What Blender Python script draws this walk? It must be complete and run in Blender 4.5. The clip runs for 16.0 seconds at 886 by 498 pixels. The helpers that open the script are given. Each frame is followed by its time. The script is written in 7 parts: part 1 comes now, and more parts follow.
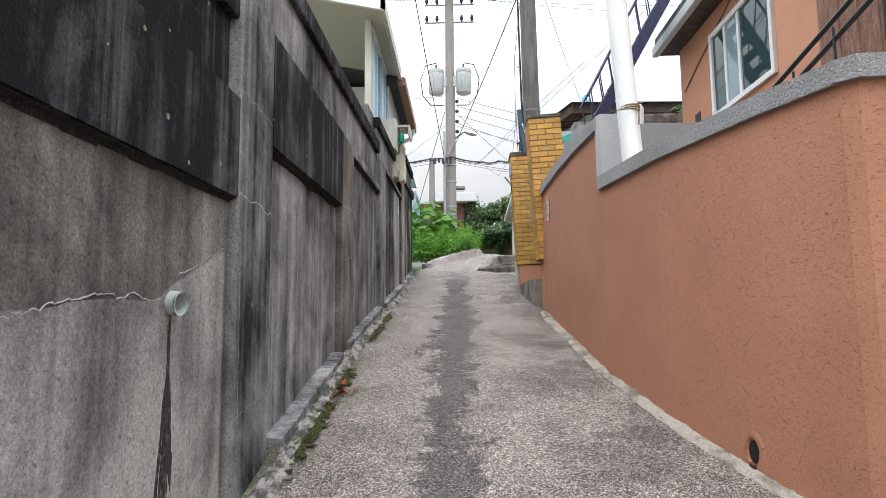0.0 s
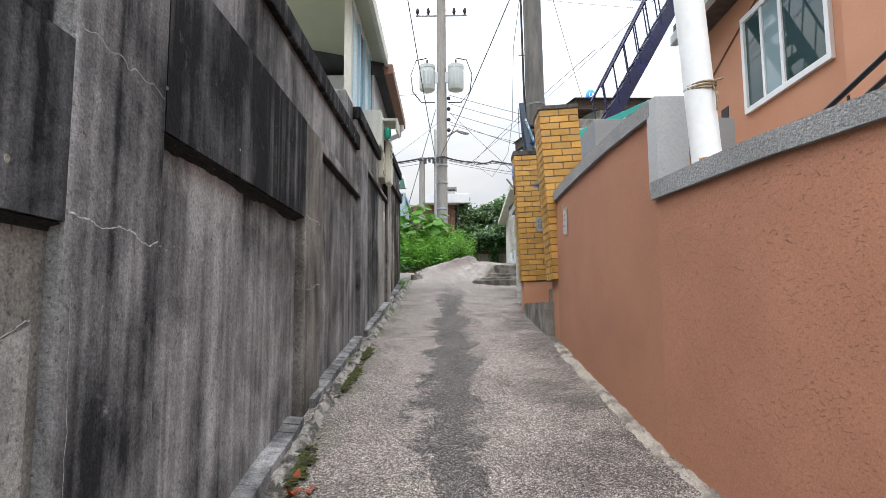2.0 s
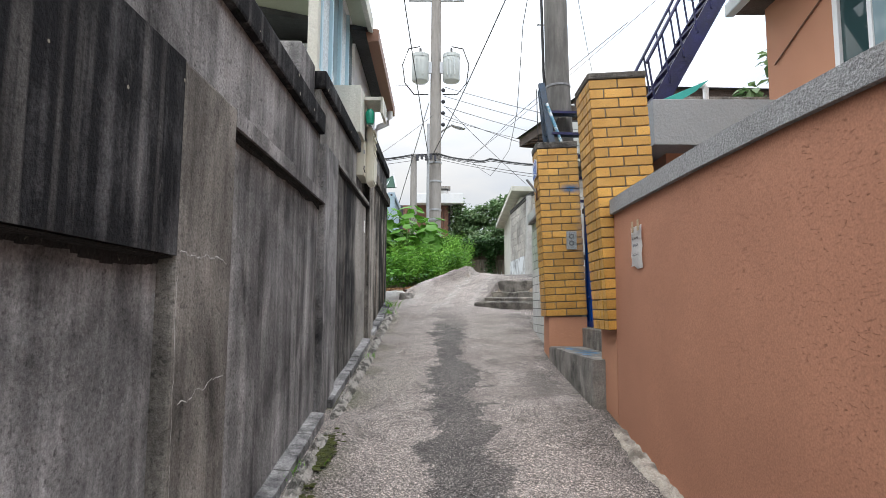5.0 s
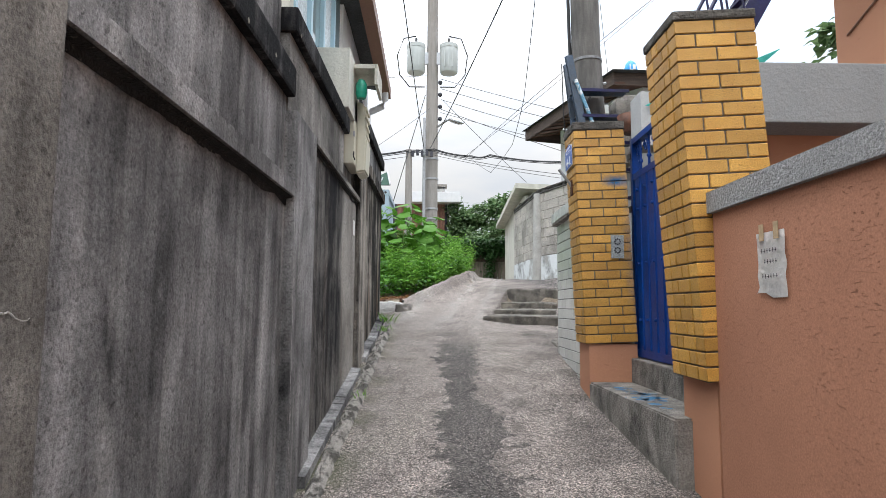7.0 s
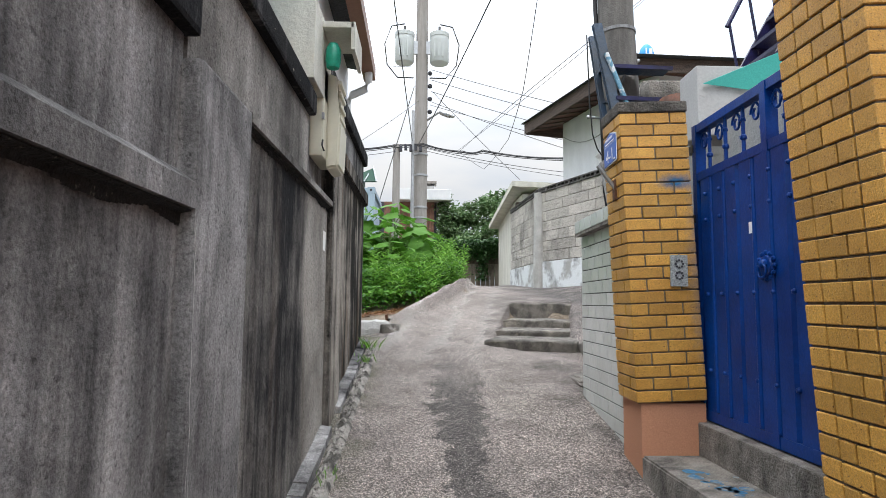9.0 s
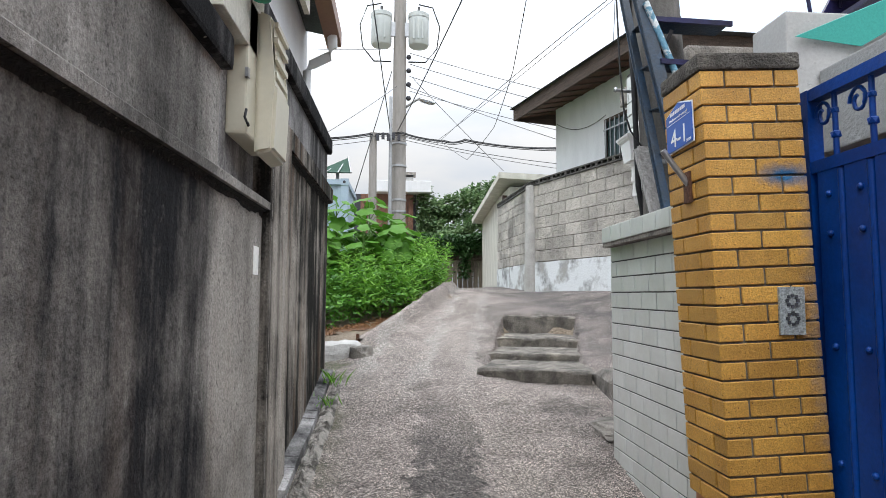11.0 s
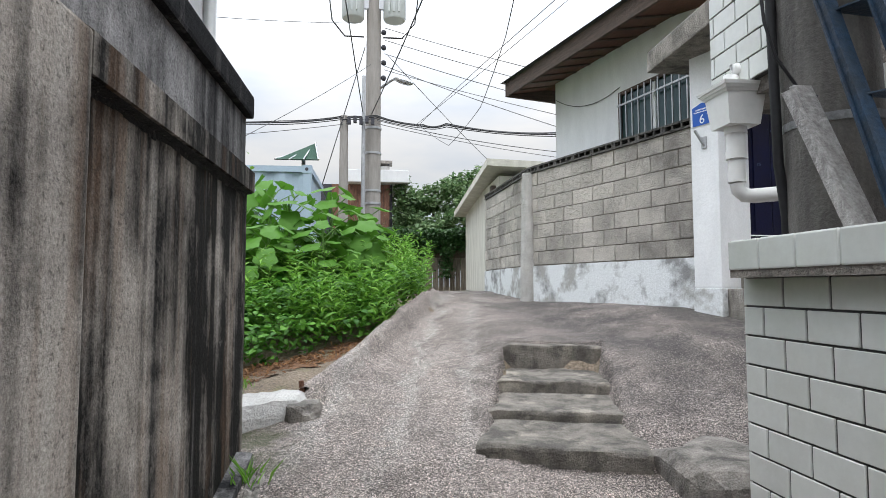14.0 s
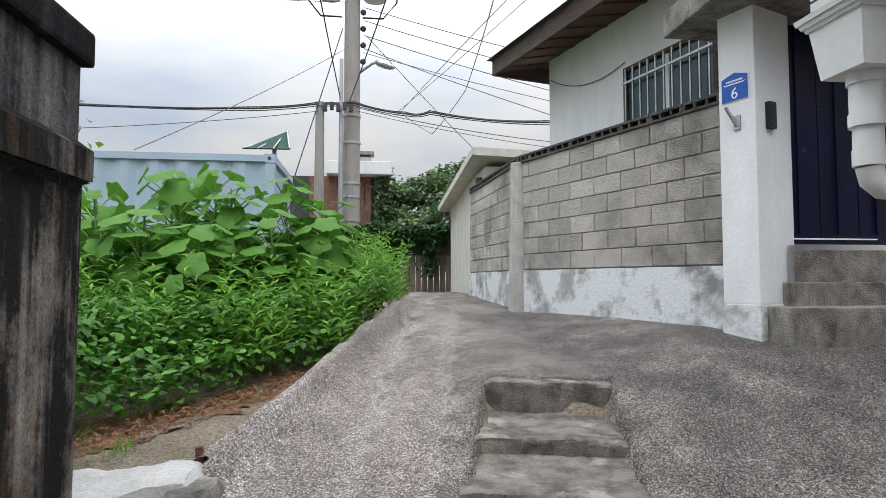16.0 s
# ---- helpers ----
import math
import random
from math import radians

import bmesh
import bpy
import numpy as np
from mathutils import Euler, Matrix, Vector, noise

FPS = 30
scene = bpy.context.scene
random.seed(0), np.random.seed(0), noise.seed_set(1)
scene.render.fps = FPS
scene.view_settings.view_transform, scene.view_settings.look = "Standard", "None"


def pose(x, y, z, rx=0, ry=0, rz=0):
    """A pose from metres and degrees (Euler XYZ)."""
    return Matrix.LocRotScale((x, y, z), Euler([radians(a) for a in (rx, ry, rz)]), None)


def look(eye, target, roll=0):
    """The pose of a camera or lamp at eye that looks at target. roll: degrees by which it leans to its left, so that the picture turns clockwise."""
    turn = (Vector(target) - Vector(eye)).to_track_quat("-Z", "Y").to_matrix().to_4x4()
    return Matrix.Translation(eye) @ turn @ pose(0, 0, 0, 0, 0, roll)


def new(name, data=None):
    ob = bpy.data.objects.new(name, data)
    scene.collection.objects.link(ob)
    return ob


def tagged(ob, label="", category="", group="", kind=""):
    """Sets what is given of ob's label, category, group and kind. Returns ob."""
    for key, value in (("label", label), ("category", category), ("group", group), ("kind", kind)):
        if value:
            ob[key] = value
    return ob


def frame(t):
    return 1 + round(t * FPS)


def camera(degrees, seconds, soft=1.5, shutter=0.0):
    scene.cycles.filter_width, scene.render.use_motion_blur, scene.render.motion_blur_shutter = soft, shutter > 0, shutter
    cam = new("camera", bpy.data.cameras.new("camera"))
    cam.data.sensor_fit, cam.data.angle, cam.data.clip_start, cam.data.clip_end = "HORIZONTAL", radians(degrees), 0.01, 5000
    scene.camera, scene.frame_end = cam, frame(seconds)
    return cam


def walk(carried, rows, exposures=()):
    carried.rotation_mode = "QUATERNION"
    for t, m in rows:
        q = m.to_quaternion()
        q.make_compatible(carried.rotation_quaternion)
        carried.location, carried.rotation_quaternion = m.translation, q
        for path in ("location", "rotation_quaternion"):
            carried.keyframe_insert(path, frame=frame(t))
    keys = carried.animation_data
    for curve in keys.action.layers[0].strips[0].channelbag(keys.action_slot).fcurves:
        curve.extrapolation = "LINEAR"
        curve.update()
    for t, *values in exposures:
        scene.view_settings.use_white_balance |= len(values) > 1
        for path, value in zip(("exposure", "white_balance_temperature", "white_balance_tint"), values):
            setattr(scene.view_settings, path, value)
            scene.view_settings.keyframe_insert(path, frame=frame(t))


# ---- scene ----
cam = camera(74.0, 16.0, 0.6)
PATH = [
    (0, (0.297, 0.49, 2.205), (0.222, 2.478, 2.41), -0.5),
    (0.5, (0.342, 0.818, 2.289), (0.276, 2.806, 2.495), -0.5),
    (1, (0.326, 1.142, 2.352), (0.269, 3.13, 2.558), -0.2),
    (1.5, (0.233, 1.457, 2.471), (0.186, 3.446, 2.678), -0.2),
    (2, (0.211, 1.769, 2.523), (0.172, 3.758, 2.728), -0.3),
    (2.5, (0.193, 2.074, 2.59), (0.16, 4.063, 2.796), -0.1),
    (3, (0.127, 2.409, 2.659), (0.102, 4.399, 2.865), -0.0),
    (3.5, (0.115, 2.718, 2.726), (0.094, 4.708, 2.929), -0.1),
    (4, (0.13, 3.068, 2.814), (0.114, 5.058, 3.015), 0.0),
    (6.5, (-0.051, 4.775, 3.15), (-0.042, 6.765, 3.349), 0.5),
    (7, (-0.071, 5.085, 3.186), (-0.052, 7.075, 3.384), 0.4),
    (7.5, (-0.079, 5.384, 3.266), (-0.05, 7.374, 3.46), 0.4),
    (8, (-0.137, 5.716, 3.328), (-0.099, 7.706, 3.52), 0.6),
    (8.5, (-0.163, 6.015, 3.403), (-0.113, 8.005, 3.592), 0.5),
    (9, (-0.137, 6.345, 3.478), (-0.075, 8.336, 3.664), 0.5),
    (11.5, (-0.139, 7.888, 3.783), (0.01, 9.876, 3.933), 0.2),
    (12, (-0.176, 8.176, 3.816), (-0.016, 10.164, 3.961), 0.2),
    (12.5, (-0.151, 8.495, 3.887), (0.02, 10.483, 4.026), 0.1),
    (13, (-0.138, 8.791, 3.927), (0.045, 10.778, 4.062), 0.2),
    (13.5, (-0.118, 9.106, 3.996), (0.076, 11.092, 4.127), 0.1),
    (14, (-0.027, 9.449, 4.03), (0.18, 11.435, 4.158), 0.0),
    (14.5, (0.045, 9.751, 4.078), (0.262, 11.735, 4.202), 0.1),
    (15, (0.099, 10.053, 4.116), (0.321, 12.037, 4.238), 0.1),
    (15.5, (0.168, 10.356, 4.146), (0.4, 12.339, 4.261), 0.1),
    (16, (0.288, 10.661, 4.218), (0.528, 12.644, 4.323), -0.0),
]
walk(cam, [(t, look(eye, target, roll)) for t, eye, target, roll in PATH],
     exposures=((0.0, 0.08), (12.0, 0.06), (14.5, -0.08), (16.0, -0.22)))

# ---------------------------------------------------------------- light
world = bpy.data.worlds.new("overcast_sky")
scene.world = world
world.use_nodes = True
wn, wl = world.node_tree.nodes, world.node_tree.links
wn.clear()
sky = wn.new("ShaderNodeTexSky")
sky.sky_type = 'NISHITA'
sky.sun_disc = False
sky.sun_elevation = radians(58)
sky.sun_rotation = radians(200)
sky.air_density, sky.dust_density = 1.0, 3.0
coord = wn.new("ShaderNodeTexCoord")
cmap = wn.new("ShaderNodeMapping")
cmap.inputs["Scale"].default_value = (1.0, 1.0, 3.2)
cloud = wn.new("ShaderNodeTexNoise")
cloud.inputs["Scale"].default_value, cloud.inputs["Detail"].default_value = 2.2, 6.0
ramp = wn.new("ShaderNodeValToRGB")
ramp.color_ramp.elements[0].position, ramp.color_ramp.elements[0].color = 0.34, (0.62, 0.73, 0.89, 1)
ramp.color_ramp.elements[1].position, ramp.color_ramp.elements[1].color = 0.62, (1.0, 1.0, 1.0, 1)
gain = wn.new("ShaderNodeVectorMath")
gain.operation = 'SCALE'
gain.inputs["Scale"].default_value = 12.0
blend = wn.new("ShaderNodeMix")
blend.data_type = 'RGBA'
blend.inputs["Factor"].default_value = 0.92
back = wn.new("ShaderNodeBackground")
back.inputs["Strength"].default_value = 0.085
wout = wn.new("ShaderNodeOutputWorld")
wl.new(coord.outputs["Generated"], cmap.inputs["Vector"])
wl.new(cmap.outputs["Vector"], cloud.inputs["Vector"])
wl.new(cloud.outputs["Fac"], ramp.inputs["Fac"])
sepz = wn.new("ShaderNodeSeparateXYZ")
wl.new(coord.outputs["Generated"], sepz.inputs[0])
zen = wn.new("ShaderNodeMapRange")  # an overcast sky is about three times brighter overhead than at the horizon
zen.interpolation_type = 'SMOOTHSTEP'
zen.inputs["From Min"].default_value, zen.inputs["From Max"].default_value = 0.15, 1.0
zen.inputs["To Min"].default_value, zen.inputs["To Max"].default_value = 9.8, 56.0
wl.new(sepz.outputs["Z"], zen.inputs["Value"])
wl.new(zen.outputs["Result"], gain.inputs["Scale"])
wl.new(ramp.outputs["Color"], gain.inputs[0])
wl.new(sky.outputs["Color"], blend.inputs["A"])
wl.new(gain.outputs["Vector"], blend.inputs["B"])
wl.new(blend.outputs["Result"], back.inputs["Color"])
wl.new(back.outputs["Background"], wout.inputs["Surface"])
sun_data = bpy.data.lights.new("sun", 'SUN')
sun_data.energy, sun_data.angle, sun_data.color = 1.4, radians(40), (1.0, 0.97, 0.92)
sun = new("sun", sun_data)
sun.matrix_world = look((0, 0, 30), (4, 14, 0))

# ---------------------------------------------------------------- materials
def material(name, base, rough=0.8, metal=0.0, spec=0.4, dark=None, scale=3.0, amount=0.5, stretch=(1, 1, 1),
             fine=60.0, fine_amount=0.25, bump=0.3, bump_scale=None, edges=(0.35, 0.65), third=None, third_scale=1.2,
             third_edges=(0.55, 0.7), random_tint=0.0, coat=0.0, layer=None, bump_edges=(0.25, 0.75), bump_stretch=None, distort=0.0):
    """Paint, stone, wood: a base colour, a darker stain, fine grain, a third patch colour and relief, all in metres."""
    m = bpy.data.materials.new(name)
    m.use_nodes = True
    n, l = m.node_tree.nodes, m.node_tree.links
    bsdf = n["Principled BSDF"]
    tc = n.new("ShaderNodeTexCoord")
    geo = n.new("ShaderNodeNewGeometry")
    vec = geo.outputs["Position"]
    mp = n.new("ShaderNodeMapping")
    mp.inputs["Scale"].default_value = stretch
    l.new(vec, mp.inputs["Vector"])

    def noise_fac(sc, detail, lo, hi, src):
        t = n.new("ShaderNodeTexNoise")
        t.inputs["Scale"].default_value, t.inputs["Detail"].default_value, t.inputs["Roughness"].default_value = sc, detail, 0.62
        l.new(src, t.inputs["Vector"])
        r = n.new("ShaderNodeMapRange")
        r.inputs["From Min"].default_value, r.inputs["From Max"].default_value = lo, hi
        l.new(t.outputs["Fac"], r.inputs["Value"])
        return t, r

    def mix(fac, a, b, mode='MIX'):
        x = n.new("ShaderNodeMix")
        x.data_type, x.blend_type = 'RGBA', mode
        if isinstance(fac, float):
            x.inputs["Factor"].default_value = fac
        else:
            l.new(fac, x.inputs["Factor"])
        for slot, v in (("A", a), ("B", b)):
            if isinstance(v, tuple):
                x.inputs[slot].default_value = (*v, 1) if len(v) == 3 else v
            else:
                l.new(v, x.inputs[slot])
        return x.outputs["Result"]

    col = base
    if dark is not None:
        ts, r = noise_fac(scale, 8, edges[0], edges[1], mp.outputs["Vector"])
        ts.inputs["Distortion"].default_value = distort
        k = n.new("ShaderNodeMath")
        k.operation = 'MULTIPLY'
        k.inputs[1].default_value = amount
        l.new(r.outputs["Result"], k.inputs[0])
        col = mix(k.outputs[0], col, dark)
    if third is not None:
        _, r3 = noise_fac(third_scale, 5, third_edges[0], third_edges[1], vec)
        col = mix(r3.outputs["Result"], col, third)
    if layer is not None:
        col = layer(n, l, vec, col, mix, noise_fac)
    tfine, rf = noise_fac(fine, 3, 0.3, 0.7, vec)
    lum = n.new("ShaderNodeMapRange")
    lum.inputs["To Min"].default_value, lum.inputs["To Max"].default_value = 1 - fine_amount, 1 + fine_amount
    l.new(rf.outputs["Result"], lum.inputs["Value"])
    sc = n.new("ShaderNodeVectorMath")
    sc.operation = 'SCALE'
    if isinstance(col, tuple):
        sc.inputs[0].default_value = col
    else:
        l.new(col, sc.inputs[0])
    l.new(lum.outputs["Result"], sc.inputs["Scale"])
    out = sc.outputs["Vector"]
    if random_tint:
        info = n.new("ShaderNodeObjectInfo")
        rr = n.new("ShaderNodeMapRange")
        rr.inputs["To Min"].default_value, rr.inputs["To Max"].default_value = 1 - random_tint, 1 + random_tint
        l.new(info.outputs["Random"], rr.inputs["Value"])
        s2 = n.new("ShaderNodeVectorMath")
        s2.operation = 'SCALE'
        l.new(out, s2.inputs[0])
        l.new(rr.outputs["Result"], s2.inputs["Scale"])
        out = s2.outputs["Vector"]
    l.new(out, bsdf.inputs["Base Color"])
    bsdf.inputs["Roughness"].default_value = rough
    bsdf.inputs["Metallic"].default_value = metal
    bsdf.inputs["Specular IOR Level"].default_value = spec
    bsdf.inputs["Coat Weight"].default_value = coat
    if bump:
        bvec = vec
        if bump_stretch:
            bm_map = n.new("ShaderNodeMapping")
            bm_map.inputs["Scale"].default_value = bump_stretch
            l.new(vec, bm_map.inputs["Vector"])
            bvec = bm_map.outputs["Vector"]
        tb, rb = noise_fac(bump_scale or fine * 0.5, 5, bump_edges[0], bump_edges[1], bvec)
        b = n.new("ShaderNodeBump")
        b.inputs["Strength"].default_value, b.inputs["Distance"].default_value = bump, 0.02
        l.new(rb.outputs["Result"], b.inputs["Height"])
        l.new(b.outputs["Normal"], bsdf.inputs["Normal"])
    return m


def lane_layer(n, l, vec, col, mix, noise_fac):
    """Exposed aggregate of many small stones, a dark worn strip along the lane, and moss by the left kerb."""
    sep = n.new("ShaderNodeSeparateXYZ")
    l.new(vec, sep.inputs[0])
    t, _ = noise_fac(2.6, 14, 0, 1, vec)
    t.inputs["Roughness"].default_value = 0.78
    a = n.new("ShaderNodeMath")
    a.operation = 'MULTIPLY_ADD'
    l.new(t.outputs["Fac"], a.inputs[0])
    a.inputs[1].default_value, a.inputs[2].default_value = 1.20, -0.60 - 0.17
    s = n.new("ShaderNodeMath")
    l.new(sep.outputs["X"], s.inputs[0])
    l.new(a.outputs[0], s.inputs[1])
    ab = n.new("ShaderNodeMath")
    ab.operation = 'ABSOLUTE'
    l.new(s.outputs[0], ab.inputs[0])
    rs = n.new("ShaderNodeMapRange")
    rs.inputs["From Min"].default_value, rs.inputs["From Max"].default_value = 0.175, 0.195
    rs.inputs["To Min"].default_value, rs.inputs["To Max"].default_value = 0.74, 0.0
    t2, _ = noise_fac(0.9, 3, 0, 1, vec)
    wide = n.new("ShaderNodeMath")
    wide.operation = 'MULTIPLY_ADD'
    l.new(t2.outputs["Fac"], wide.inputs[0])
    wide.inputs[1].default_value = 0.5
    l.new(ab.outputs[0], wide.inputs[2])
    sub = n.new("ShaderNodeMath")
    sub.operation = 'SUBTRACT'
    l.new(wide.outputs[0], sub.inputs[0])
    sub.inputs[1].default_value = 0.25
    l.new(sub.outputs[0], rs.inputs["Value"])
    # the strip ends where the ramp begins
    ry = n.new("ShaderNodeMapRange")
    ry.inputs["From Min"].default_value, ry.inputs["From Max"].default_value = 11.2, 12.6
    ry.inputs["To Min"].default_value, ry.inputs["To Max"].default_value = 1.0, 0.15
    l.new(sep.outputs["Y"], ry.inputs["Value"])
    k2 = n.new("ShaderNodeMath")
    k2.operation = 'MULTIPLY'
    l.new(rs.outputs["Result"], k2.inputs[0])
    l.new(ry.outputs["Result"], k2.inputs[1])
    col = mix(k2.outputs[0], col, (0.066, 0.063, 0.061))
    # brownish grime on the side of the terracotta wall
    _, rg = noise_fac(1.3, 8, 0.42, 0.60, vec)
    gx = n.new("ShaderNodeMapRange")
    gx.inputs["From Min"].default_value, gx.inputs["From Max"].default_value = 0.35, 1.0
    gx.inputs["To Min"].default_value, gx.inputs["To Max"].default_value = 0.0, 0.65
    l.new(sep.outputs["X"], gx.inputs["Value"])
    gk = n.new("ShaderNodeMath")
    gk.operation = 'MULTIPLY'
    l.new(rg.outputs["Result"], gk.inputs[0])
    l.new(gx.outputs["Result"], gk.inputs[1])
    col = mix(gk.outputs[0], col, (0.13, 0.112, 0.10))
    # pale dust washed down the ramp's runnels
    dx = n.new("ShaderNodeMath")
    dx.operation = 'MULTIPLY_ADD'
    l.new(sep.outputs["Y"], dx.inputs[0])
    dx.inputs[1].default_value, dx.inputs[2].default_value = -0.17, 2.20
    dd = n.new("ShaderNodeMath")
    l.new(sep.outputs["X"], dd.inputs[0])
    l.new(dx.outputs[0], dd.inputs[1])
    ds = n.new("ShaderNodeMath")
    ds.operation = 'MULTIPLY_ADD'
    l.new(t.outputs["Fac"], ds.inputs[0])
    ds.inputs[1].default_value = 1.1
    l.new(dd.outputs[0], ds.inputs[2])
    dw = n.new("ShaderNodeMath")
    dw.operation = 'PINGPONG'
    l.new(ds.outputs[0], dw.inputs[0])
    dw.inputs[1].default_value = 0.26
    dr = n.new("ShaderNodeMapRange")
    dr.inputs["From Min"].default_value, dr.inputs["From Max"].default_value = 0.02, 0.10
    dr.inputs["To Min"].default_value, dr.inputs["To Max"].default_value = 0.6, 0.0
    l.new(dw.outputs[0], dr.inputs["Value"])
    gx_r = n.new("ShaderNodeMapRange")
    gx_r.inputs["From Min"].default_value, gx_r.inputs["From Max"].default_value = 0.75, 0.30
    l.new(dd.outputs[0], gx_r.inputs["Value"])
    gy_r = n.new("ShaderNodeMapRange")
    gy_r.inputs["From Min"].default_value, gy_r.inputs["From Max"].default_value = 12.0, 13.4
    l.new(sep.outputs["Y"], gy_r.inputs["Value"])
    dk = n.new("ShaderNodeMath")
    dk.operation = 'MULTIPLY'
    l.new(dr.outputs["Result"], dk.inputs[0])
    l.new(gx_r.outputs["Result"], dk.inputs[1])
    dk2 = n.new("ShaderNodeMath")
    dk2.operation = 'MULTIPLY'
    l.new(dk.outputs[0], dk2.inputs[0])
    l.new(gy_r.outputs["Result"], dk2.inputs[1])
    col = mix(dk2.outputs[0], col, (0.50, 0.465, 0.43))
    # sooty aggregate on the upper platform
    _, rp = noise_fac(1.7, 9, 0.30, 0.58, vec)
    px = n.new("ShaderNodeMapRange")
    px.inputs["From Min"].default_value, px.inputs["From Max"].default_value = 1.1, 2.0
    l.new(sep.outputs["X"], px.inputs["Value"])
    py = n.new("ShaderNodeMapRange")
    py.inputs["From Min"].default_value, py.inputs["From Max"].default_value = 12.8, 13.8
    l.new(sep.outputs["Y"], py.inputs["Value"])
    kp = n.new("ShaderNodeMath")
    kp.operation = 'MULTIPLY'
    l.new(px.outputs["Result"], kp.inputs[0])
    l.new(py.outputs["Result"], kp.inputs[1])
    kq = n.new("ShaderNodeMath")
    kq.operation = 'MULTIPLY'
    l.new(kp.outputs[0], kq.inputs[0])
    l.new(rp.outputs["Result"], kq.inputs[1])
    kr = n.new("ShaderNodeMath")
    kr.operation = 'MULTIPLY'
    kr.inputs[1].default_value = 0.85
    l.new(kq.outputs[0], kr.inputs[0])
    col = mix(kr.outputs[0], col, (0.085, 0.078, 0.076))
    for size, lo, hi in ((190.0, 0.20, 1.95), (95.0, 0.55, 1.50)):
        vor = n.new("ShaderNodeTexVoronoi")
        vor.inputs["Scale"].default_value = size
        l.new(vec, vor.inputs["Vector"])
        wh = n.new("ShaderNodeTexWhiteNoise")
        l.new(vor.outputs["Position"], wh.inputs["Vector"])
        pw = n.new("ShaderNodeMath")
        pw.operation = 'POWER'
        pw.inputs[1].default_value = 1.6
        l.new(wh.outputs["Value"], pw.inputs[0])
        tone = n.new("ShaderNodeMapRange")
        tone.inputs["To Min"].default_value, tone.inputs["To Max"].default_value = lo, hi
        l.new(pw.outputs[0], tone.inputs["Value"])
        v = n.new("ShaderNodeVectorMath")
        v.operation = 'SCALE'
        if isinstance(col, tuple):
            v.inputs[0].default_value = col
        else:
            l.new(col, v.inputs[0])
        l.new(tone.outputs["Result"], v.inputs["Scale"])
        col = v.outputs["Vector"]
    vor = n.new("ShaderNodeTexVoronoi")
    vor.inputs["Scale"].default_value = 105.0
    l.new(vec, vor.inputs["Vector"])
    r = n.new("ShaderNodeMapRange")
    r.inputs["From Min"].default_value, r.inputs["From Max"].default_value = 0.24, 0.40
    r.inputs["To Min"].default_value, r.inputs["To Max"].default_value = 0.9, 0.0
    l.new(vor.outputs["Distance"], r.inputs["Value"])
    wh = n.new("ShaderNodeTexWhiteNoise")
    l.new(vor.outputs["Position"], wh.inputs["Vector"])
    pick = n.new("ShaderNodeMath")
    pick.operation = 'GREATER_THAN'
    pick.inputs[1].default_value = 0.74
    l.new(wh.outputs["Value"], pick.inputs[0])
    k = n.new("ShaderNodeMath")
    k.operation = 'MULTIPLY'
    l.new(r.outputs["Result"], k.inputs[0])
    l.new(pick.outputs[0], k.inputs[1])
    col = mix(k.outputs[0], col, (0.62, 0.565, 0.53))
    # moss and dirt along the left edge
    _, rm = noise_fac(2.0, 6, 0.42, 0.6, vec)
    rx = n.new("ShaderNodeMapRange")
    rx.inputs["From Min"].default_value, rx.inputs["From Max"].default_value = -0.72, -0.42
    rx.inputs["To Min"].default_value, rx.inputs["To Max"].default_value = 0.8, 0.0
    l.new(sep.outputs["X"], rx.inputs["Value"])
    k3 = n.new("ShaderNodeMath")
    k3.operation = 'MULTIPLY'
    l.new(rm.outputs["Result"], k3.inputs[0])
    l.new(rx.outputs["Result"], k3.inputs[1])
    return mix(k3.outputs[0], col, (0.075, 0.085, 0.035))


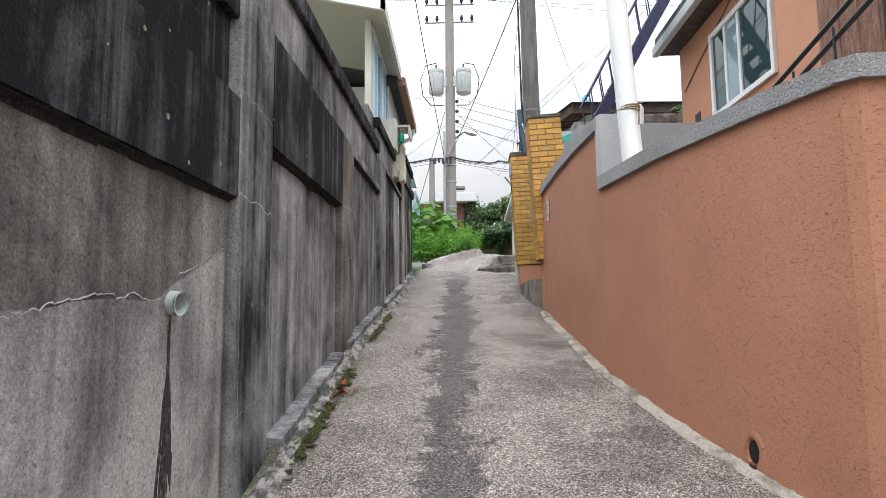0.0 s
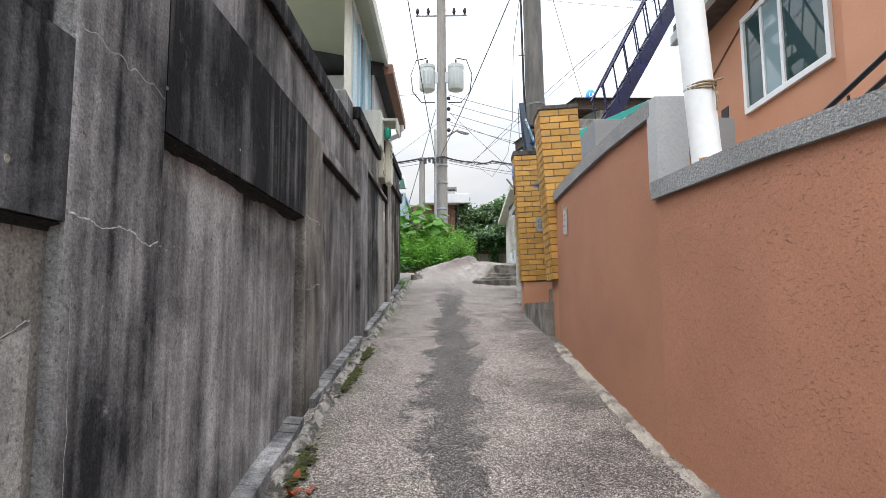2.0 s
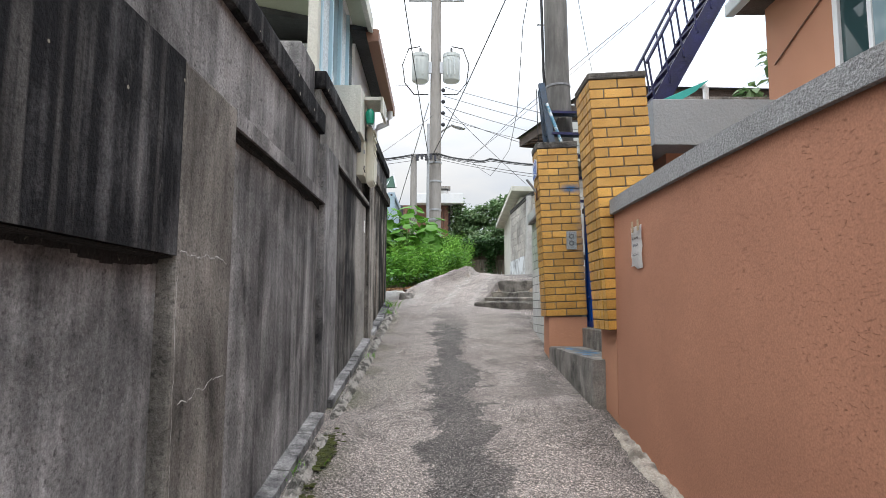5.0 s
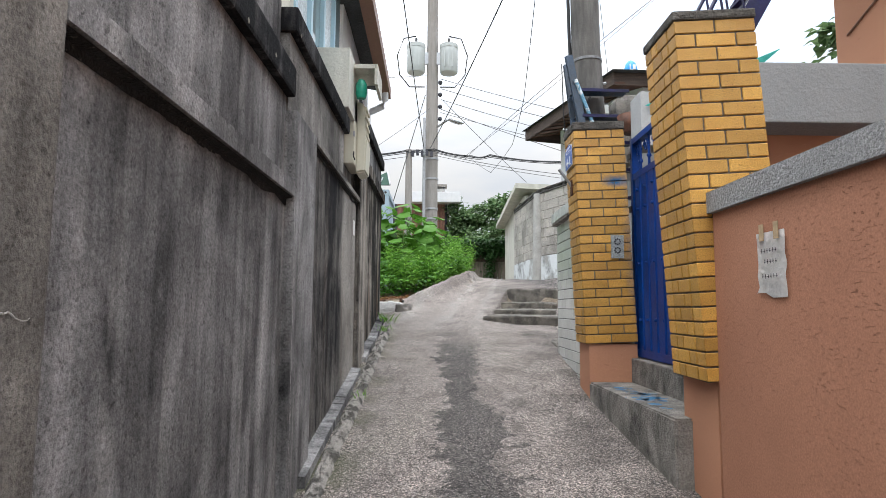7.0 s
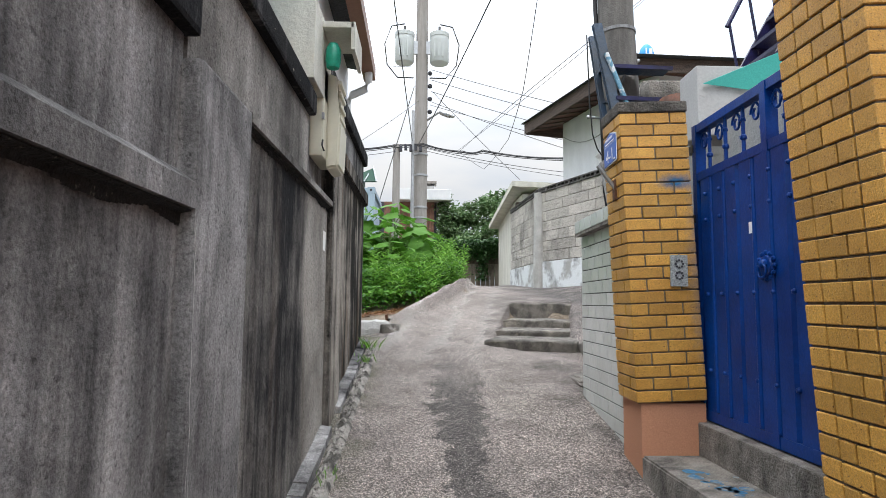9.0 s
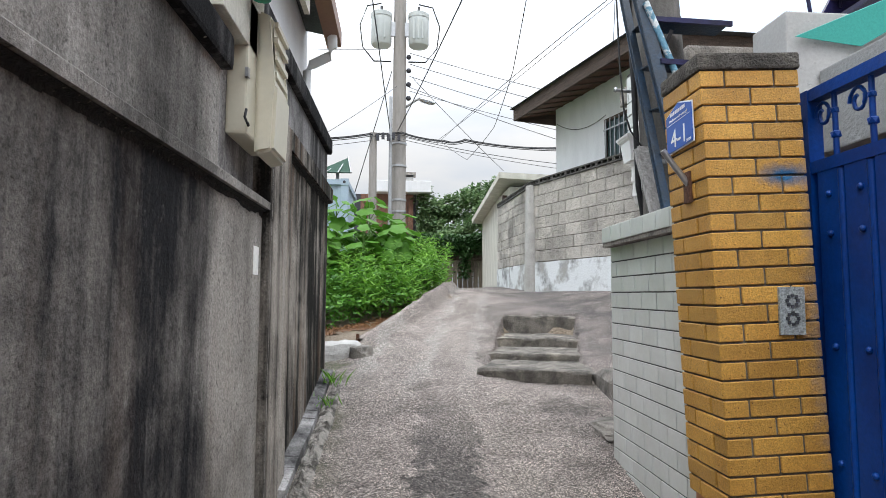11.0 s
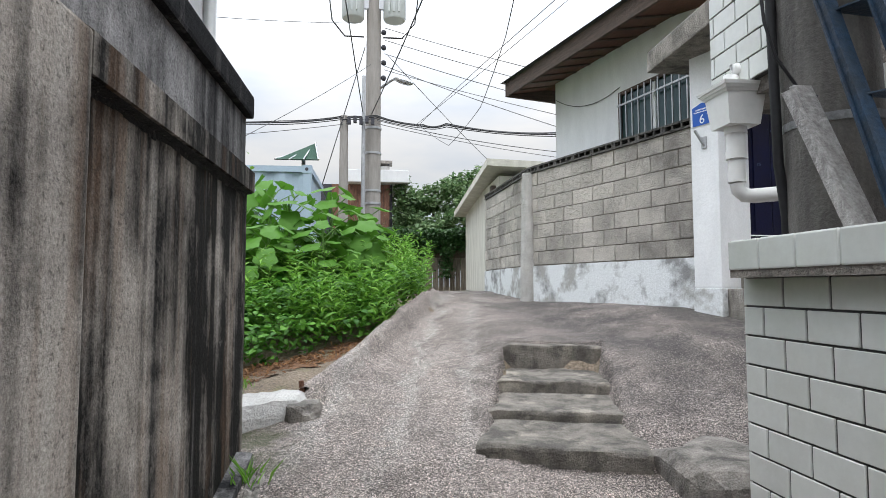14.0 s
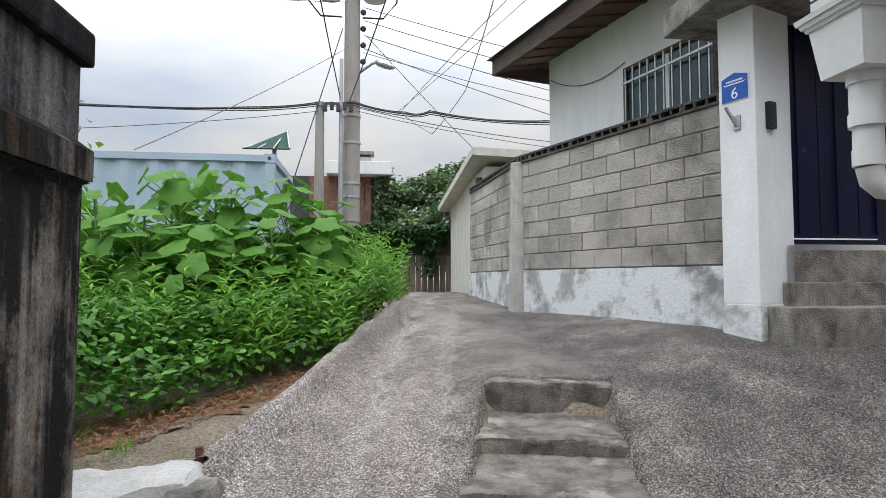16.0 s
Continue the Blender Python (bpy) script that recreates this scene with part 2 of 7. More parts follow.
def weathered_wall(name, pale, soot, bias, rust=0.0, lime=0.6, pale_from=None, run=0.6, lichen=0.0, crisp=0.27):
    """Old cement render: pale ground, ragged soot in wide and narrow vertical runs, lime runs, rust and pitting."""
    m = bpy.data.materials.new(name)
    m.use_nodes = True
    n, l = m.node_tree.nodes, m.node_tree.links
    bsdf = n["Principled BSDF"]
    pos = n.new("ShaderNodeNewGeometry").outputs["Position"]

    def field(scale, stretch, detail=8.0, rough=0.62, distort=0.0, shift=0.0):
        mp = n.new("ShaderNodeMapping")
        mp.inputs["Scale"].default_value = stretch
        mp.inputs["Location"].default_value = (shift, shift * 0.7, shift * 0.3)
        l.new(pos, mp.inputs["Vector"])
        t = n.new("ShaderNodeTexNoise")
        t.inputs["Scale"].default_value, t.inputs["Detail"].default_value = scale, detail
        t.inputs["Roughness"].default_value, t.inputs["Distortion"].default_value = rough, distort
        l.new(mp.outputs["Vector"], t.inputs["Vector"])
        return t.outputs["Fac"]

    def calc(op, a, b, c=None):
        x = n.new("ShaderNodeMath")
        x.operation = op
        for k, v in enumerate((a, b, c)):
            if v is None:
                continue
            if isinstance(v, (int, float)):
                x.inputs[k].default_value = v
            else:
                l.new(v, x.inputs[k])
        return x.outputs[0]

    def remap(v, lo, hi, to0=0.0, to1=1.0):
        r = n.new("ShaderNodeMapRange")
        r.inputs["From Min"].default_value, r.inputs["From Max"].default_value = lo, hi
        r.inputs["To Min"].default_value, r.inputs["To Max"].default_value = to0, to1
        l.new(v, r.inputs["Value"])
        return r.outputs["Result"]

    def blend_to(fac, a, b):
        x = n.new("ShaderNodeMix")
        x.data_type = 'RGBA'
        l.new(fac, x.inputs["Factor"])
        for slot, v in (("A", a), ("B", b)):
            if isinstance(v, tuple):
                x.inputs[slot].default_value = (*v, 1)
            else:
                l.new(v, x.inputs[slot])
        return x.outputs["Result"]

    wide = field(1.0, (1.7, 1.7, 0.30), 5, 0.55, 0.3)
    runs = field(1.0, (8.0, 8.0, 0.22), 5, 0.50, 0.15, 5.0)
    thin = field(1.0, (24.0, 24.0, 0.45), 4, 0.55, 0.1, 17.0)
    blot = field(1.7, (1, 1, 0.8), 10, 0.62, 0.5, 11.0)
    speck = field(38.0, (1, 1, 1), 4, 0.75)
    mid = field(9.0, (1, 1, 0.6), 8, 0.7, 0.4, 3.0)
    k = calc('MULTIPLY_ADD', wide, 0.80, bias)
    k = calc('MULTIPLY_ADD', runs, run, k)
    k = calc('MULTIPLY_ADD', thin, 0.30, k)
    k = calc('MULTIPLY_ADD', blot, 0.75, k)
    k = calc('MULTIPLY_ADD', mid, 0.36, k)
    k = calc('MULTIPLY_ADD', speck, 0.24, k)
    if pale_from is not None:  # the newer plaster begins past this line along the wall
        sp = n.new("ShaderNodeSeparateXYZ")
        l.new(pos, sp.inputs[0])
        k = calc('ADD', k, remap(sp.outputs["Y"], pale_from[0], pale_from[1], 0.0, -0.66))
    fac = remap(k, 1.56 - crisp, 1.56 + crisp)
    tone = blend_to(remap(blot, 0.40, 0.62), pale, tuple(c * 0.62 for c in pale))
    col = blend_to(calc('MULTIPLY', fac, 0.97), tone, soot)
    lime_f = calc('MULTIPLY', remap(field(1.0, (13.0, 13.0, 0.40), 5, 0.55, 0.15, 21.0), 0.54, 0.80), remap(blot, 0.62, 0.45))
    col = blend_to(calc('MULTIPLY', lime_f, lime), col, (0.52, 0.50, 0.47))
    bloom = calc('MULTIPLY', remap(field(5.5, (1, 1, 0.7), 12, 0.78, 0.8, 31.0), 0.60, 0.74), lime)
    col = blend_to(bloom, col, (0.44, 0.425, 0.40))
    if rust:
        rf = calc('MULTIPLY', remap(field(1.0, (6.0, 6.0, 0.5), 8, 0.6, 0.4, 43.0), 0.52, 0.68), rust)
        col = blend_to(rf, col, (0.17, 0.105, 0.065))
    if lichen:
        vor = n.new("ShaderNodeTexVoronoi")
        vor.inputs["Scale"].default_value = 17.0
        l.new(pos, vor.inputs["Vector"])
        wh = n.new("ShaderNodeTexWhiteNoise")
        l.new(vor.outputs["Position"], wh.inputs["Vector"])
        size = remap(wh.outputs["Value"], 0.86, 1.0, 0.0, 0.26)
        spot = calc('MULTIPLY', calc('LESS_THAN', calc('MULTIPLY_ADD', mid, 0.12, vor.outputs["Distance"]), calc('ADD', size, 0.03)), lichen)
        col = blend_to(spot, col, (0.33, 0.31, 0.25))
    pits = remap(speck, 0.32, 0.45, 0.6, 0.0)
    col = blend_to(pits, col, (0.012, 0.012, 0.012))
    grit = remap(field(85.0, (1, 1, 1), 6, 0.85), 0.28, 0.72, 0.35, 1.65)
    v = n.new("ShaderNodeVectorMath")
    v.operation = 'SCALE'
    l.new(col, v.inputs[0])
    l.new(grit, v.inputs["Scale"])
    l.new(v.outputs["Vector"], bsdf.inputs["Base Color"])
    bsdf.inputs["Roughness"].default_value = 0.93
    bsdf.inputs["Specular IOR Level"].default_value = 0.08
    b = n.new("ShaderNodeBump")
    b.inputs["Strength"].default_value, b.inputs["Distance"].default_value = 0.8, 0.012
    l.new(calc('MULTIPLY_ADD', mid, 0.8, calc('MULTIPLY', speck, 0.6)), b.inputs["Height"])
    l.new(b.outputs["Normal"], bsdf.inputs["Normal"])
    return m


def spray_layer(n, l, vec, col, mix, noise_fac):
    """A smear of blue spray paint, and a dusting of it along the pillar's edge by the gate."""
    t, _ = noise_fac(26.0, 6, 0, 1, vec)
    for centre, size, top in (((1.40, 9.85, 4.235), (0.10, 0.12, 0.042), 1.0), ((1.62, 9.86, 3.85), (0.13, 0.14, 0.75), 0.75)):
        mp = n.new("ShaderNodeMapping")
        mp.inputs["Location"].default_value = tuple(-c / s for c, s in zip(centre, size))
        mp.inputs["Scale"].default_value = tuple(1 / s for s in size)
        l.new(vec, mp.inputs["Vector"])
        ln = n.new("ShaderNodeVectorMath")
        ln.operation = 'LENGTH'
        l.new(mp.outputs["Vector"], ln.inputs[0])
        ad = n.new("ShaderNodeMath")
        ad.operation = 'MULTIPLY_ADD'
        ad.inputs[1].default_value = 1.3
        l.new(t.outputs["Fac"], ad.inputs[0])
        l.new(ln.outputs["Value"], ad.inputs[2])
        r = n.new("ShaderNodeMapRange")
        r.inputs["From Min"].default_value, r.inputs["From Max"].default_value = 1.0, 2.05
        r.inputs["To Min"].default_value, r.inputs["To Max"].default_value = top, 0.0
        l.new(ad.outputs[0], r.inputs["Value"])
        col = mix(r.outputs["Result"], col, (0.004, 0.085, 0.20))
    return col


M_LANE = material("worn_concrete_lane", (0.385, 0.330, 0.300), 0.9, dark=(0.20, 0.172, 0.158), scale=2.6, amount=0.7, edges=(0.45, 0.65),
                  fine=120, fine_amount=0.35, bump=0.9, bump_scale=85, third=(0.37, 0.325, 0.285), third_scale=0.8, third_edges=(0.55, 0.75), layer=lane_layer)
M_WALLE = weathered_wall("rust_streaked_concrete", (0.38, 0.345, 0.305), (0.010, 0.0095, 0.009), -0.18, rust=0.5, lime=0.3, run=1.05, crisp=0.17)
M_WALLP = weathered_wall("streaked_concrete", (0.355, 0.345, 0.34), (0.014, 0.014, 0.0155), -0.10, lime=0.5, run=0.75, crisp=0.24)
M_WALLD = weathered_wall("grimy_black_concrete", (0.19, 0.187, 0.19), (0.008, 0.008, 0.0092), 0.22, lime=0.22, run=0.78, lichen=0.7)
M_WALLQ = weathered_wall("brown_grey_concrete", (0.26, 0.24, 0.215), (0.014, 0.0135, 0.013), 0.03, lime=0.25, run=0.5)
M_WALLF = weathered_wall("black_run_concrete", (0.36, 0.325, 0.285), (0.008, 0.0078, 0.0075), -0.11, rust=0.5, lime=0.35, run=1.05, crisp=0.15)
M_WALLM = weathered_wall("sooty_concrete", (0.32, 0.31, 0.305), (0.012, 0.012, 0.013), -0.01, lime=0.45)
M_WALLS = weathered_wall("stained_plaster_panel", (0.37, 0.345, 0.315), (0.013, 0.0135, 0.016), 0.13, rust=0.12, lime=0.4, pale_from=(9.75, 10.3))
M_PATCH = weathered_wall("pale_cement_patch", (0.33, 0.313, 0.29), (0.03, 0.029, 0.028), -0.12, lime=0.3)
M_TERRA = material("terracotta_stucco", (0.43, 0.200, 0.120), 0.85, dark=(0.35, 0.158, 0.094), scale=1.6, amount=0.75, fine=120, fine_amount=0.2,
                   bump=0.8, bump_scale=44, bump_edges=(0.665, 0.62), bump_stretch=(1, 1, 2.8))
M_TERRA2 = material("terracotta_house_stucco", (0.50, 0.245, 0.145), 0.85, dark=(0.43, 0.20, 0.118), scale=1.2, amount=0.6, fine=150, fine_amount=0.1, bump=0.45, bump_scale=26, bump_edges=(0.68, 0.62), bump_stretch=(1, 1, 2.8))
M_COPING = material("grey_roughcast", (0.33, 0.325, 0.32), 0.92, dark=(0.21, 0.205, 0.20), scale=3, amount=0.5, fine=90, fine_amount=0.30, bump=0.7, bump_scale=60)
M_GREYST = material("light_grey_stucco", (0.43, 0.43, 0.425), 0.9, dark=(0.35, 0.35, 0.345), scale=1.5, amount=0.6, fine=60, fine_amount=0.08, bump=0.55, bump_scale=26, bump_edges=(0.69, 0.63), bump_stretch=(1, 1, 2.5))
M_BRICK = material("yellow_ochre_brick", (0.54, 0.295, 0.058), 0.5, dark=(0.38, 0.185, 0.03), scale=3, amount=0.7, fine=170, fine_amount=0.30, third=(0.10, 0.045, 0.012), third_scale=95, third_edges=(0.64, 0.68), layer=spray_layer, bump=0.3, bump_scale=120, random_tint=0.20, spec=0.5)
M_MORTAR = material("grey_mortar", (0.20, 0.175, 0.145), 0.95, dark=(0.07, 0.06, 0.05), scale=6, amount=0.7, fine=120, bump=0.6)
M_TILE = material("white_glazed_tile", (0.60, 0.62, 0.60), 0.22, dark=(0.50, 0.51, 0.47), scale=4, amount=0.5, fine=30, fine_amount=0.03, bump=0.05, random_tint=0.05, spec=0.5)
M_GROUT = material("dark_grout", (0.06, 0.06, 0.06), 0.95, fine=80, bump=0.3)
M_BLOCK = material("cinder_block", (0.52, 0.485, 0.44), 0.95, dark=(0.13, 0.12, 0.11), scale=1.4, amount=0.8, edges=(0.45, 0.7), fine=110, fine_amount=0.35, bump=0.9, bump_scale=90, random_tint=0.16)
M_BLOCKCAP = material("mossy_dark_block", (0.12, 0.115, 0.105), 0.95, dark=(0.03, 0.03, 0.03), scale=5, amount=0.8, fine=90, fine_amount=0.3, bump=0.8)
M_WHITEWASH = material("peeling_whitewash", (0.62, 0.64, 0.65), 0.9, dark=(0.20, 0.20, 0.20), scale=2.6, amount=0.95, edges=(0.48, 0.62), fine=60, fine_amount=0.12, bump=0.2,
                       third=(0.33, 0.325, 0.31), third_scale=1.6, third_edges=(0.54, 0.62))
M_WHITE = material("white_render", (0.76, 0.77, 0.78), 0.8, dark=(0.58, 0.59, 0.60), scale=1.5, amount=0.5, stretch=(2, 2, 0.8), fine=50, fine_amount=0.05, bump=0.12)
M_CREAM = material("cream_render", (0.62, 0.61, 0.54), 0.85, dark=(0.40, 0.39, 0.34), scale=2, amount=0.6, stretch=(3, 3, 0.6), fine=50, fine_amount=0.08, bump=0.3)
M_GREENISH = material("pale_green_paint", (0.44, 0.47, 0.37), 0.75, dark=(0.35, 0.38, 0.29), scale=1, amount=0.5, fine=40, fine_amount=0.04, bump=0.1)
M_BLUE = material("glossy_blue_steel", (0.0005, 0.044, 0.24), 0.38, dark=(0.0005, 0.014, 0.10), scale=2.5, amount=0.7, fine=60, fine_amount=0.12, bump=0.08, spec=0.25)
M_BLUEW = material("weathered_blue_steel", (0.007, 0.030, 0.066), 0.5, dark=(0.01, 0.018, 0.028), scale=7, amount=0.9, fine=80, fine_amount=0.3, bump=0.2)
M_NAVY = material("dark_navy_steel", (0.003, 0.005, 0.034), 0.4, dark=(0.004, 0.004, 0.015), scale=3, amount=0.8, fine=70, fine_amount=0.2, bump=0.1, third=(0.05, 0.065, 0.12), third_scale=7, third_edges=(0.70, 0.74))
M_NAVYS = material("navy_stair_steel", (0.014, 0.014, 0.075), 0.4, dark=(0.006, 0.006, 0.02), scale=5, amount=0.8, fine=70, bump=0.1)
M_BLACK = material("black_iron", (0.012, 0.012, 0.014), 0.4, fine=90, bump=0.1)
M_CONC = material("weathered_concrete", (0.30, 0.275, 0.245), 0.92, dark=(0.05, 0.046, 0.042), scale=3.5, amount=0.85, edges=(0.38, 0.66), distort=0.4, stretch=(1.5, 1.5, 1), fine=90, fine_amount=0.25, bump=0.7, bump_scale=50,
                  third=(0.42, 0.40, 0.37), third_scale=3, third_edges=(0.6, 0.8))
M_POLE = material("concrete_pole", (0.17, 0.16, 0.148), 0.85, dark=(0.055, 0.052, 0.048), scale=3, amount=0.8, stretch=(3, 3, 0.5), fine=90, fine_amount=0.12, bump=0.3)
M_POLEF = material("pale_concrete_pole", (0.31, 0.29, 0.27), 0.85, dark=(0.19, 0.175, 0.16), scale=3, amount=0.6, stretch=(3, 3, 0.5), fine=90, fine_amount=0.1, bump=0.2)
M_PVC = material("white_pvc", (0.84, 0.84, 0.83), 0.35, dark=(0.66, 0.66, 0.62), scale=3, amount=0.4, fine=30, fine_amount=0.03, bump=0.0)
M_RUST = material("rusty_band", (0.38, 0.17, 0.05), 0.9, dark=(0.6, 0.5, 0.4), scale=20, amount=0.7, fine=90, bump=0.3)
M_BEIGE = material("beige_plastic", (0.62, 0.59, 0.48), 0.45, dark=(0.52, 0.49, 0.38), scale=2, amount=0.5, fine=40, fine_amount=0.03, bump=0.03)
M_ALU = material("painted_aluminium", (0.72, 0.73, 0.72), 0.4, fine=40, fine_amount=0.03, bump=0.0)
M_BLUEF = material("pale_blue_frame", (0.40, 0.58, 0.66), 0.4, fine=40, fine_amount=0.04, bump=0.0)
M_BROWN = material("brown_gutter", (0.20, 0.10, 0.065), 0.5, fine=40, fine_amount=0.08, bump=0.05)
M_WOODD = material("dark_weathered_timber", (0.10, 0.07, 0.055), 0.8, dark=(0.035, 0.026, 0.022), scale=4, amount=0.8, stretch=(1, 1, 8), fine=70, fine_amount=0.3, bump=0.5)
M_SOFFIT = material("brown_timber_soffit", (0.13, 0.052, 0.029), 0.7, dark=(0.045, 0.02, 0.013), scale=4, amount=0.7, stretch=(8, 1, 8), fine=60, fine_amount=0.2, bump=0.3)
M_WOODG = material("grey_driftwood_plank", (0.34, 0.33, 0.32), 0.9, dark=(0.18, 0.17, 0.165), scale=6, amount=0.8, stretch=(6, 6, 1), fine=70, fine_amount=0.2, bump=0.5)
M_WOODR = material("reddish_board", (0.25, 0.125, 0.085), 0.8, dark=(0.09, 0.05, 0.035), scale=5, amount=0.8, stretch=(6, 6, 0.8), fine=50, fine_amount=0.25, bump=0.4)
M_ROOF = material("slate_sheet_roof", (0.07, 0.075, 0.08), 0.7, dark=(0.03, 0.03, 0.03), scale=3, amount=0.6, fine=50, bump=0.3)
M_CONT = material("pale_blue_container_paint", (0.33, 0.41, 0.50), 0.5, dark=(0.26, 0.33, 0.41), scale=1, amount=0.6, fine=40, fine_amount=0.05, bump=0.05)
M_SOLAR = material("green_roof_sheet", (0.022, 0.06, 0.04), 0.85, fine=30, bump=0.05)
M_TRANS = material("grey_transformer_paint", (0.48, 0.51, 0.50), 0.45, dark=(0.38, 0.41, 0.40), scale=3, amount=0.5, fine=40, fine_amount=0.04, bump=0.02)
M_CABLE = material("black_cable", (0.015, 0.015, 0.017), 0.6, fine=40, bump=0.0)
M_WIRE = material("grey_wire", (0.10, 0.10, 0.105), 0.6, fine=40, bump=0.0)
M_SIGN = material("blue_sign_enamel", (0.012, 0.09, 0.42), 0.35, fine=40, fine_amount=0.03, bump=0.0)
M_SIGNW = material("white_sign_print", (0.82, 0.83, 0.84), 0.5, fine=40, fine_amount=0.02, bump=0.0)
M_PAPER = material("aged_paper", (0.93, 0.925, 0.90), 0.9, dark=(0.74, 0.72, 0.67), scale=9, amount=0.4, fine=60, fine_amount=0.06, bump=0.5, bump_scale=25)
M_TAPE = material("brown_tape", (0.45, 0.33, 0.20), 0.5, fine=30, bump=0.2)
M_INK = material("dark_ink", (0.05, 0.05, 0.06), 0.8, fine=30, bump=0.0)
M_STEEL = material("galvanised_steel", (0.45, 0.46, 0.47), 0.4, metal=0.9, dark=(0.3, 0.3, 0.3), scale=8, amount=0.5, fine=60, fine_amount=0.1, bump=0.05)
M_BLUEC = material("chipped_blue_paint", (0.10, 0.24, 0.34), 0.6, dark=(0.55, 0.57, 0.57), scale=12, amount=0.95, edges=(0.52, 0.56), fine=60, bump=0.3)
M_ZINC = material("dull_zinc_strap", (0.26, 0.265, 0.27), 0.6, dark=(0.10, 0.10, 0.10), scale=18, amount=0.7, fine=60, bump=0.1)
M_RUSTD = material("dark_rust", (0.10, 0.045, 0.025), 0.9, fine=90, fine_amount=0.4, bump=0.4)
M_GRANITE = material("speckled_grey_plate", (0.38, 0.41, 0.41), 0.7, dark=(0.12, 0.13, 0.13), scale=90, amount=0.8, fine=140, fine_amount=0.3, bump=0.3)
M_TEAL = material("teal_awning_cloth", (0.05, 0.36, 0.31), 0.7, fine=80, fine_amount=0.08, bump=0.1)
M_GREENP = material("green_bottle_plastic", (0.01, 0.25, 0.16), 0.3, fine=30, bump=0.0)
M_TANK = material("bright_blue_plastic", (0.03, 0.30, 0.72), 0.4, fine=30, fine_amount=0.05, bump=0.0)
M_POT = material("terracotta_pot_dark", (0.09, 0.045, 0.03), 0.6, dark=(0.25, 0.09, 0.05), scale=12, amount=0.5, fine=40, bump=0.2)
M_SOIL = material("dry_soil", (0.23, 0.185, 0.14), 0.98, dark=(0.11, 0.085, 0.06), scale=2.2, amount=0.8, fine=50, fine_amount=0.5, bump=1.0, bump_scale=30, third=(0.14, 0.15, 0.06), third_scale=1.6, third_edges=(0.52, 0.66))
M_REDSOIL = material("reddish_mulch", (0.19, 0.098, 0.052), 0.98, dark=(0.08, 0.048, 0.028), scale=6, amount=0.8, fine=50, fine_amount=0.5, bump=1.0, bump_scale=30)
M_MOSS = material("moss", (0.075, 0.085, 0.015), 1.0, dark=(0.025, 0.028, 0.008), scale=14, amount=0.8, fine=90, fine_amount=0.5, bump=1.0)
M_KERB = material("pale_worn_kerb", (0.34, 0.315, 0.285), 0.92, dark=(0.05, 0.047, 0.04), scale=8, amount=0.9, edges=(0.44, 0.56), fine=90, fine_amount=0.25, bump=0.8, bump_scale=40)
M_FILLET = material("dusty_mortar_fillet", (0.42, 0.375, 0.32), 0.95, dark=(0.12, 0.10, 0.085), scale=5, amount=0.8, edges=(0.48, 0.62), fine=100, fine_amount=0.3, bump=0.8, bump_scale=50)
# near-black: mould, with the shade under the wall's bands put into the colour
M_MOULDSHADE = material("black_mould_and_shade", (0.022, 0.021, 0.021), 0.97, dark=(0.006, 0.006, 0.006), scale=12, amount=0.8, fine=110, fine_amount=0.5, bump=0.8, third=(0.11, 0.10, 0.085), third_scale=60, third_edges=(0.62, 0.68))
M_CAP = material("mouldy_mortar_cap", (0.17, 0.155, 0.135), 0.95, dark=(0.045, 0.04, 0.036), scale=9, amount=0.85, fine=100, fine_amount=0.35, bump=0.9, bump_scale=60)
M_GREYB = material("grey_painted_beam", (0.28, 0.285, 0.285), 0.9, dark=(0.22, 0.225, 0.225), scale=1.5, amount=0.6, fine=60, fine_amount=0.08, bump=0.3, bump_scale=30)
M_WHITELIME = material("lime_washed_kerb", (0.47, 0.46, 0.44), 0.9, dark=(0.30, 0.29, 0.27), scale=5, amount=0.7, fine=70, fine_amount=0.15, bump=0.6)
M_ROPE = material("frayed_rope", (0.30, 0.22, 0.13), 0.95, fine=90, fine_amount=0.4, bump=0.6)
M_LEAFDRY = material("dry_red_leaf", (0.25, 0.055, 0.02), 0.8, fine=40, fine_amount=0.2, bump=0.2)
M_SPRAY = material("blue_overspray", (0.03, 0.14, 0.26), 0.7, dark=(0.22, 0.22, 0.20), scale=14, amount=0.9, edges=(0.5, 0.62), fine=60, bump=0.1)
M_CURTAIN = material("white_curtain", (0.62, 0.68, 0.70), 0.9, dark=(0.42, 0.50, 0.54), scale=9, amount=0.6, stretch=(1, 3, 0.05), fine=40, bump=0.1)


def glass_material(name, tint):
    m = bpy.data.materials.new(name)
    m.use_nodes = True
    b = m.node_tree.nodes["Principled BSDF"]
    b.inputs["Base Color"].default_value = (*tint, 1)
    b.inputs["Roughness"].default_value = 0.03
    b.inputs["Specular IOR Level"].default_value = 0.5
    b.inputs["IOR"].default_value = 1.5
    return m


M_GLASS = glass_material("dark_window_glass", (0.03, 0.06, 0.06))
M_GLASSB = glass_material("bluish_window_glass", (0.22, 0.30, 0.32))


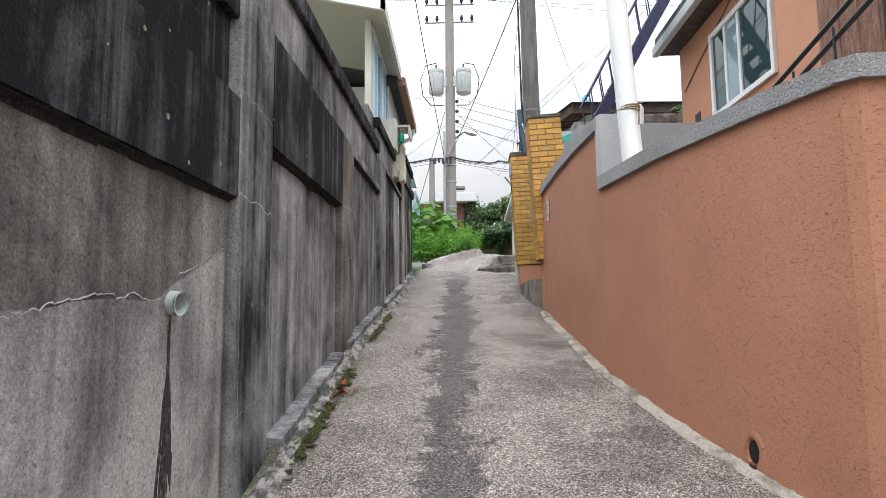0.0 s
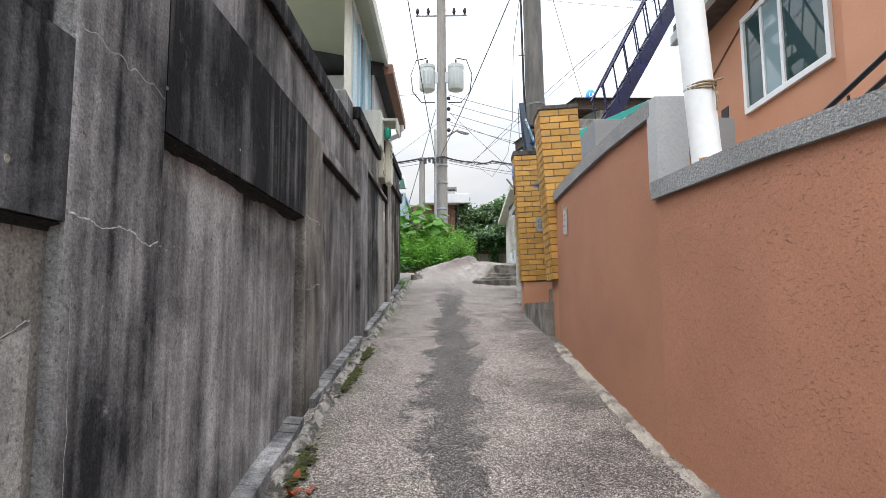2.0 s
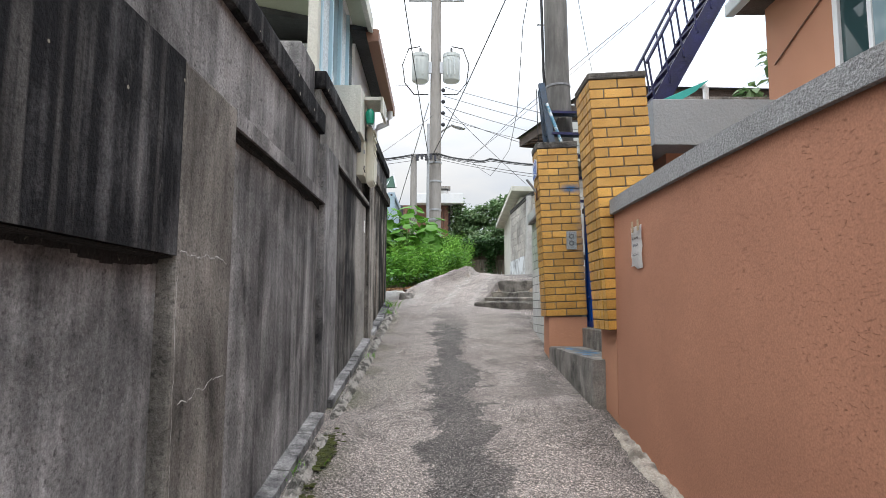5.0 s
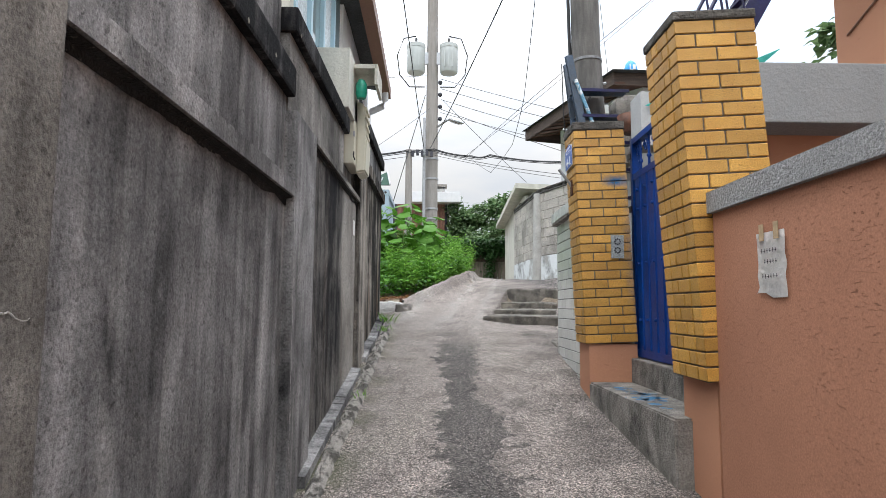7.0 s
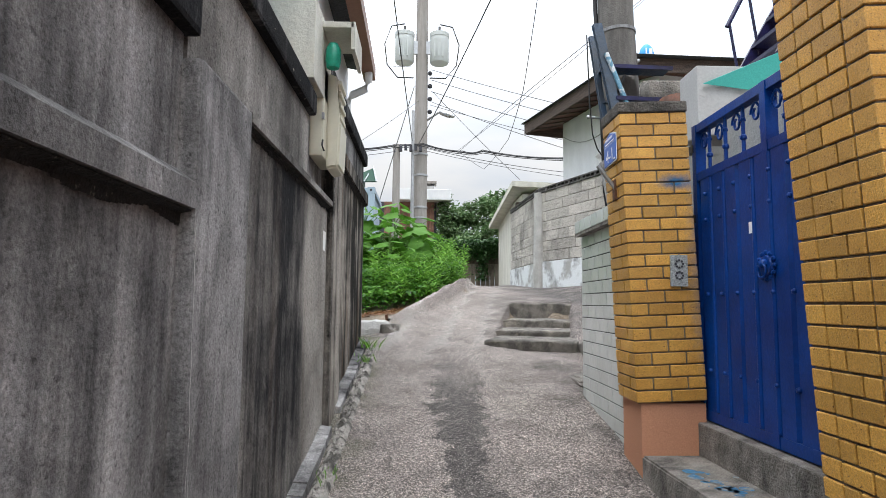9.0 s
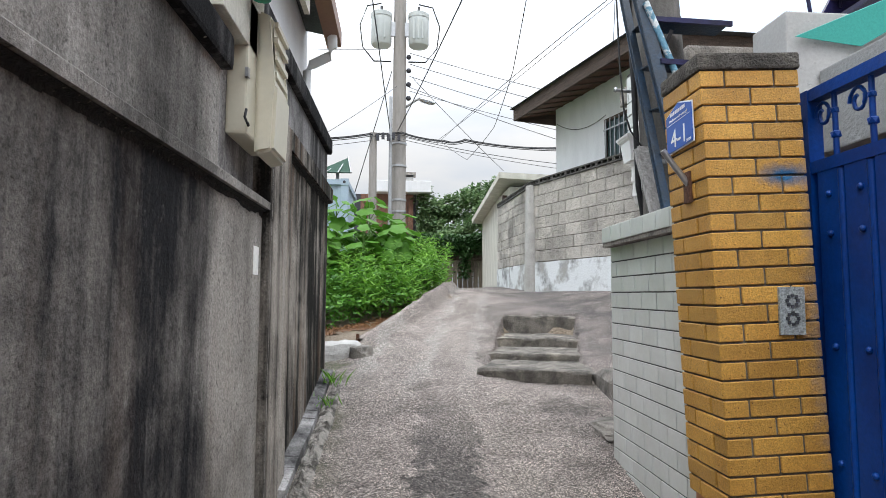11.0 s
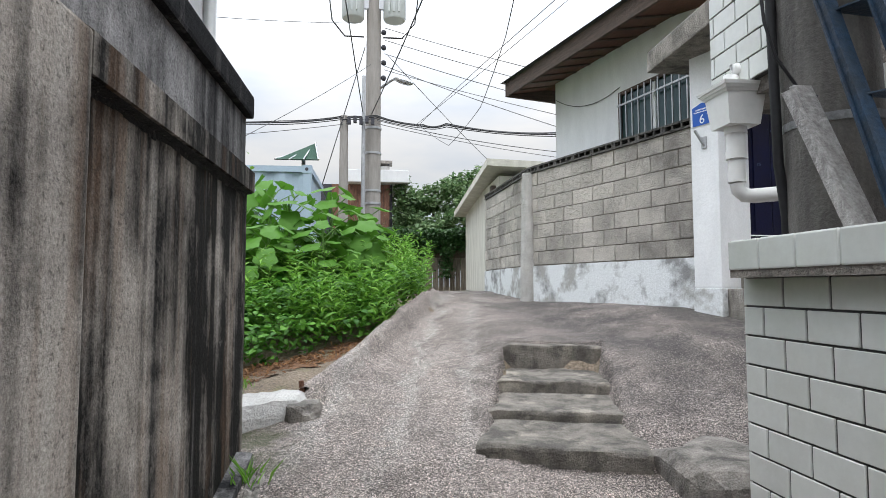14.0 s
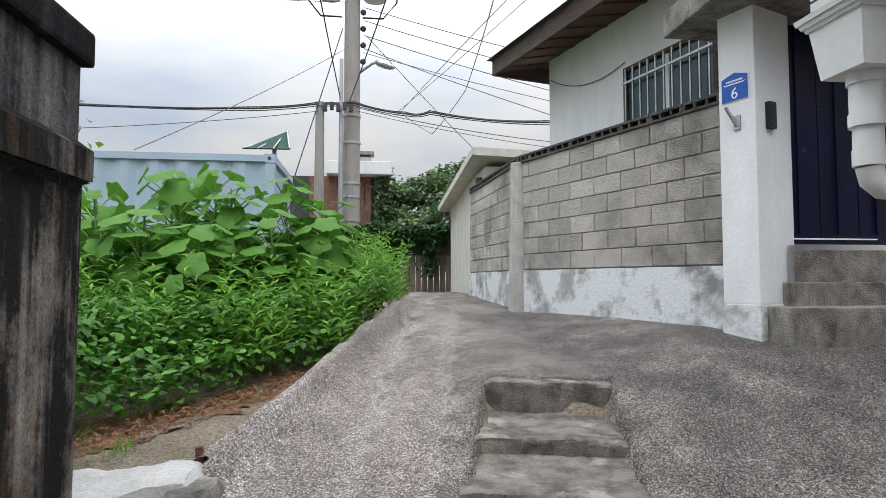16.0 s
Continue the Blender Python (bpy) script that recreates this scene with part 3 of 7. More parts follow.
def leaf_material(name, a, b, rough=0.5):
    m = bpy.data.materials.new(name)
    m.use_nodes = True
    n, l = m.node_tree.nodes, m.node_tree.links
    bs = n["Principled BSDF"]
    g = n.new("ShaderNodeNewGeometry")
    mx = n.new("ShaderNodeMix")
    mx.data_type = 'RGBA'
    mx.inputs["A"].default_value, mx.inputs["B"].default_value = (*a, 1), (*b, 1)
    l.new(g.outputs["Random Per Island"], mx.inputs["Factor"])
    l.new(mx.outputs["Result"], bs.inputs["Base Color"])
    bs.inputs["Roughness"].default_value = rough
    bs.inputs["Specular IOR Level"].default_value = 0.35
    tr = n.new("ShaderNodeBsdfTranslucent")
    l.new(mx.outputs["Result"], tr.inputs["Color"])
    ms = n.new("ShaderNodeMixShader")
    ms.inputs[0].default_value = 0.35
    l.new(bs.outputs[0], ms.inputs[1])
    l.new(tr.outputs[0], ms.inputs[2])
    l.new(ms.outputs[0], n["Material Output"].inputs["Surface"])
    return m


M_LEAF = leaf_material("fresh_weed_leaf", (0.10, 0.25, 0.03), (0.21, 0.42, 0.06))
M_STEP = material("worn_step_concrete", (0.22, 0.20, 0.175), 0.93, dark=(0.06, 0.056, 0.05), scale=6, amount=0.8, edges=(0.42, 0.62), fine=110, fine_amount=0.28, bump=0.7, bump_scale=70, third=(0.38, 0.345, 0.29), third_scale=3.2, third_edges=(0.55, 0.68))
M_LEAFBIG = leaf_material("broad_bright_leaf", (0.028, 0.105, 0.010), (0.088, 0.23, 0.024), 0.6)
M_LEAFLOW = leaf_material("low_vine_leaf", (0.028, 0.105, 0.014), (0.13, 0.315, 0.04), 0.55)
M_LEAFTREE = leaf_material("tree_leaf", (0.055, 0.12, 0.04), (0.17, 0.25, 0.11))
M_HEDGE = leaf_material("ivy_leaf", (0.018, 0.055, 0.014), (0.045, 0.11, 0.028))
M_LITTER = leaf_material("dry_leaf_litter", (0.13, 0.06, 0.025), (0.30, 0.16, 0.075), 0.8)
M_STEM = material("green_stem", (0.12, 0.22, 0.06), 0.7, fine=40, bump=0.0)
M_BARK = material("bark", (0.10, 0.08, 0.06), 0.95, dark=(0.04, 0.03, 0.025), scale=8, amount=0.8, stretch=(3, 3, 0.6), fine=60, fine_amount=0.3, bump=0.8)
M_FENCE = material("grey_fence_board", (0.22, 0.19, 0.15), 0.9, dark=(0.09, 0.075, 0.06), scale=5, amount=0.8, stretch=(5, 5, 0.6), fine=60, fine_amount=0.2, bump=0.4, random_tint=0.15)

# ---------------------------------------------------------------- mesh helpers
def box(bm, x0, x1, y0, y1, z0, z1, bevel=0.0):
    vs = [bm.verts.new((x, y, z)) for z in (z0, z1) for y in (y0, y1) for x in (x0, x1)]
    fs = [bm.faces.new([vs[i] for i in f]) for f in ((0, 2, 3, 1), (4, 5, 7, 6), (0, 1, 5, 4), (2, 6, 7, 3), (0, 4, 6, 2), (1, 3, 7, 5))]
    if bevel:
        es = list({e for f in fs for e in f.edges})
        bmesh.ops.bevel(bm, geom=es, offset=bevel, segments=2, profile=0.6, affect='EDGES')
    return fs


def tube(bm, points, radius, sides=8, caps=True, radii=None):
    """A round bar along a line of points."""
    pts = [Vector(p) for p in points]
    rings = []
    for i, p in enumerate(pts):
        d = (pts[min(i + 1, len(pts) - 1)] - pts[max(i - 1, 0)]).normalized()
        ref = Vector((0, 0, 1)) if abs(d.z) < 0.9 else Vector((1, 0, 0))
        u = d.cross(ref).normalized()
        v = d.cross(u)
        r = radii[i] if radii else radius
        rings.append([bm.verts.new(p + r * (math.cos(a) * u + math.sin(a) * v)) for a in [2 * math.pi * k / sides for k in range(sides)]])
    for a, b in zip(rings, rings[1:]):
        for k in range(sides):
            bm.faces.new((a[k], a[(k + 1) % sides], b[(k + 1) % sides], b[k])).smooth = True
    if caps:
        for f in (bm.faces.new(rings[0][::-1]), bm.faces.new(rings[-1])):
            for e in f.edges:
                e.smooth = False


def prism(bm, outline, depth):
    """outline: 3D points of a flat polygon; depth: the vector along which it is thickened."""
    d = Vector(depth)
    a = [bm.verts.new(p) for p in outline]
    b = [bm.verts.new(Vector(p) + d) for p in outline]
    bm.faces.new(a)
    bm.faces.new(b[::-1])
    for i in range(len(a)):
        j = (i + 1) % len(a)
        bm.faces.new((a[j], a[i], b[i], b[j]))


def mesh_of(name, bm, mat):
    bmesh.ops.recalc_face_normals(bm, faces=bm.faces[:])
    me = bpy.data.meshes.new(name)
    bm.to_mesh(me)
    bm.free()
    me.materials.append(mat)
    return me


def thing(name, label, category, kind="", group=""):
    return tagged(new(name), label, category, group, kind)


def part(name, bm, mat, parent=None, label="", kind=""):
    ob = new(name, mesh_of(name, bm, mat))
    if parent is not None:
        ob.parent = parent
    return tagged(ob, label, kind=kind)


def solid(name, bm, mat, label, category, kind="", group=""):
    return tagged(new(name, mesh_of(name, bm, mat)), label, category, group, kind)


def bx(name, dims, mat, parent, label="", bevel=0.0):
    bm = bmesh.new()
    box(bm, *dims, bevel=bevel)
    return part(name, bm, mat, parent, label)


def smooth01(v):
    v = min(1.0, max(0.0, v))
    return v * v * (3 - 2 * v)


def lerp_table(x, xs, ys):
    return float(np.interp(x, xs, ys))


def wobble(x, y, z=0.0, s=1.0):
    return noise.noise(Vector((x * s, y * s, z * s)))

# ---------------------------------------------------------------- ground
LANE_Y = (-8.0, 0.5, 2.0, 4.445, 5.93, 8.2, 9.9, 10.54, 12.0, 12.9)
LANE_Z = (-1.2, 0.66, 1.0, 1.54, 1.86, 2.22, 2.47, 2.586, 2.82, 3.0)
STEP_L0, STEP_L1 = Vector((0.545, 13.035, 0)), Vector((1.086, 14.807, 0))
STEP_R0, STEP_R1 = Vector((1.518, 12.714, 0)), Vector((1.955, 14.634, 0))


def ridge_x(y):
    """The left lip of the ramp."""
    return lerp_table(y, (13.0, 14.1, 15.0, 16.2, 17.8, 20.0, 24.0), (-0.75, -0.55, -0.22, 0.12, 0.62, 0.95, 1.2))


def ramp_z(y):
    if y < 12.9:
        return lerp_table(y, LANE_Y, LANE_Z)
    return 3.0 + 0.18 * (min(y, 17.6) - 12.9) + 0.01 * max(0.0, y - 17.6)


def road_z(x, y):
    z = ramp_z(y)
    q = (x - 1.03) * 0.313 + (y - 12.875) * 0.95
    if q > -0.4 and y > 11.5:
        plat = lerp_table(q, (-0.4, 0.0, 0.5, 1.84, 2.45, 3.2, 5.0, 7.5), (2.90, 2.965, 3.11, 3.50, 3.69, 3.81, 3.85, 3.90))
        low = lerp_table(q, (-0.4, 0.0, 0.5, 1.84, 3.2, 5.0, 7.5), (2.90, 2.965, 3.11, 3.50, 3.63, 3.78, 3.94))
        up = smooth01((x - 1.75) / 1.2)
        plat = low * (1 - up) + plat * up
        w = smooth01((x - 0.35 - 0.12 * max(0.0, y - 14.5)) / 0.9) * smooth01((q + 0.4) / 0.4)
        z = z * (1 - w) + plat * w
    if y > 13.2:
        z += (0.16 + 0.05 * wobble(0, y, 0, 3)) * math.exp(-((x - ridge_x(y) - 0.05) / 0.085) ** 2) * smooth01((y - 13.6) / 0.6) * (1 - smooth01((y - 18.2) / 1.0))
        # worn runnel down the ramp
        z += (0.022 * wobble(x, y, 6, 3.5) + 0.010 * wobble(x, y, 2, 8)) * smooth01((0.55 + 0.2 * max(0.0, y - 14.5) - x) / 0.4)
        z -= 0.075 * math.exp(-((x - 0.12 - 0.17 * (y - 14)) / 0.20) ** 2) * (1 - smooth01((y - 17.0) / 1.5))
    # the bed of the steps lies under their treads
    if 12.6 < y < 15.6 and 0.4 < x < 2.3:
        d = (STEP_R0 - STEP_L0).normalized()
        k = max(0.0, min(1.0, q / 1.84))
        mid = STEP_L0.lerp(STEP_R0, 0.5).lerp(STEP_L1.lerp(STEP_R1, 0.5), k)
        s = abs((x - mid.x) * d.x + (y - mid.y) * d.y)
        if s < 0.43 and 0.03 < q < 2.0:
            z -= 0.28
    z += 0.018 * wobble(x, y, 0, 1.7) + 0.006 * wobble(x, y, 3, 9)
    return z


def soil_z(x, y):
    z = 3.22 + 0.10 * max(0.0, min(y, 18.5) - 14.0) + 0.03 * wobble(x, y, 7, 1.5)
    return z


def ground_z(x, y):
    """The land under everything: just under the lane, soil in the garden, level beyond."""
    lane = road_z(max(-0.9, min(x, 3.4)), min(y, 24.0)) - 0.07
    garden = smooth01((y - 13.2) / 0.5) * smooth01((ridge_x(max(13.0, min(y, 24.0))) - x) / 0.25)
    z = lane * (1 - garden) + soil_z(x, y) * garden
    return z


def grid(xs, ys, height, keep=None):
    bm = bmesh.new()
    vs = [[bm.verts.new((x, y, height(x, y))) for x in xs] for y in ys]
    for j in range(len(ys) - 1):
        for i in range(len(xs) - 1):
            if keep is None or keep((xs[i] + xs[i + 1]) / 2, (ys[j] + ys[j + 1]) / 2):
                bm.faces.new((vs[j][i], vs[j][i + 1], vs[j + 1][i + 1], vs[j + 1][i])).smooth = True
    loose = [v for v in bm.verts if not v.link_faces]
    bmesh.ops.delete(bm, geom=loose, context='VERTS')
    return bm


gx = [-400, -120, -40, -18] + [-12 + 0.25 * i for i in range(69)] + [8, 18, 40, 120, 400]
gy = [-300, -80, -20] + [-8 + 0.25 * i for i in range(145)] + [34, 50, 90, 200, 900]
solid("ground", grid(gx, gy, ground_z), M_SOIL, "brown weedy garden soil spreading to the distance", "ground", "structure")
rx = [-0.95 + 0.05 * i for i in range(122)]
ry = [-7.0 + 0.06 * i for i in range(530)]
solid("road", grid(rx, ry, road_z, lambda x, y: x > (-0.95 if y < 14.1 else ridge_x(y) - 0.06) and not (y > 18.3 and x > 3.0)), M_LANE,
      "worn pale aggregate concrete lane with a dark central strip", "road", "structure")

# raised pale lip along the ramp's left edge
lip = bmesh.new()
rows_l = []
for i in range(130):
    y = 13.95 + 4.9 * i / 129
    nx = ridge_x(y)
    h = 0.10 + 0.05 * wobble(0, y, 0, 2.2) + 0.03 * wobble(3, y, 0, 7)
    h *= 1 - 0.8 * smooth01((y - 18.0) / 0.8)
    w = 0.075 + 0.03 * wobble(5, y, 0, 3)
    zb = ramp_z(y)
    rows_l.append([lip.verts.new((nx + dx, y, zb + dz)) for dx, dz in ((-w - 0.05, -0.35), (-w - 0.02, h * 0.5), (-w * 0.5, h * 0.95), (0.0, h), (w * 0.6, h * 0.72), (w * 1.3, h * 0.2), (w * 2.2, -0.06))])
for a, b in zip(rows_l, rows_l[1:]):
    for k in range(6):
        lip.faces.new((a[k], a[k + 1], b[k + 1], b[k])).smooth = True
solid("ramp_kerb", lip, M_LANE, "uneven pale concrete lip along the ramp", "kerb", "structure")

# reddish mulch at the weeds' foot
def mulch_z(x, y):
    return soil_z(x, y) + 0.006 + 0.02 * wobble(x, y, 5, 6) + 0.012 * wobble(x, y, 5, 19)


solid("mulch", grid([-3.2 + 0.03 * i for i in range(112)], [13.6 + 0.03 * i for i in range(120)], mulch_z,
      lambda x, y: abs(y - (14.85 + 1.15 * (x + 1.0)) + 0.2 * wobble(x, y, 0, 3) + 0.10 * wobble(x, y, 0, 11)) < 0.36 + 0.10 * wobble(x, y, 4, 8) and x < ridge_x(y) - 0.1), M_REDSOIL,
      "reddish dry mulch and leaf litter on the soil", "mulch", "stuff")

# ---------------------------------------------------------------- retaining wall on the west side
wall_west = thing("wall_west", "tall grimy concrete retaining wall with pilasters and ledges", "wall", "structure")
FACE = -0.80


def worn_box(x0, x1, y0, y1, z0, z1, bevel=0.012):
    bm = bmesh.new()
    box(bm, x0, x1, y0, y1, z0, z1, bevel)
    return bm


def band_profile(y0, y1, z0, z1, x_in, x_out, slope=0.05):
    """A projecting band with a weathered sloping top."""
    bm = bmesh.new()
    prism(bm, [(x_in, y0, z0), (x_out, y0, z0), (x_out, y0, z1 - slope), (x_out - 0.07, y0, z1), (x_in, y0, z1)], (0, y1 - y0, 0))
    return bm


# y from, y to, band bottom, ledge, coping bottom, coping top, panel material
SECTIONS = ((-7.0, 3.26, 2.755, 3.30, 3.66, 3.84), (3.76, 5.70, 3.152, 3.87, 4.27, 4.43), (6.20, 8.05, 3.745, 3.87, 4.27, 4.43),
            (8.56, 10.55, 4.165, 4.25, 4.63, 4.77), (11.08, 13.10, 4.60, 4.77, 5.06, 5.20))
for k, (y0, y1, zb, zl, zc, zt) in enumerate(SECTIONS):
    base = ramp_z(y0) - 0.5
    rec = (0.045, 0.065, 0.05, 0.04, 0.05)[k]
    part("panel", worn_box(-1.2, FACE - rec, y0 - 0.02, y1 + 0.02, base, zb + 0.02, 0.0), (M_WALLQ, M_WALLP, M_WALLM, M_WALLS, M_WALLF)[k], wall_west)
    part("band", band_profile(y0, y1, zb, zl, -1.2, FACE), (M_WALLD, M_WALLD, M_WALLM, M_PATCH, M_WALLF)[k], wall_west, "soot-dark projecting band")
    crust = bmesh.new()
    for i in range(60):  # mould and the band's shade painted as one black crust, its lower edge ragged on the panel
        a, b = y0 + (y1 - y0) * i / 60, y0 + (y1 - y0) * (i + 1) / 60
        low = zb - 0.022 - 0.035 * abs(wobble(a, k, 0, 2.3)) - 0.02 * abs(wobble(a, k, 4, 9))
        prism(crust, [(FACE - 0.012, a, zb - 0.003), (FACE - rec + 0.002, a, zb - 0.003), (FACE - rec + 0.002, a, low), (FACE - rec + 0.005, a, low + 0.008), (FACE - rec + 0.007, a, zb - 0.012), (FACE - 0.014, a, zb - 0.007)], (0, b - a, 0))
    part("mould_crust", crust, M_MOULDSHADE, wall_west, "black mould crust with painted shade under the band")
for k, (y0, y1, zl) in enumerate(((3.26, 3.76, 3.90), (5.70, 6.20, 3.87), (8.05, 8.56, 4.25), (10.55, 11.08, 4.77), (13.10, 13.16, 4.60))):
    if k < 4:
        part("pilaster", worn_box(-1.2, FACE, y0, y1, ramp_z(y0) - 0.5, zl - 0.05, 0.012), (M_WALLP, M_WALLQ, M_WALLP, M_WALLE)[k], wall_west)
# parapets above the ledges, and their copings
for y0, y1, zl, zc, zt, mat in ((-7.0, 3.25, 3.28, 3.66, 3.84, M_WALLD), (3.5, 8.05, 3.85, 4.27, 4.43, M_WALLM), (8.08, 9.90, 4.22, 4.63, 4.77, M_PATCH), (9.93, 13.10, 4.74, 5.06, 5.20, M_WALLP)):
    part("parapet", worn_box(-1.2, FACE - 0.06, y0, y1, zl - 0.03, zc, 0.0), mat, wall_west)
    part("coping", worn_box(-1.22, FACE - 0.015, y0 - 0.02, y1 + 0.03, zc, zt, 0.02), M_WALLD, wall_west, "black weathered coping")
part("pier", worn_box(-1.3, FACE - 0.10, 7.62, 8.06, 4.3, 4.80, 0.02), M_WALLP, wall_west, "weathered end pier")
for y0, y1, z0, z1 in ((3.2, 3.8, 3.2, 3.9), (8.0, 8.6, 3.8, 4.25), (9.85, 11.1, 4.1, 4.75)):
    part("backing", worn_box(-1.35, FACE - 0.09, y0, y1, z0, z1, 0.0), M_WALLP, wall_west)
# footing and broken kerb at the wall's foot
footing = bmesh.new()
for y0, y1 in ((3.9, 5.6), (5.9, 8.0), (8.3, 10.5), (10.9, 13.0)):
    n_seg = 16
    for i in range(n_seg):
        a, b = y0 + (y1 - y0) * i / n_seg, y0 + (y1 - y0) * (i + 1) / n_seg
        h = 0.055 + 0.02 * wobble(0, a, 1, 2)
        vs = [(-0.9, a, ramp_z(a) - 0.2), (-0.755, a, ramp_z(a) - 0.2), (-0.76, a, ramp_z(a) + h), (-0.9, a, ramp_z(a) + h + 0.01)]
        prism(footing, vs, (0, b - a, ramp_z(b) - ramp_z(a)))
part("footing", footing, M_WALLP, wall_west, "low concrete footing strip")
rnd = random.Random(4)
moss = bmesh.new()
for i in range(1300):
    y = rnd.choice((rnd.gauss(4.15, 0.25), rnd.gauss(5.05, 0.10), rnd.gauss(6.6, 0.22), rnd.gauss(7.45, 0.12)))
    m = pose(-0.645 + rnd.gauss(0, 0.03), y, ramp_z(y) + 0.018, 0, 0, rnd.uniform(0, 360))
    s = rnd.uniform(0.007, 0.02)
    bmesh.ops.create_icosphere(moss, subdivisions=1, radius=1.0, matrix=m @ Matrix.Diagonal((s, s * 1.4, s * 0.28, 1)))
solid("moss", moss, M_MOSS, "dark green moss cushions along the wall's foot", "moss", "stuff")

# drain pipe in the wall
drain = thing("drain_pipe", "short grey plastic drain pipe stub out of the wall", "pipe")
bm = bmesh.new()
for r0, r1 in ((0.047, 0.041),):
    a0, a1 = Vector((-0.93, 2.755, 2.25)), Vector((-0.80, 2.72, 2.235))
    tube(bm, [a0, a1], r0, 20, caps=False)
    tube(bm, [a1, a0], r1, 20, caps=False)
    ring = []
    for rr in (r0, r1):
        ring.append([bm.verts.new(a1 + Vector((0, rr * math.cos(t), rr * math.sin(t)))) for t in [2 * math.pi * k / 20 for k in range(20)]])
    for k in range(20):
        bm.faces.new((ring[0][k], ring[0][(k + 1) % 20], ring[1][(k + 1) % 20], ring[1][k]))
part("pipe", bm, M_TRANS, drain)
bm = bmesh.new()
tube(bm, [(-0.895, 2.748, 2.245), (-0.893, 2.747, 2.245)], 0.041, 16)
part("mouth", bm, M_BLACK, drain, "dark inside of the pipe")
bm = bmesh.new()
ring_in, ring_out = [], []
for k in range(28):
    a = 2 * math.pi * k / 28
    ro = 0.072 + 0.02 * wobble(math.cos(a) * 2, math.sin(a) * 2, 4, 1.5)
    ring_in.append(bm.verts.new((-0.845, 2.735 + 0.046 * math.cos(a), 2.24 + 0.046 * math.sin(a))))
    ring_out.append(bm.verts.new((-0.848, 2.735 + ro * math.cos(a), 2.238 + ro * math.sin(a))))
for k in range(28):
    bm.faces.new((ring_in[k], ring_in[(k + 1) % 28], ring_out[(k + 1) % 28], ring_out[k])).smooth = True
part("mortar_collar", bm, M_PATCH, drain, "pale mortar collar round the pipe")
# pale repaired cement on the first panel
bm = bmesh.new()
out = []
for i in range(24):
    y = 0.5 + 2.72 * i / 23
    out.append((-0.8415, y, lerp_table(y, (0.5, 1.93, 2.26, 2.66, 2.78, 3.25), (2.12, 2.20, 2.25, 2.25, 2.33, 2.50)) + 0.02 * wobble(y, 1, 0, 5)))
prism(bm, out + [(-0.8415, 3.22, 0.9), (-0.8415, 0.5, 0.2)], (-0.02, 0, 0))
part("cement_patch", bm, M_PATCH, wall_west, "pale repaired cement with an uneven upper edge")

# dark drip under the drain pipe, pale cracks and lime runs
M_WET = material("wet_algae_stain", (0.04, 0.036, 0.028), 0.85, dark=(0.012, 0.012, 0.010), scale=9, amount=0.9, stretch=(1, 1, 0.25), fine=120, fine_amount=0.5, bump=0.6, third=(0.085, 0.075, 0.058), third_scale=16, third_edges=(0.52, 0.62))
drip = random.Random(31)
for k in range(11):
    y0 = 2.722 + drip.gauss(0, 0.012)
    y1, z0, z1, w0 = y0 - 0.02 + drip.gauss(0, 0.055), 2.20 - 0.25 * drip.random() ** 2, 1.02 + 0.55 * drip.random() ** 2, drip.uniform(0.003, 0.012)
    stain = bmesh.new()
    lft, rgt = [], []
    for i in range(40):
        f = i / 39
        yc, z = y0 + (y1 - y0) * f ** 1.4 + 0.010 * wobble(k, f * 6, 0, 1), z0 + (z1 - z0) * f
        w = w0 * (0.35 + 1.3 * f) * (1 + 0.7 * wobble(k, f * 16, 2, 1)) * min(1.0, (1 - f) * 5 + 0.1)
        lft.append((-0.8385 - 0.0003 * k, yc - w, z))
        rgt.append((-0.8385 - 0.0003 * k, yc + w * (1 + 0.6 * wobble(k, f * 19, 9, 1)), z))
    prism(stain, lft + rgt[::-1], (-0.006, 0, 0))
    part("drip_stain", stain, M_WET, wall_west, "dark wet drip stain under the pipe")


def crack(seed, y0, z0, y1, z1, x, r=0.006, n_pt=40):
    r *= 0.32
    x -= r * 0.4
    b2 = bmesh.new()
    pts = []
    for i in range(n_pt + 1):
        f = i / n_pt
        pts.append((x, y0 + (y1 - y0) * f + 0.012 * wobble(i * 0.4, seed, 0, 0.6) + 0.006 * wobble(i, seed, 5, 0.9), z0 + (z1 - z0) * f + 0.022 * wobble(seed, i * 0.4, 3, 0.5) + 0.008 * wobble(seed, i, 3, 0.9)))
    tube(b2, pts, r, 5, radii=[r * (0.5 + 0.8 * abs(wobble(i, seed, 9, 0.8))) for i in range(n_pt + 1)])
    part("crack", b2, M_WHITELIME, wall_west, "pale mended crack")


crack(1, 1.2, 2.16, 1.93, 2.20, -0.8415, 0.010)
crack(15, 1.93, 2.20, 2.26, 2.26, -0.8415, 0.012)
crack(16, 2.26, 2.26, 2.66, 2.25, -0.8415, 0.010)
crack(2, 2.78, 2.34, 3.22, 2.50, -0.8415, 0.008)
crack(3, 3.27, 2.78, 3.74, 2.75, FACE, 0.016)
crack(4, 3.78, 2.77, 4.28, 2.75, FACE - 0.066, 0.013)
crack(5, 3.27, 1.70, 3.75, 1.78, FACE, 0.005)
crack(6, 3.34, 1.2, 3.30, 2.6, FACE, 0.004)
crack(7, 4.43, 3.04, 4.35, 2.84, FACE - 0.066, 0.006)
crack(8, 5.72, 3.16, 6.15, 3.17, FACE, 0.016)
crack(9, 5.74, 1.9, 5.71, 3.1, FACE, 0.005)
crack(10, 8.09, 2.3, 8.06, 3.7, FACE, 0.007)
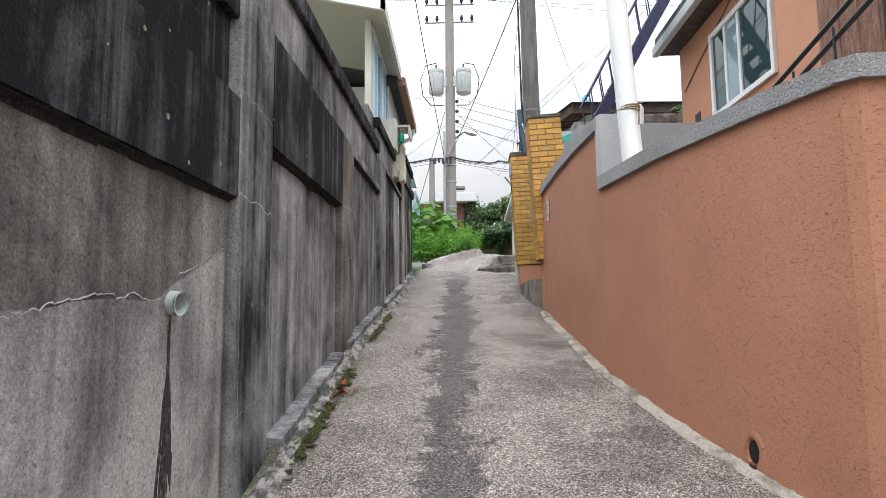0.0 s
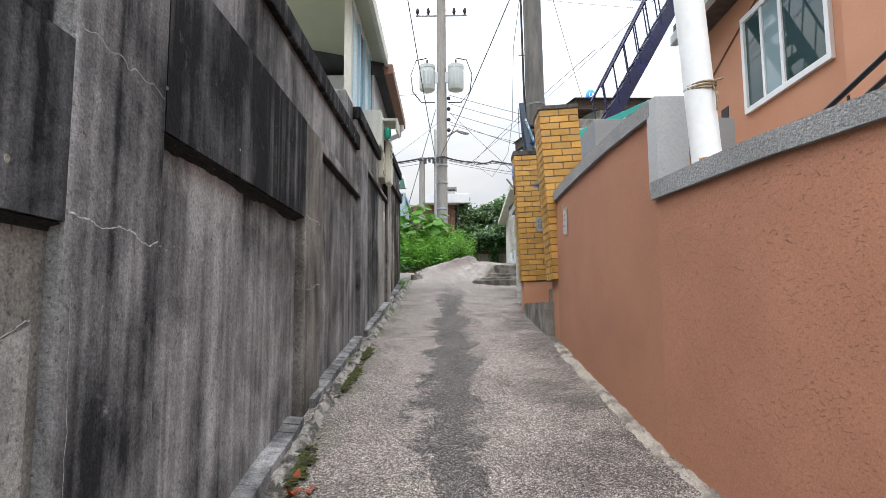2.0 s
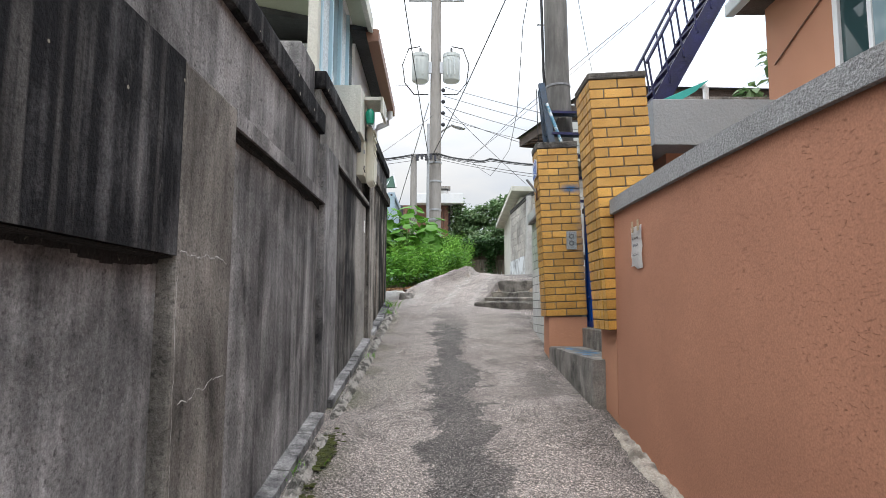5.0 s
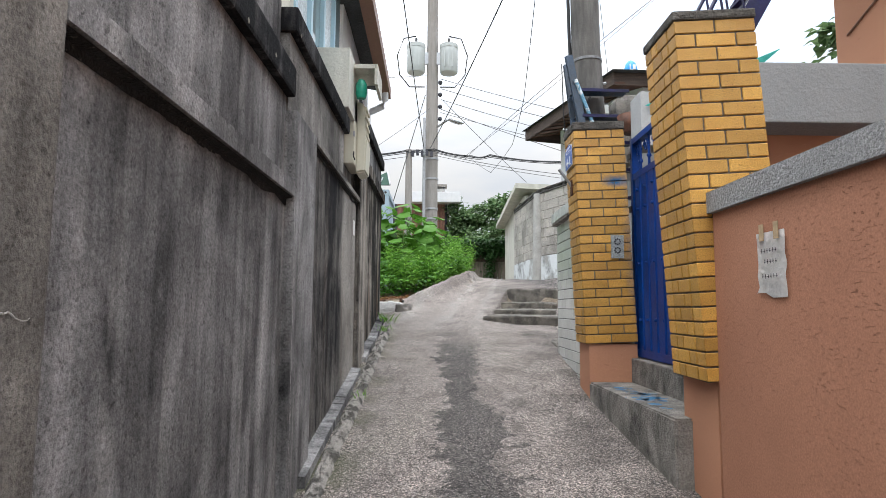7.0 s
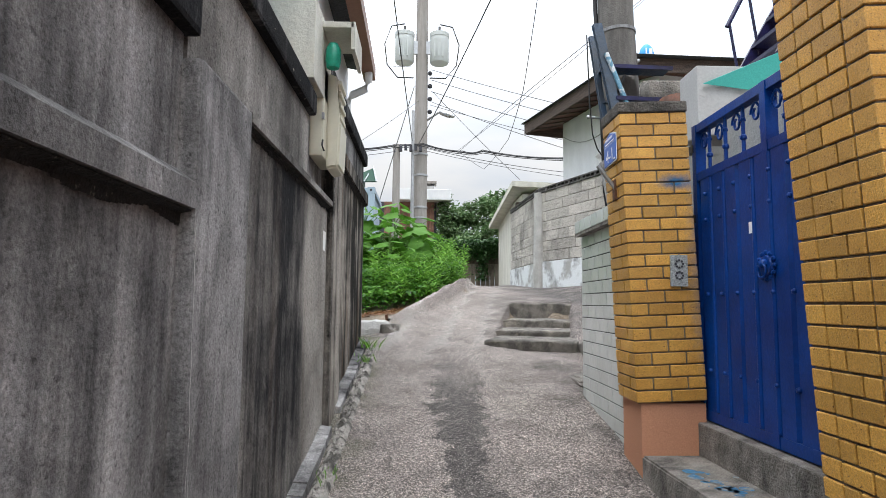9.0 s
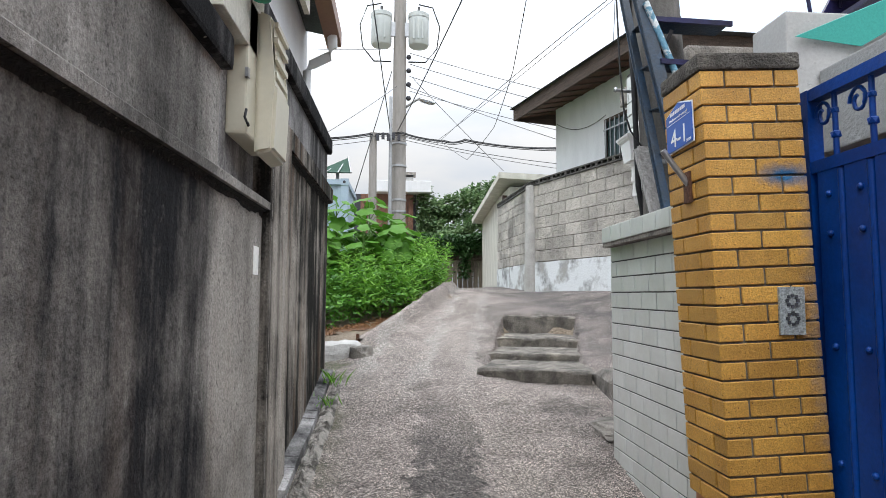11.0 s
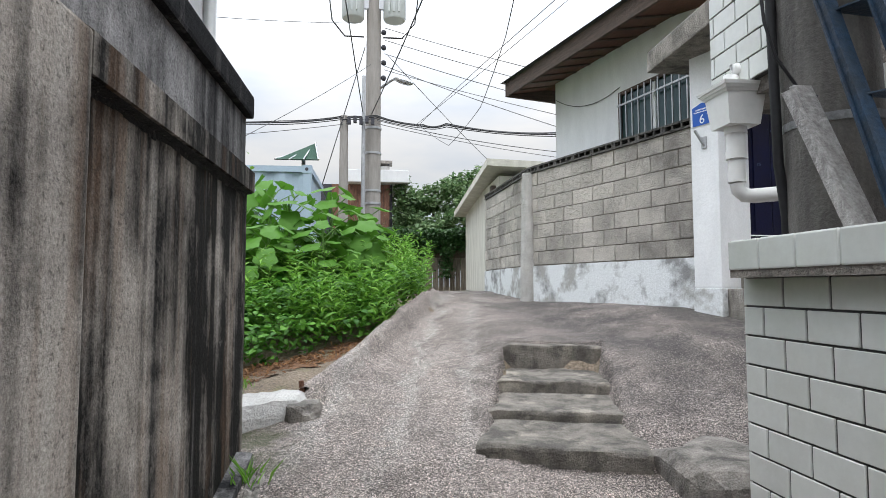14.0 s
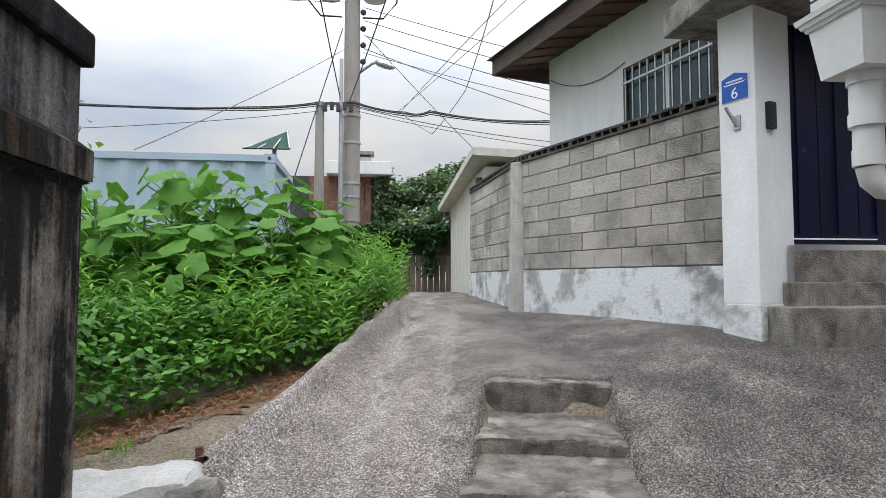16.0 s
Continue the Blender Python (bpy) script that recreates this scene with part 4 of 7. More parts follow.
crack(11, 8.12, 2.2, 8.08, 3.0, FACE, 0.005)
crack(12, 5.75, 2.66, 6.16, 2.72, FACE, 0.012)
crack(13, 10.57, 2.7, 10.60, 4.4, FACE, 0.005)
crack(14, 3.28, 3.30, 3.74, 3.27, FACE, 0.008)

# ---------------------------------------------------------------- terracotta wall on the east side
def east_x(y):
    return lerp_table(y, (3.05, 3.5, 4.33, 5.2, 5.9, 6.6, 7.4, 7.97), (1.99, 1.82, 1.57, 1.405, 1.345, 1.315, 1.30, 1.30))


wall_east = thing("wall_east", "curving terracotta stucco garden wall with a grey roughcast coping", "wall", "structure")


def ribbon(y0, y1, x_off0, x_off1, zlo, zhi, steps=28):
    """A wall along the east curve: between two offsets from it and two heights."""
    bm = bmesh.new()
    rows = []
    for i in range(steps + 1):
        y = y0 + (y1 - y0) * i / steps
        a, b = zlo(y), zhi(y)
        rows.append([bm.verts.new((east_x(y) + o, y, z)) for o, z in ((x_off0, a), (x_off1, a), (x_off1, b), (x_off0, b))])
    for r, s in zip(rows, rows[1:]):
        for k in range(4):
            bm.faces.new((r[k], r[(k + 1) % 4], s[(k + 1) % 4], s[k]))
    bm.faces.new(rows[0])
    bm.faces.new(rows[-1][::-1])
    return bm


part("stucco_body", ribbon(3.09, 5.20, 0.0, 0.22, lambda y: ramp_z(y) - 0.5, lambda y: 3.16 + 0.03 * (5.2 - y) / 2.1), M_TERRA, wall_east)
part("stucco_body", ribbon(5.20, 7.97, 0.0, 0.13, lambda y: ramp_z(y) - 0.5, lambda y: 3.68), M_TERRA, wall_east)
part("coping", ribbon(3.085, 5.22, -0.03, 0.26, lambda y: 3.16 + 0.03 * (5.2 - y) / 2.1, lambda y: 3.265 + 0.03 * (5.2 - y) / 2.1), M_COPING, wall_east, "grey roughcast coping")
part("coping", ribbon(5.20, 7.99, -0.03, 0.16, lambda y: 3.66, lambda y: 3.765), M_COPING, wall_east, "grey roughcast coping")
part("end_block", ribbon(5.13, 5.235, -0.028, 0.158, lambda y: 3.22, lambda y: 3.76, 3), M_GREYST, wall_east, "upright grey coping block")
# the near return of the wall, round the corner
bm = bmesh.new()
prism(bm, [(1.972, 3.09, 0.3), (2.02, 3.035, 0.3), (3.9, 2.93, 0.3), (3.9, 3.15, 0.3), (2.2, 3.25, 0.3)], (0, 0, 2.89))
part("stucco_return", bm, M_TERRA, wall_east)
bm = bmesh.new()
prism(bm, [(1.935, 3.085, 3.19), (2.0, 3.005, 3.19), (3.9, 2.90, 3.19), (3.9, 3.18, 3.19), (2.24, 3.28, 3.19)], (0, 0, 0.105))
part("coping", bm, M_COPING, wall_east, "grey roughcast coping")
# weep hole near the foot, with a dark mouth
bm = bmesh.new()
WEEP = pose(east_x(3.66), 3.66, 1.464, 0, 0, 17)
ring_a, ring_b, ring_c = [], [], []
for k in range(24):
    a = 2 * math.pi * k / 24
    rr = 1 + 0.10 * wobble(math.cos(a), math.sin(a), 3, 2)
    for ring, x, f in ((ring_a, 0.002, 1.75), (ring_b, -0.016, 1.12), (ring_c, 0.004, 0.92)):
        ring.append(bm.verts.new(WEEP @ Vector((x, 0.042 * rr * f * math.cos(a), 0.066 * rr * f * math.sin(a)))))
for k in range(24):
    j = (k + 1) % 24
    for p, q in ((ring_a, ring_b), (ring_b, ring_c)):
        bm.faces.new((p[k], p[j], q[j], q[k])).smooth = True
part("weep_collar", bm, M_TERRA, wall_east, "stucco swelling round the weep hole")
bm = bmesh.new()
bmesh.ops.create_icosphere(bm, subdivisions=2, radius=1.0, matrix=WEEP @ Matrix.Translation((-0.002, 0, 0)) @ Matrix.Diagonal((0.006, 0.038, 0.060, 1)))
part("weep_hole", bm, M_BLACK, wall_east, "dark weep hole near the foot")
bm = bmesh.new()
tube(bm, [WEEP @ Vector((-0.006, 0.0, -0.058)), WEEP @ Vector((-0.008, 0.012, -0.12)), WEEP @ Vector((-0.004, 0.006, -0.20))], 0.02, 8, radii=[0.026, 0.02, 0.012])
part("weep_stain", bm, M_RUSTD, wall_east, "rusty dirt washed out of the weep hole")


def rough_strip(y0, y1, centre, width, height, seed, step=0.022):
    """A broken mortar fillet along a wall's foot: ragged edges, lumps and gaps."""
    b2 = bmesh.new()
    rows = []
    count = int((y1 - y0) / step)
    for i in range(count + 1):
        y = y0 + (y1 - y0) * i / count
        fade = smooth01((wobble(seed, y, 0, 0.7) + 0.45) / 0.25) * min(1.0, i / 4, (count - i) / 4)
        w = width * (1 + 0.35 * wobble(seed, y, 4, 2.5) + 0.2 * wobble(seed, y, 8, 9))
        row = []
        for k in range(9):
            f = k / 8 * 2 - 1
            bump = 0.5 * wobble(f * 0.3 + seed, y, 2, 8) + 0.45 * wobble(f * 0.5, y, seed, 22)
            h = height * max(0.0, 1 - f * f) ** 0.6 * (0.75 + bump) * fade
            row.append(b2.verts.new((centre(y) + f * w + 0.006 * wobble(f, y, 9, 25), y, ramp_z(y) + h - 0.012 - 0.02 * (1 - fade))))
        rows.append(row)
    for a, b in zip(rows, rows[1:]):
        for k in range(8):
            b2.faces.new((a[k], a[k + 1], b[k + 1], b[k]))
    return b2


part("kerb", rough_strip(3.25, 7.95, lambda y: east_x(y) - 0.035, 0.065, 0.04, 3.0), M_FILLET, wall_east, "flaking pale mortar along the foot")
part("kerb", rough_strip(2.95, 12.9, lambda y: -0.70, 0.06, 0.065, 7.0), M_KERB, wall_west, "broken mortar kerb")

# ---------------------------------------------------------------- brick pillars and the blue gate
def brick_mesh(w, d, h):
    bm = bmesh.new()
    box(bm, -w / 2, w / 2, -d / 2, d / 2, -h / 2, h / 2, 0.0)
    bmesh.ops.bevel(bm, geom=bm.edges[:], offset=0.003, segments=1, affect='EDGES')
    return mesh_of("brick", bm, M_BRICK)


BRICKS = {}


def brick(parent, x0, x1, y0, y1, z0, z1):
    key = (round(x1 - x0, 3), round(y1 - y0, 3), round(z1 - z0, 3))
    if key not in BRICKS:
        BRICKS[key] = brick_mesh(*key)
    ob = new("brick", BRICKS[key])
    ob.parent = parent
    ob.location = ((x0 + x1) / 2, (y0 + y1) / 2, (z0 + z1) / 2)
    return ob


COURSE = 0.0735


def brick_pillar(name, label, w, d, z0, courses, lean, at, cap_z):
    """A pillar of stretchers and halves on a mortar core. Its near left corner stands at at."""
    p = thing(name, label, "pillar", group="brick gate pillars")
    p.matrix_world = Matrix.Translation((at[0], at[1], z0)) @ Matrix.Rotation(lean, 4, 'Y')
    core = bmesh.new()
    box(core, 0.008, w - 0.008, 0.008, d - 0.008, 0, courses * COURSE)
    part("mortar_core", core, M_MORTAR, p)
    j = 0.009
    for c in range(courses):
        a, b = c * COURSE + j / 2, (c + 1) * COURSE - j / 2
        half = w / 4
        cuts = [0, half, 3 * half, w] if c % 2 else [0, 2 * half, w]
        for u, v in zip(cuts, cuts[1:]):
            brick(p, u + (j / 2 if u else 0), v - (j / 2 if v < w else 0), 0, 0.095, a, b)
            brick(p, u + (j / 2 if u else 0), v - (j / 2 if v < w else 0), d - 0.095, d, a, b)
        inner0, inner1 = 0.095 + j, d - 0.095 - j
        mid = inner0 + (inner1 - inner0) * (0.35 if c % 2 else 0.65)
        if d > 0.36:
            runs = ((inner0, mid - j / 2), (mid + j / 2, inner1))
        else:  # one long stretcher round the corner, alternately at the front and at the back
            runs = ((inner0, d - 0.001),) if c % 2 else ((0.001, inner1),)
        for u, v in runs:
            brick(p, -0.0015, 0.095, u, v, a, b)
            brick(p, w - 0.095, w + 0.0015, u, v, a, b)
    cap = bmesh.new()
    box(cap, -0.008, w + 0.008, -0.008, d + 0.008, courses * COURSE, courses * COURSE + cap_z, 0.012)
    part("cap", cap, M_CAP, p, "crumbling concrete cap")
    return p


PILLAR_NEAR = brick_pillar("brick_pillar", "tall yellow ochre brick gate pillar joined to the terracotta wall", 0.42, 0.42, 2.83, 25, radians(-3.4), (1.245, 7.97), 0.05)
PILLAR_FAR = brick_pillar("brick_pillar", "yellow ochre brick gate pillar with blue overspray and an address plate", 0.42, 0.335, 2.90, 24, radians(-2.5), (1.13, 9.85), 0.07)
bm = bmesh.new()
box(bm, 1.305, 1.60, 8.0, 8.4, 1.9, 2.84)
part("stucco_foot", bm, M_TERRA2, wall_east, "terracotta stucco foot under the pillar")
bm = bmesh.new()
box(bm, 1.16, 1.55, 9.87, 10.19, 2.2, 2.90)
part("stucco_foot", bm, M_TERRA2, wall_east, "terracotta stucco foot under the pillar")

gate = thing("iron_gate", "closed glossy blue steel gate with scrollwork on top", "gate")
GX, GY0, GY1, GZ0, GZ1 = 1.60, 8.52, 9.98, 2.80, 4.62
bx("gate_frame", (GX - 0.03, GX + 0.03, GY0, GY1, GZ0, GZ0 + 0.06), M_BLUE, gate)
bx("gate_frame", (GX - 0.03, GX + 0.03, GY0, GY1, GZ1 - 0.05, GZ1), M_BLUE, gate)
bx("gate_frame", (GX - 0.03, GX + 0.03, GY0, GY1, GZ1 - 0.36, GZ1 - 0.31), M_BLUE, gate)
for y in (GY0, (GY0 + GY1) / 2 - 0.08, GY1 - 0.05):
    bx("gate_stile", (GX - 0.035, GX + 0.03, y, y + 0.05, GZ0, GZ1), M_BLUE, gate)
for i in range(9):
    y = GY0 + 0.06 + i * (GY1 - GY0 - 0.12) / 9
    w = (GY1 - GY0 - 0.12) / 9
    bm = bmesh.new()
    x = GX - 0.005
    prism(bm, [(x, y, GZ0 + 0.05), (x - 0.022, y + 0.02, GZ0 + 0.05), (x - 0.022, y + w - 0.02, GZ0 + 0.05), (x, y + w, GZ0 + 0.05), (x + 0.01, y + w, GZ0 + 0.05), (x + 0.01, y, GZ0 + 0.05)], (0, 0, GZ1 - GZ0 - 0.40))
    part("gate_panel", bm, M_BLUE, gate)
    if i % 3 == 1:
        for o in (-0.012, w - 0.012):
            bm = bmesh.new()
            tube(bm, [(x - 0.018, y + o + 0.012, GZ0 + 0.07), (x - 0.018, y + o + 0.012, GZ1 - 0.37)], 0.014, 8)
            part("rib", bm, M_BLUE, gate)
for i in range(8):
    y = GY0 + 0.16 + i * 0.165
    for z in (GZ0 + 0.30, GZ0 + 0.75, GZ0 + 1.2, GZ0 + 1.36):
        bm = bmesh.new()
        bmesh.ops.create_icosphere(bm, subdivisions=2, radius=0.014, matrix=Matrix.Translation((GX - 0.03, y, z)))
        part("stud", bm, M_BLUE, gate)
for i in range(7):
    y = GY0 + 0.16 + i * 0.19
    bm = bmesh.new()
    tube(bm, [(GX, y, GZ1 - 0.31), (GX, y, GZ1 - 0.05)], 0.011, 8)
    bmesh.ops.create_icosphere(bm, subdivisions=1, radius=0.022, matrix=Matrix.Translation((GX, y, GZ1 - 0.22)))
    bmesh.ops.create_icosphere(bm, subdivisions=1, radius=0.018, matrix=Matrix.Translation((GX, y, GZ1 - 0.12)))
    part("baluster", bm, M_BLUE, gate)
    bm = bmesh.new()
    tube(bm, [(GX, y + 0.02 + 0.045 * math.cos(a) * (1 - a / 12) + 0.045, GZ1 - 0.12 + 0.06 * math.sin(a) * (1 - a / 12)) for a in [0.4 * k for k in range(20)]], 0.008, 6)
    part("scroll", bm, M_BLUE, gate)
for y in (9.215,):
    bm = bmesh.new()
    bmesh.ops.create_cone(bm, cap_ends=True, segments=20, radius1=0.06, radius2=0.05, depth=0.02, matrix=Matrix.Translation((GX - 0.035, y, 3.68)) @ Matrix.Rotation(radians(-90), 4, 'Y'))
    bmesh.ops.create_icosphere(bm, subdivisions=2, radius=0.026, matrix=Matrix.Translation((GX - 0.05, y, 3.69)))
    for k in range(12):
        a = k * math.pi / 6
        bmesh.ops.create_icosphere(bm, subdivisions=1, radius=0.014, matrix=Matrix.Translation((GX - 0.035, y + 0.068 * math.cos(a), 3.68 + 0.068 * math.sin(a))))
    part("rosette", bm, M_BLUE, gate, "round lion-head style door rosette")
    bm = bmesh.new()
    tube(bm, [(GX - 0.06, y + 0.035 * math.cos(a), 3.655 + 0.035 * math.sin(a)) for a in [2 * math.pi * k / 16 for k in range(17)]], 0.007, 6)
    part("knocker_ring", bm, M_BLUE, gate)
bx("bare_patch", (GX - 0.0325, GX - 0.031, 9.335, 9.365, 3.86, 3.92), M_SIGNW, gate, "white bare patch in the paint")
for z in (3.0, 3.5, 4.0, 4.45):
    bx("hinge", (GX - 0.04, GX + 0.02, GY1 - 0.02, GY1 + 0.06, z, z + 0.05), M_BLACK, gate)

gate_step = thing("gate_step", "two worn concrete door steps splashed with blue paint", "step", "structure")
bm = bmesh.new()
prism(bm, [(1.21, 8.3, 1.9), (1.62, 8.3, 1.9), (1.62, 9.87, 1.9), (1.155, 9.87, 1.9), (1.18, 9.0, 1.9)], (0, 0, 0.70))
bmesh.ops.bevel(bm, geom=bm.edges[:], offset=0.012, segments=2, affect='EDGES')
part("step", bm, M_CONC, gate_step)
bx("step", (1.50, 2.3, 8.45, 10.0, 1.9, 2.79), M_CONC, gate_step, bevel=0.01)
bm = bmesh.new()
for i in range(60):
    m = pose(1.33 + rnd.gauss(0, 0.055), 9.1 + rnd.gauss(0, 0.22), 2.6015, 0, 0, rnd.uniform(0, 360))
    bmesh.ops.create_circle(bm, cap_ends=True, segments=9, radius=0.006 + 0.04 * rnd.random() ** 3, matrix=m)
part("paint_splash", bm, M_SPRAY, gate_step, "blue paint splashes")

# speckled square plate and overspray on the far pillar
plate = thing("speckled_plate", "speckled grey nameplate set in the brick pillar", "plate")
bx("plate", (1.345, 1.45, 9.836, 9.849, 3.595, 3.785), M_GRANITE, plate, bevel=0.002)
for z in (3.66, 3.73):
    bm = bmesh.new()
    for k in range(8):
        a = k * math.pi / 4
        box(bm, 1.397 + 0.022 * math.cos(a) - 0.006, 1.397 + 0.022 * math.cos(a) + 0.006, 9.832, 9.837, z + 0.022 * math.sin(a) - 0.006, z + 0.022 * math.sin(a) + 0.006)
    part("emblem", bm, M_INK, plate, "dark round emblem")


def text_mesh(words, size):
    cu = bpy.data.curves.new("words", 'FONT')
    cu.body, cu.size, cu.align_x, cu.align_y, cu.extrude = words, size, 'CENTER', 'CENTER', 0.0006
    tmp = bpy.data.objects.new("words", cu)
    scene.collection.objects.link(tmp)
    me = bpy.data.meshes.new_from_object(tmp.evaluated_get(bpy.context.evaluated_depsgraph_get()))
    bpy.data.objects.remove(tmp)
    return me


def house_plate(label, number, m, w, h, serial=True):
    """A blue pentagon-topped street number plate, its face towards -y before m."""
    p = thing("house_number_plate", label, "sign")
    p.matrix_world = m
    for name, grow, y, mat in (("border", 0.0, 0.0, M_SIGNW), ("face", -0.006, -0.0035, M_SIGN)):
        bm = bmesh.new()
        a, b, c = w / 2 + grow, -h / 2 - grow, h / 2 + grow
        prism(bm, [(-a, y, b), (a, y, b), (a, y, c - 0.03), (0.0, y, c + 0.008), (-a, y, c - 0.03)], (0, 0.003, 0))
        part(name, bm, mat, p)
    def words(s, size, x, z, bold=0.0):
        me = text_mesh(s, size)
        me.materials.append(M_SIGNW)
        o = new("lettering", me)
        o.parent = p
        o.matrix_local = Matrix.Translation((x, -0.0045, z)) @ Matrix.Rotation(radians(90), 4, 'X')
    words(number, h * 0.56, 0, -h * 0.235)
    bm = bmesh.new()
    box(bm, -w * 0.42, w * 0.42, -0.0048, -0.0042, h * 0.125, h * 0.137)
    part("rule", bm, M_SIGNW, p)
    return p, words


sign1, words1 = house_plate("blue street number plate fixed to the brick pillar", "4-1", pose(1.052, 10.03, 4.4825, 0, -2.5, -90), 0.243, 0.205)
words1("Hwabusan-ro 8 eonan-gil", 0.0165, 0, 0.043)
bm = bmesh.new()
for i in range(9):
    box(bm, -0.075 + i * 0.016, -0.064 + i * 0.016, -0.0048, -0.0042, 0.062, 0.078)
part("small_print", bm, M_SIGNW, sign1)
words1("25505", 0.016, 0.085, -0.085)
holder = thing("flag_holder", "slanting steel flagpole holder on a rusty plate", "holder")
bm = bmesh.new()
tube(bm, [(1.085, 10.0, 4.20), (0.96, 10.0, 4.365)], 0.013, 12)
part("tube", bm, M_STEEL, holder)
bx("plate", (1.060, 1.085, 9.972, 10.028, 4.14, 4.275), M_RUSTD, holder, "rusted fixing plate", 0.004)

# paper notice on the terracotta wall
notice = thing("paper_notice", "torn handwritten paper notice taped to the stucco wall", "notice")
bm = bmesh.new()
NX, NY, NZ = 1.292, 7.46, 3.235
rows = []
for i in range(7):
    z = NZ + 0.27 * i / 6
    rows.append([bm.verts.new((NX - 0.006 * abs(math.sin(3 * j + i)), NY - 0.10 - 0.006 * (i % 2) + 0.20 * j / 4 + (0.012 if i == 0 and j == 4 else 0), z + (0.02 if i == 0 and j > 2 else 0))) for j in range(5)])
for a, b in zip(rows, rows[1:]):
    for j in range(4):
        bm.faces.new((a[j], a[j + 1], b[j + 1], b[j]))
bmesh.ops.solidify(bm, geom=bm.faces[:], thickness=0.0015)
part("sheet", bm, M_PAPER, notice)
for y in (-0.055, 0.05):
    bx("tape", (NX - 0.012, NX - 0.009, NY + y - 0.016, NY + y + 0.016, NZ + 0.235, NZ + 0.305), M_TAPE, notice, "brown packing tape")
bm = bmesh.new()
for r, z in enumerate((0.19, 0.145, 0.085)):
    for k in range(6 - r % 2):
        y = NY - 0.055 + 0.02 * k
        box(bm, NX - 0.0125, NX - 0.0115, y, y + 0.011, NZ + z, NZ + z + 0.003)
        box(bm, NX - 0.0125, NX - 0.0115, y + 0.004, y + 0.006, NZ + z - 0.006, NZ + z + 0.012)
part("handwriting", bm, M_INK, notice)["kind"] = "stuff"

# ---------------------------------------------------------------- white tiled wall
tile_wall = thing("wall_tiled", "low garden wall of white glazed tiles with dark joints", "wall", "structure")
TX0, TY0, TY1 = 1.215, 10.19, 11.36
bm = bmesh.new()
box(bm, TX0 + 0.006, TX0 + 0.20, TY0, TY1 - 0.004, 2.3, 4.09)
part("backing", bm, M_GROUT, tile_wall)
TH, TW = 0.098, 0.195
tile_me = {}


def tile(y0, y1, z0, z1, x=TX0, thick=0.010, parent=tile_wall):
    key = (round(y1 - y0, 3), round(z1 - z0, 3))
    if key not in tile_me:
        b2 = bmesh.new()
        box(b2, 0, thick, 0, key[0], 0, key[1])
        bmesh.ops.bevel(b2, geom=b2.edges[:], offset=0.002, segments=1, affect='EDGES')
        tile_me[key] = mesh_of("tile", b2, M_TILE)
    o = new("tile", tile_me[key])
    o.parent = parent
    o.location = (x, y0, z0)


for r in range(17):
    z = 4.062 - TH * (r + 1)
    y = TY0 - (TW / 2 if r % 2 else 0)
    while y < TY1 - 0.02:
        tile(max(y, TY0) + 0.0045, min(y + TW, TY1) - 0.0045, z + 0.0035, z + TH - 0.0035)
        y += TW
# end face towards the steps
bm = bmesh.new()
for r in range(17):
    z = 4.062 - TH * (r + 1)
    box(bm, TX0 + 0.002, TX0 + 0.20, TY1 - 0.006, TY1 + 0.004, z + 0.003, z + TH - 0.003)
part("end_tiles", bm, M_TILE, tile_wall)
for i in range(7):
    y = 10.20 + i * 0.165
    o = bx("cap_tile", (TX0 - 0.06, TX0 + 0.25, y + 0.003, y + 0.162, 4.085, 4.185), M_TILE, tile_wall, bevel=0.006)
bx("cap_bed", (TX0 - 0.055, TX0 + 0.24, 10.2, 11.35, 4.06, 4.09), M_CONC, tile_wall)

# ---------------------------------------------------------------- near pole, blue steel ladder frame, plank
near_pole = thing("utility_pole", "thick grey concrete utility pole behind the tiled wall", "pole", group="utility poles")
bm = bmesh.new()
tube(bm, [(1.70, 11.46, 2.4), (1.65, 11.46, 4.8), (1.60, 11.50, 6.1), (1.54, 11.60, 13.0)], 0.16, 24, radii=[0.168, 0.164, 0.16, 0.135])
part("shaft", bm, M_POLE, near_pole)
for z in (4.62, 5.95):
    bm = bmesh.new()
    tube(bm, [(1.652 - 0.036 * (z - 4.7), 11.46 + 0.03 * (z - 4.7), z), (1.651 - 0.036 * (z - 4.7), 11.46 + 0.03 * (z - 4.7), z + 0.03)], 0.169, 24)
    part("steel_band", bm, M_ZINC, near_pole, "perforated steel strap")
for z, s in ((5.2, -1), (5.75, 1), (6.9, -1)):
    bm = bmesh.new()
    tube(bm, [(1.60 + s * 0.13, 11.6, z), (1.60 + s * 0.24, 11.6, z + 0.01)], 0.012, 8)
    bmesh.ops.create_icosphere(bm, subdivisions=1, radius=0.02, matrix=Matrix.Translation((1.60 + s * 0.24, 11.6, z + 0.01)))
    part("step_bolt", bm, M_STEEL, near_pole)
bm = bmesh.new()
tube(bm, [(1.54, 11.56, 2.6), (1.52, 11.55, 4.3), (1.482, 11.53, 4.5), (1.462, 11.52, 5.2), (1.42, 11.53, 6.2), (1.37, 11.62, 10.0)], 0.019, 10)
part("conduit", bm, M_CABLE, near_pole, "black cable conduit")
bm = bmesh.new()
tube(bm, [(1.70, 11.47, 5.4), (1.73, 11.45, 5.0), (1.66, 11.45, 4.8), (1.74, 11.46, 4.55), (1.71, 11.49, 4.2)], 0.012, 8)
part("loose_cable", bm, M_CABLE, near_pole)
bm = bmesh.new()
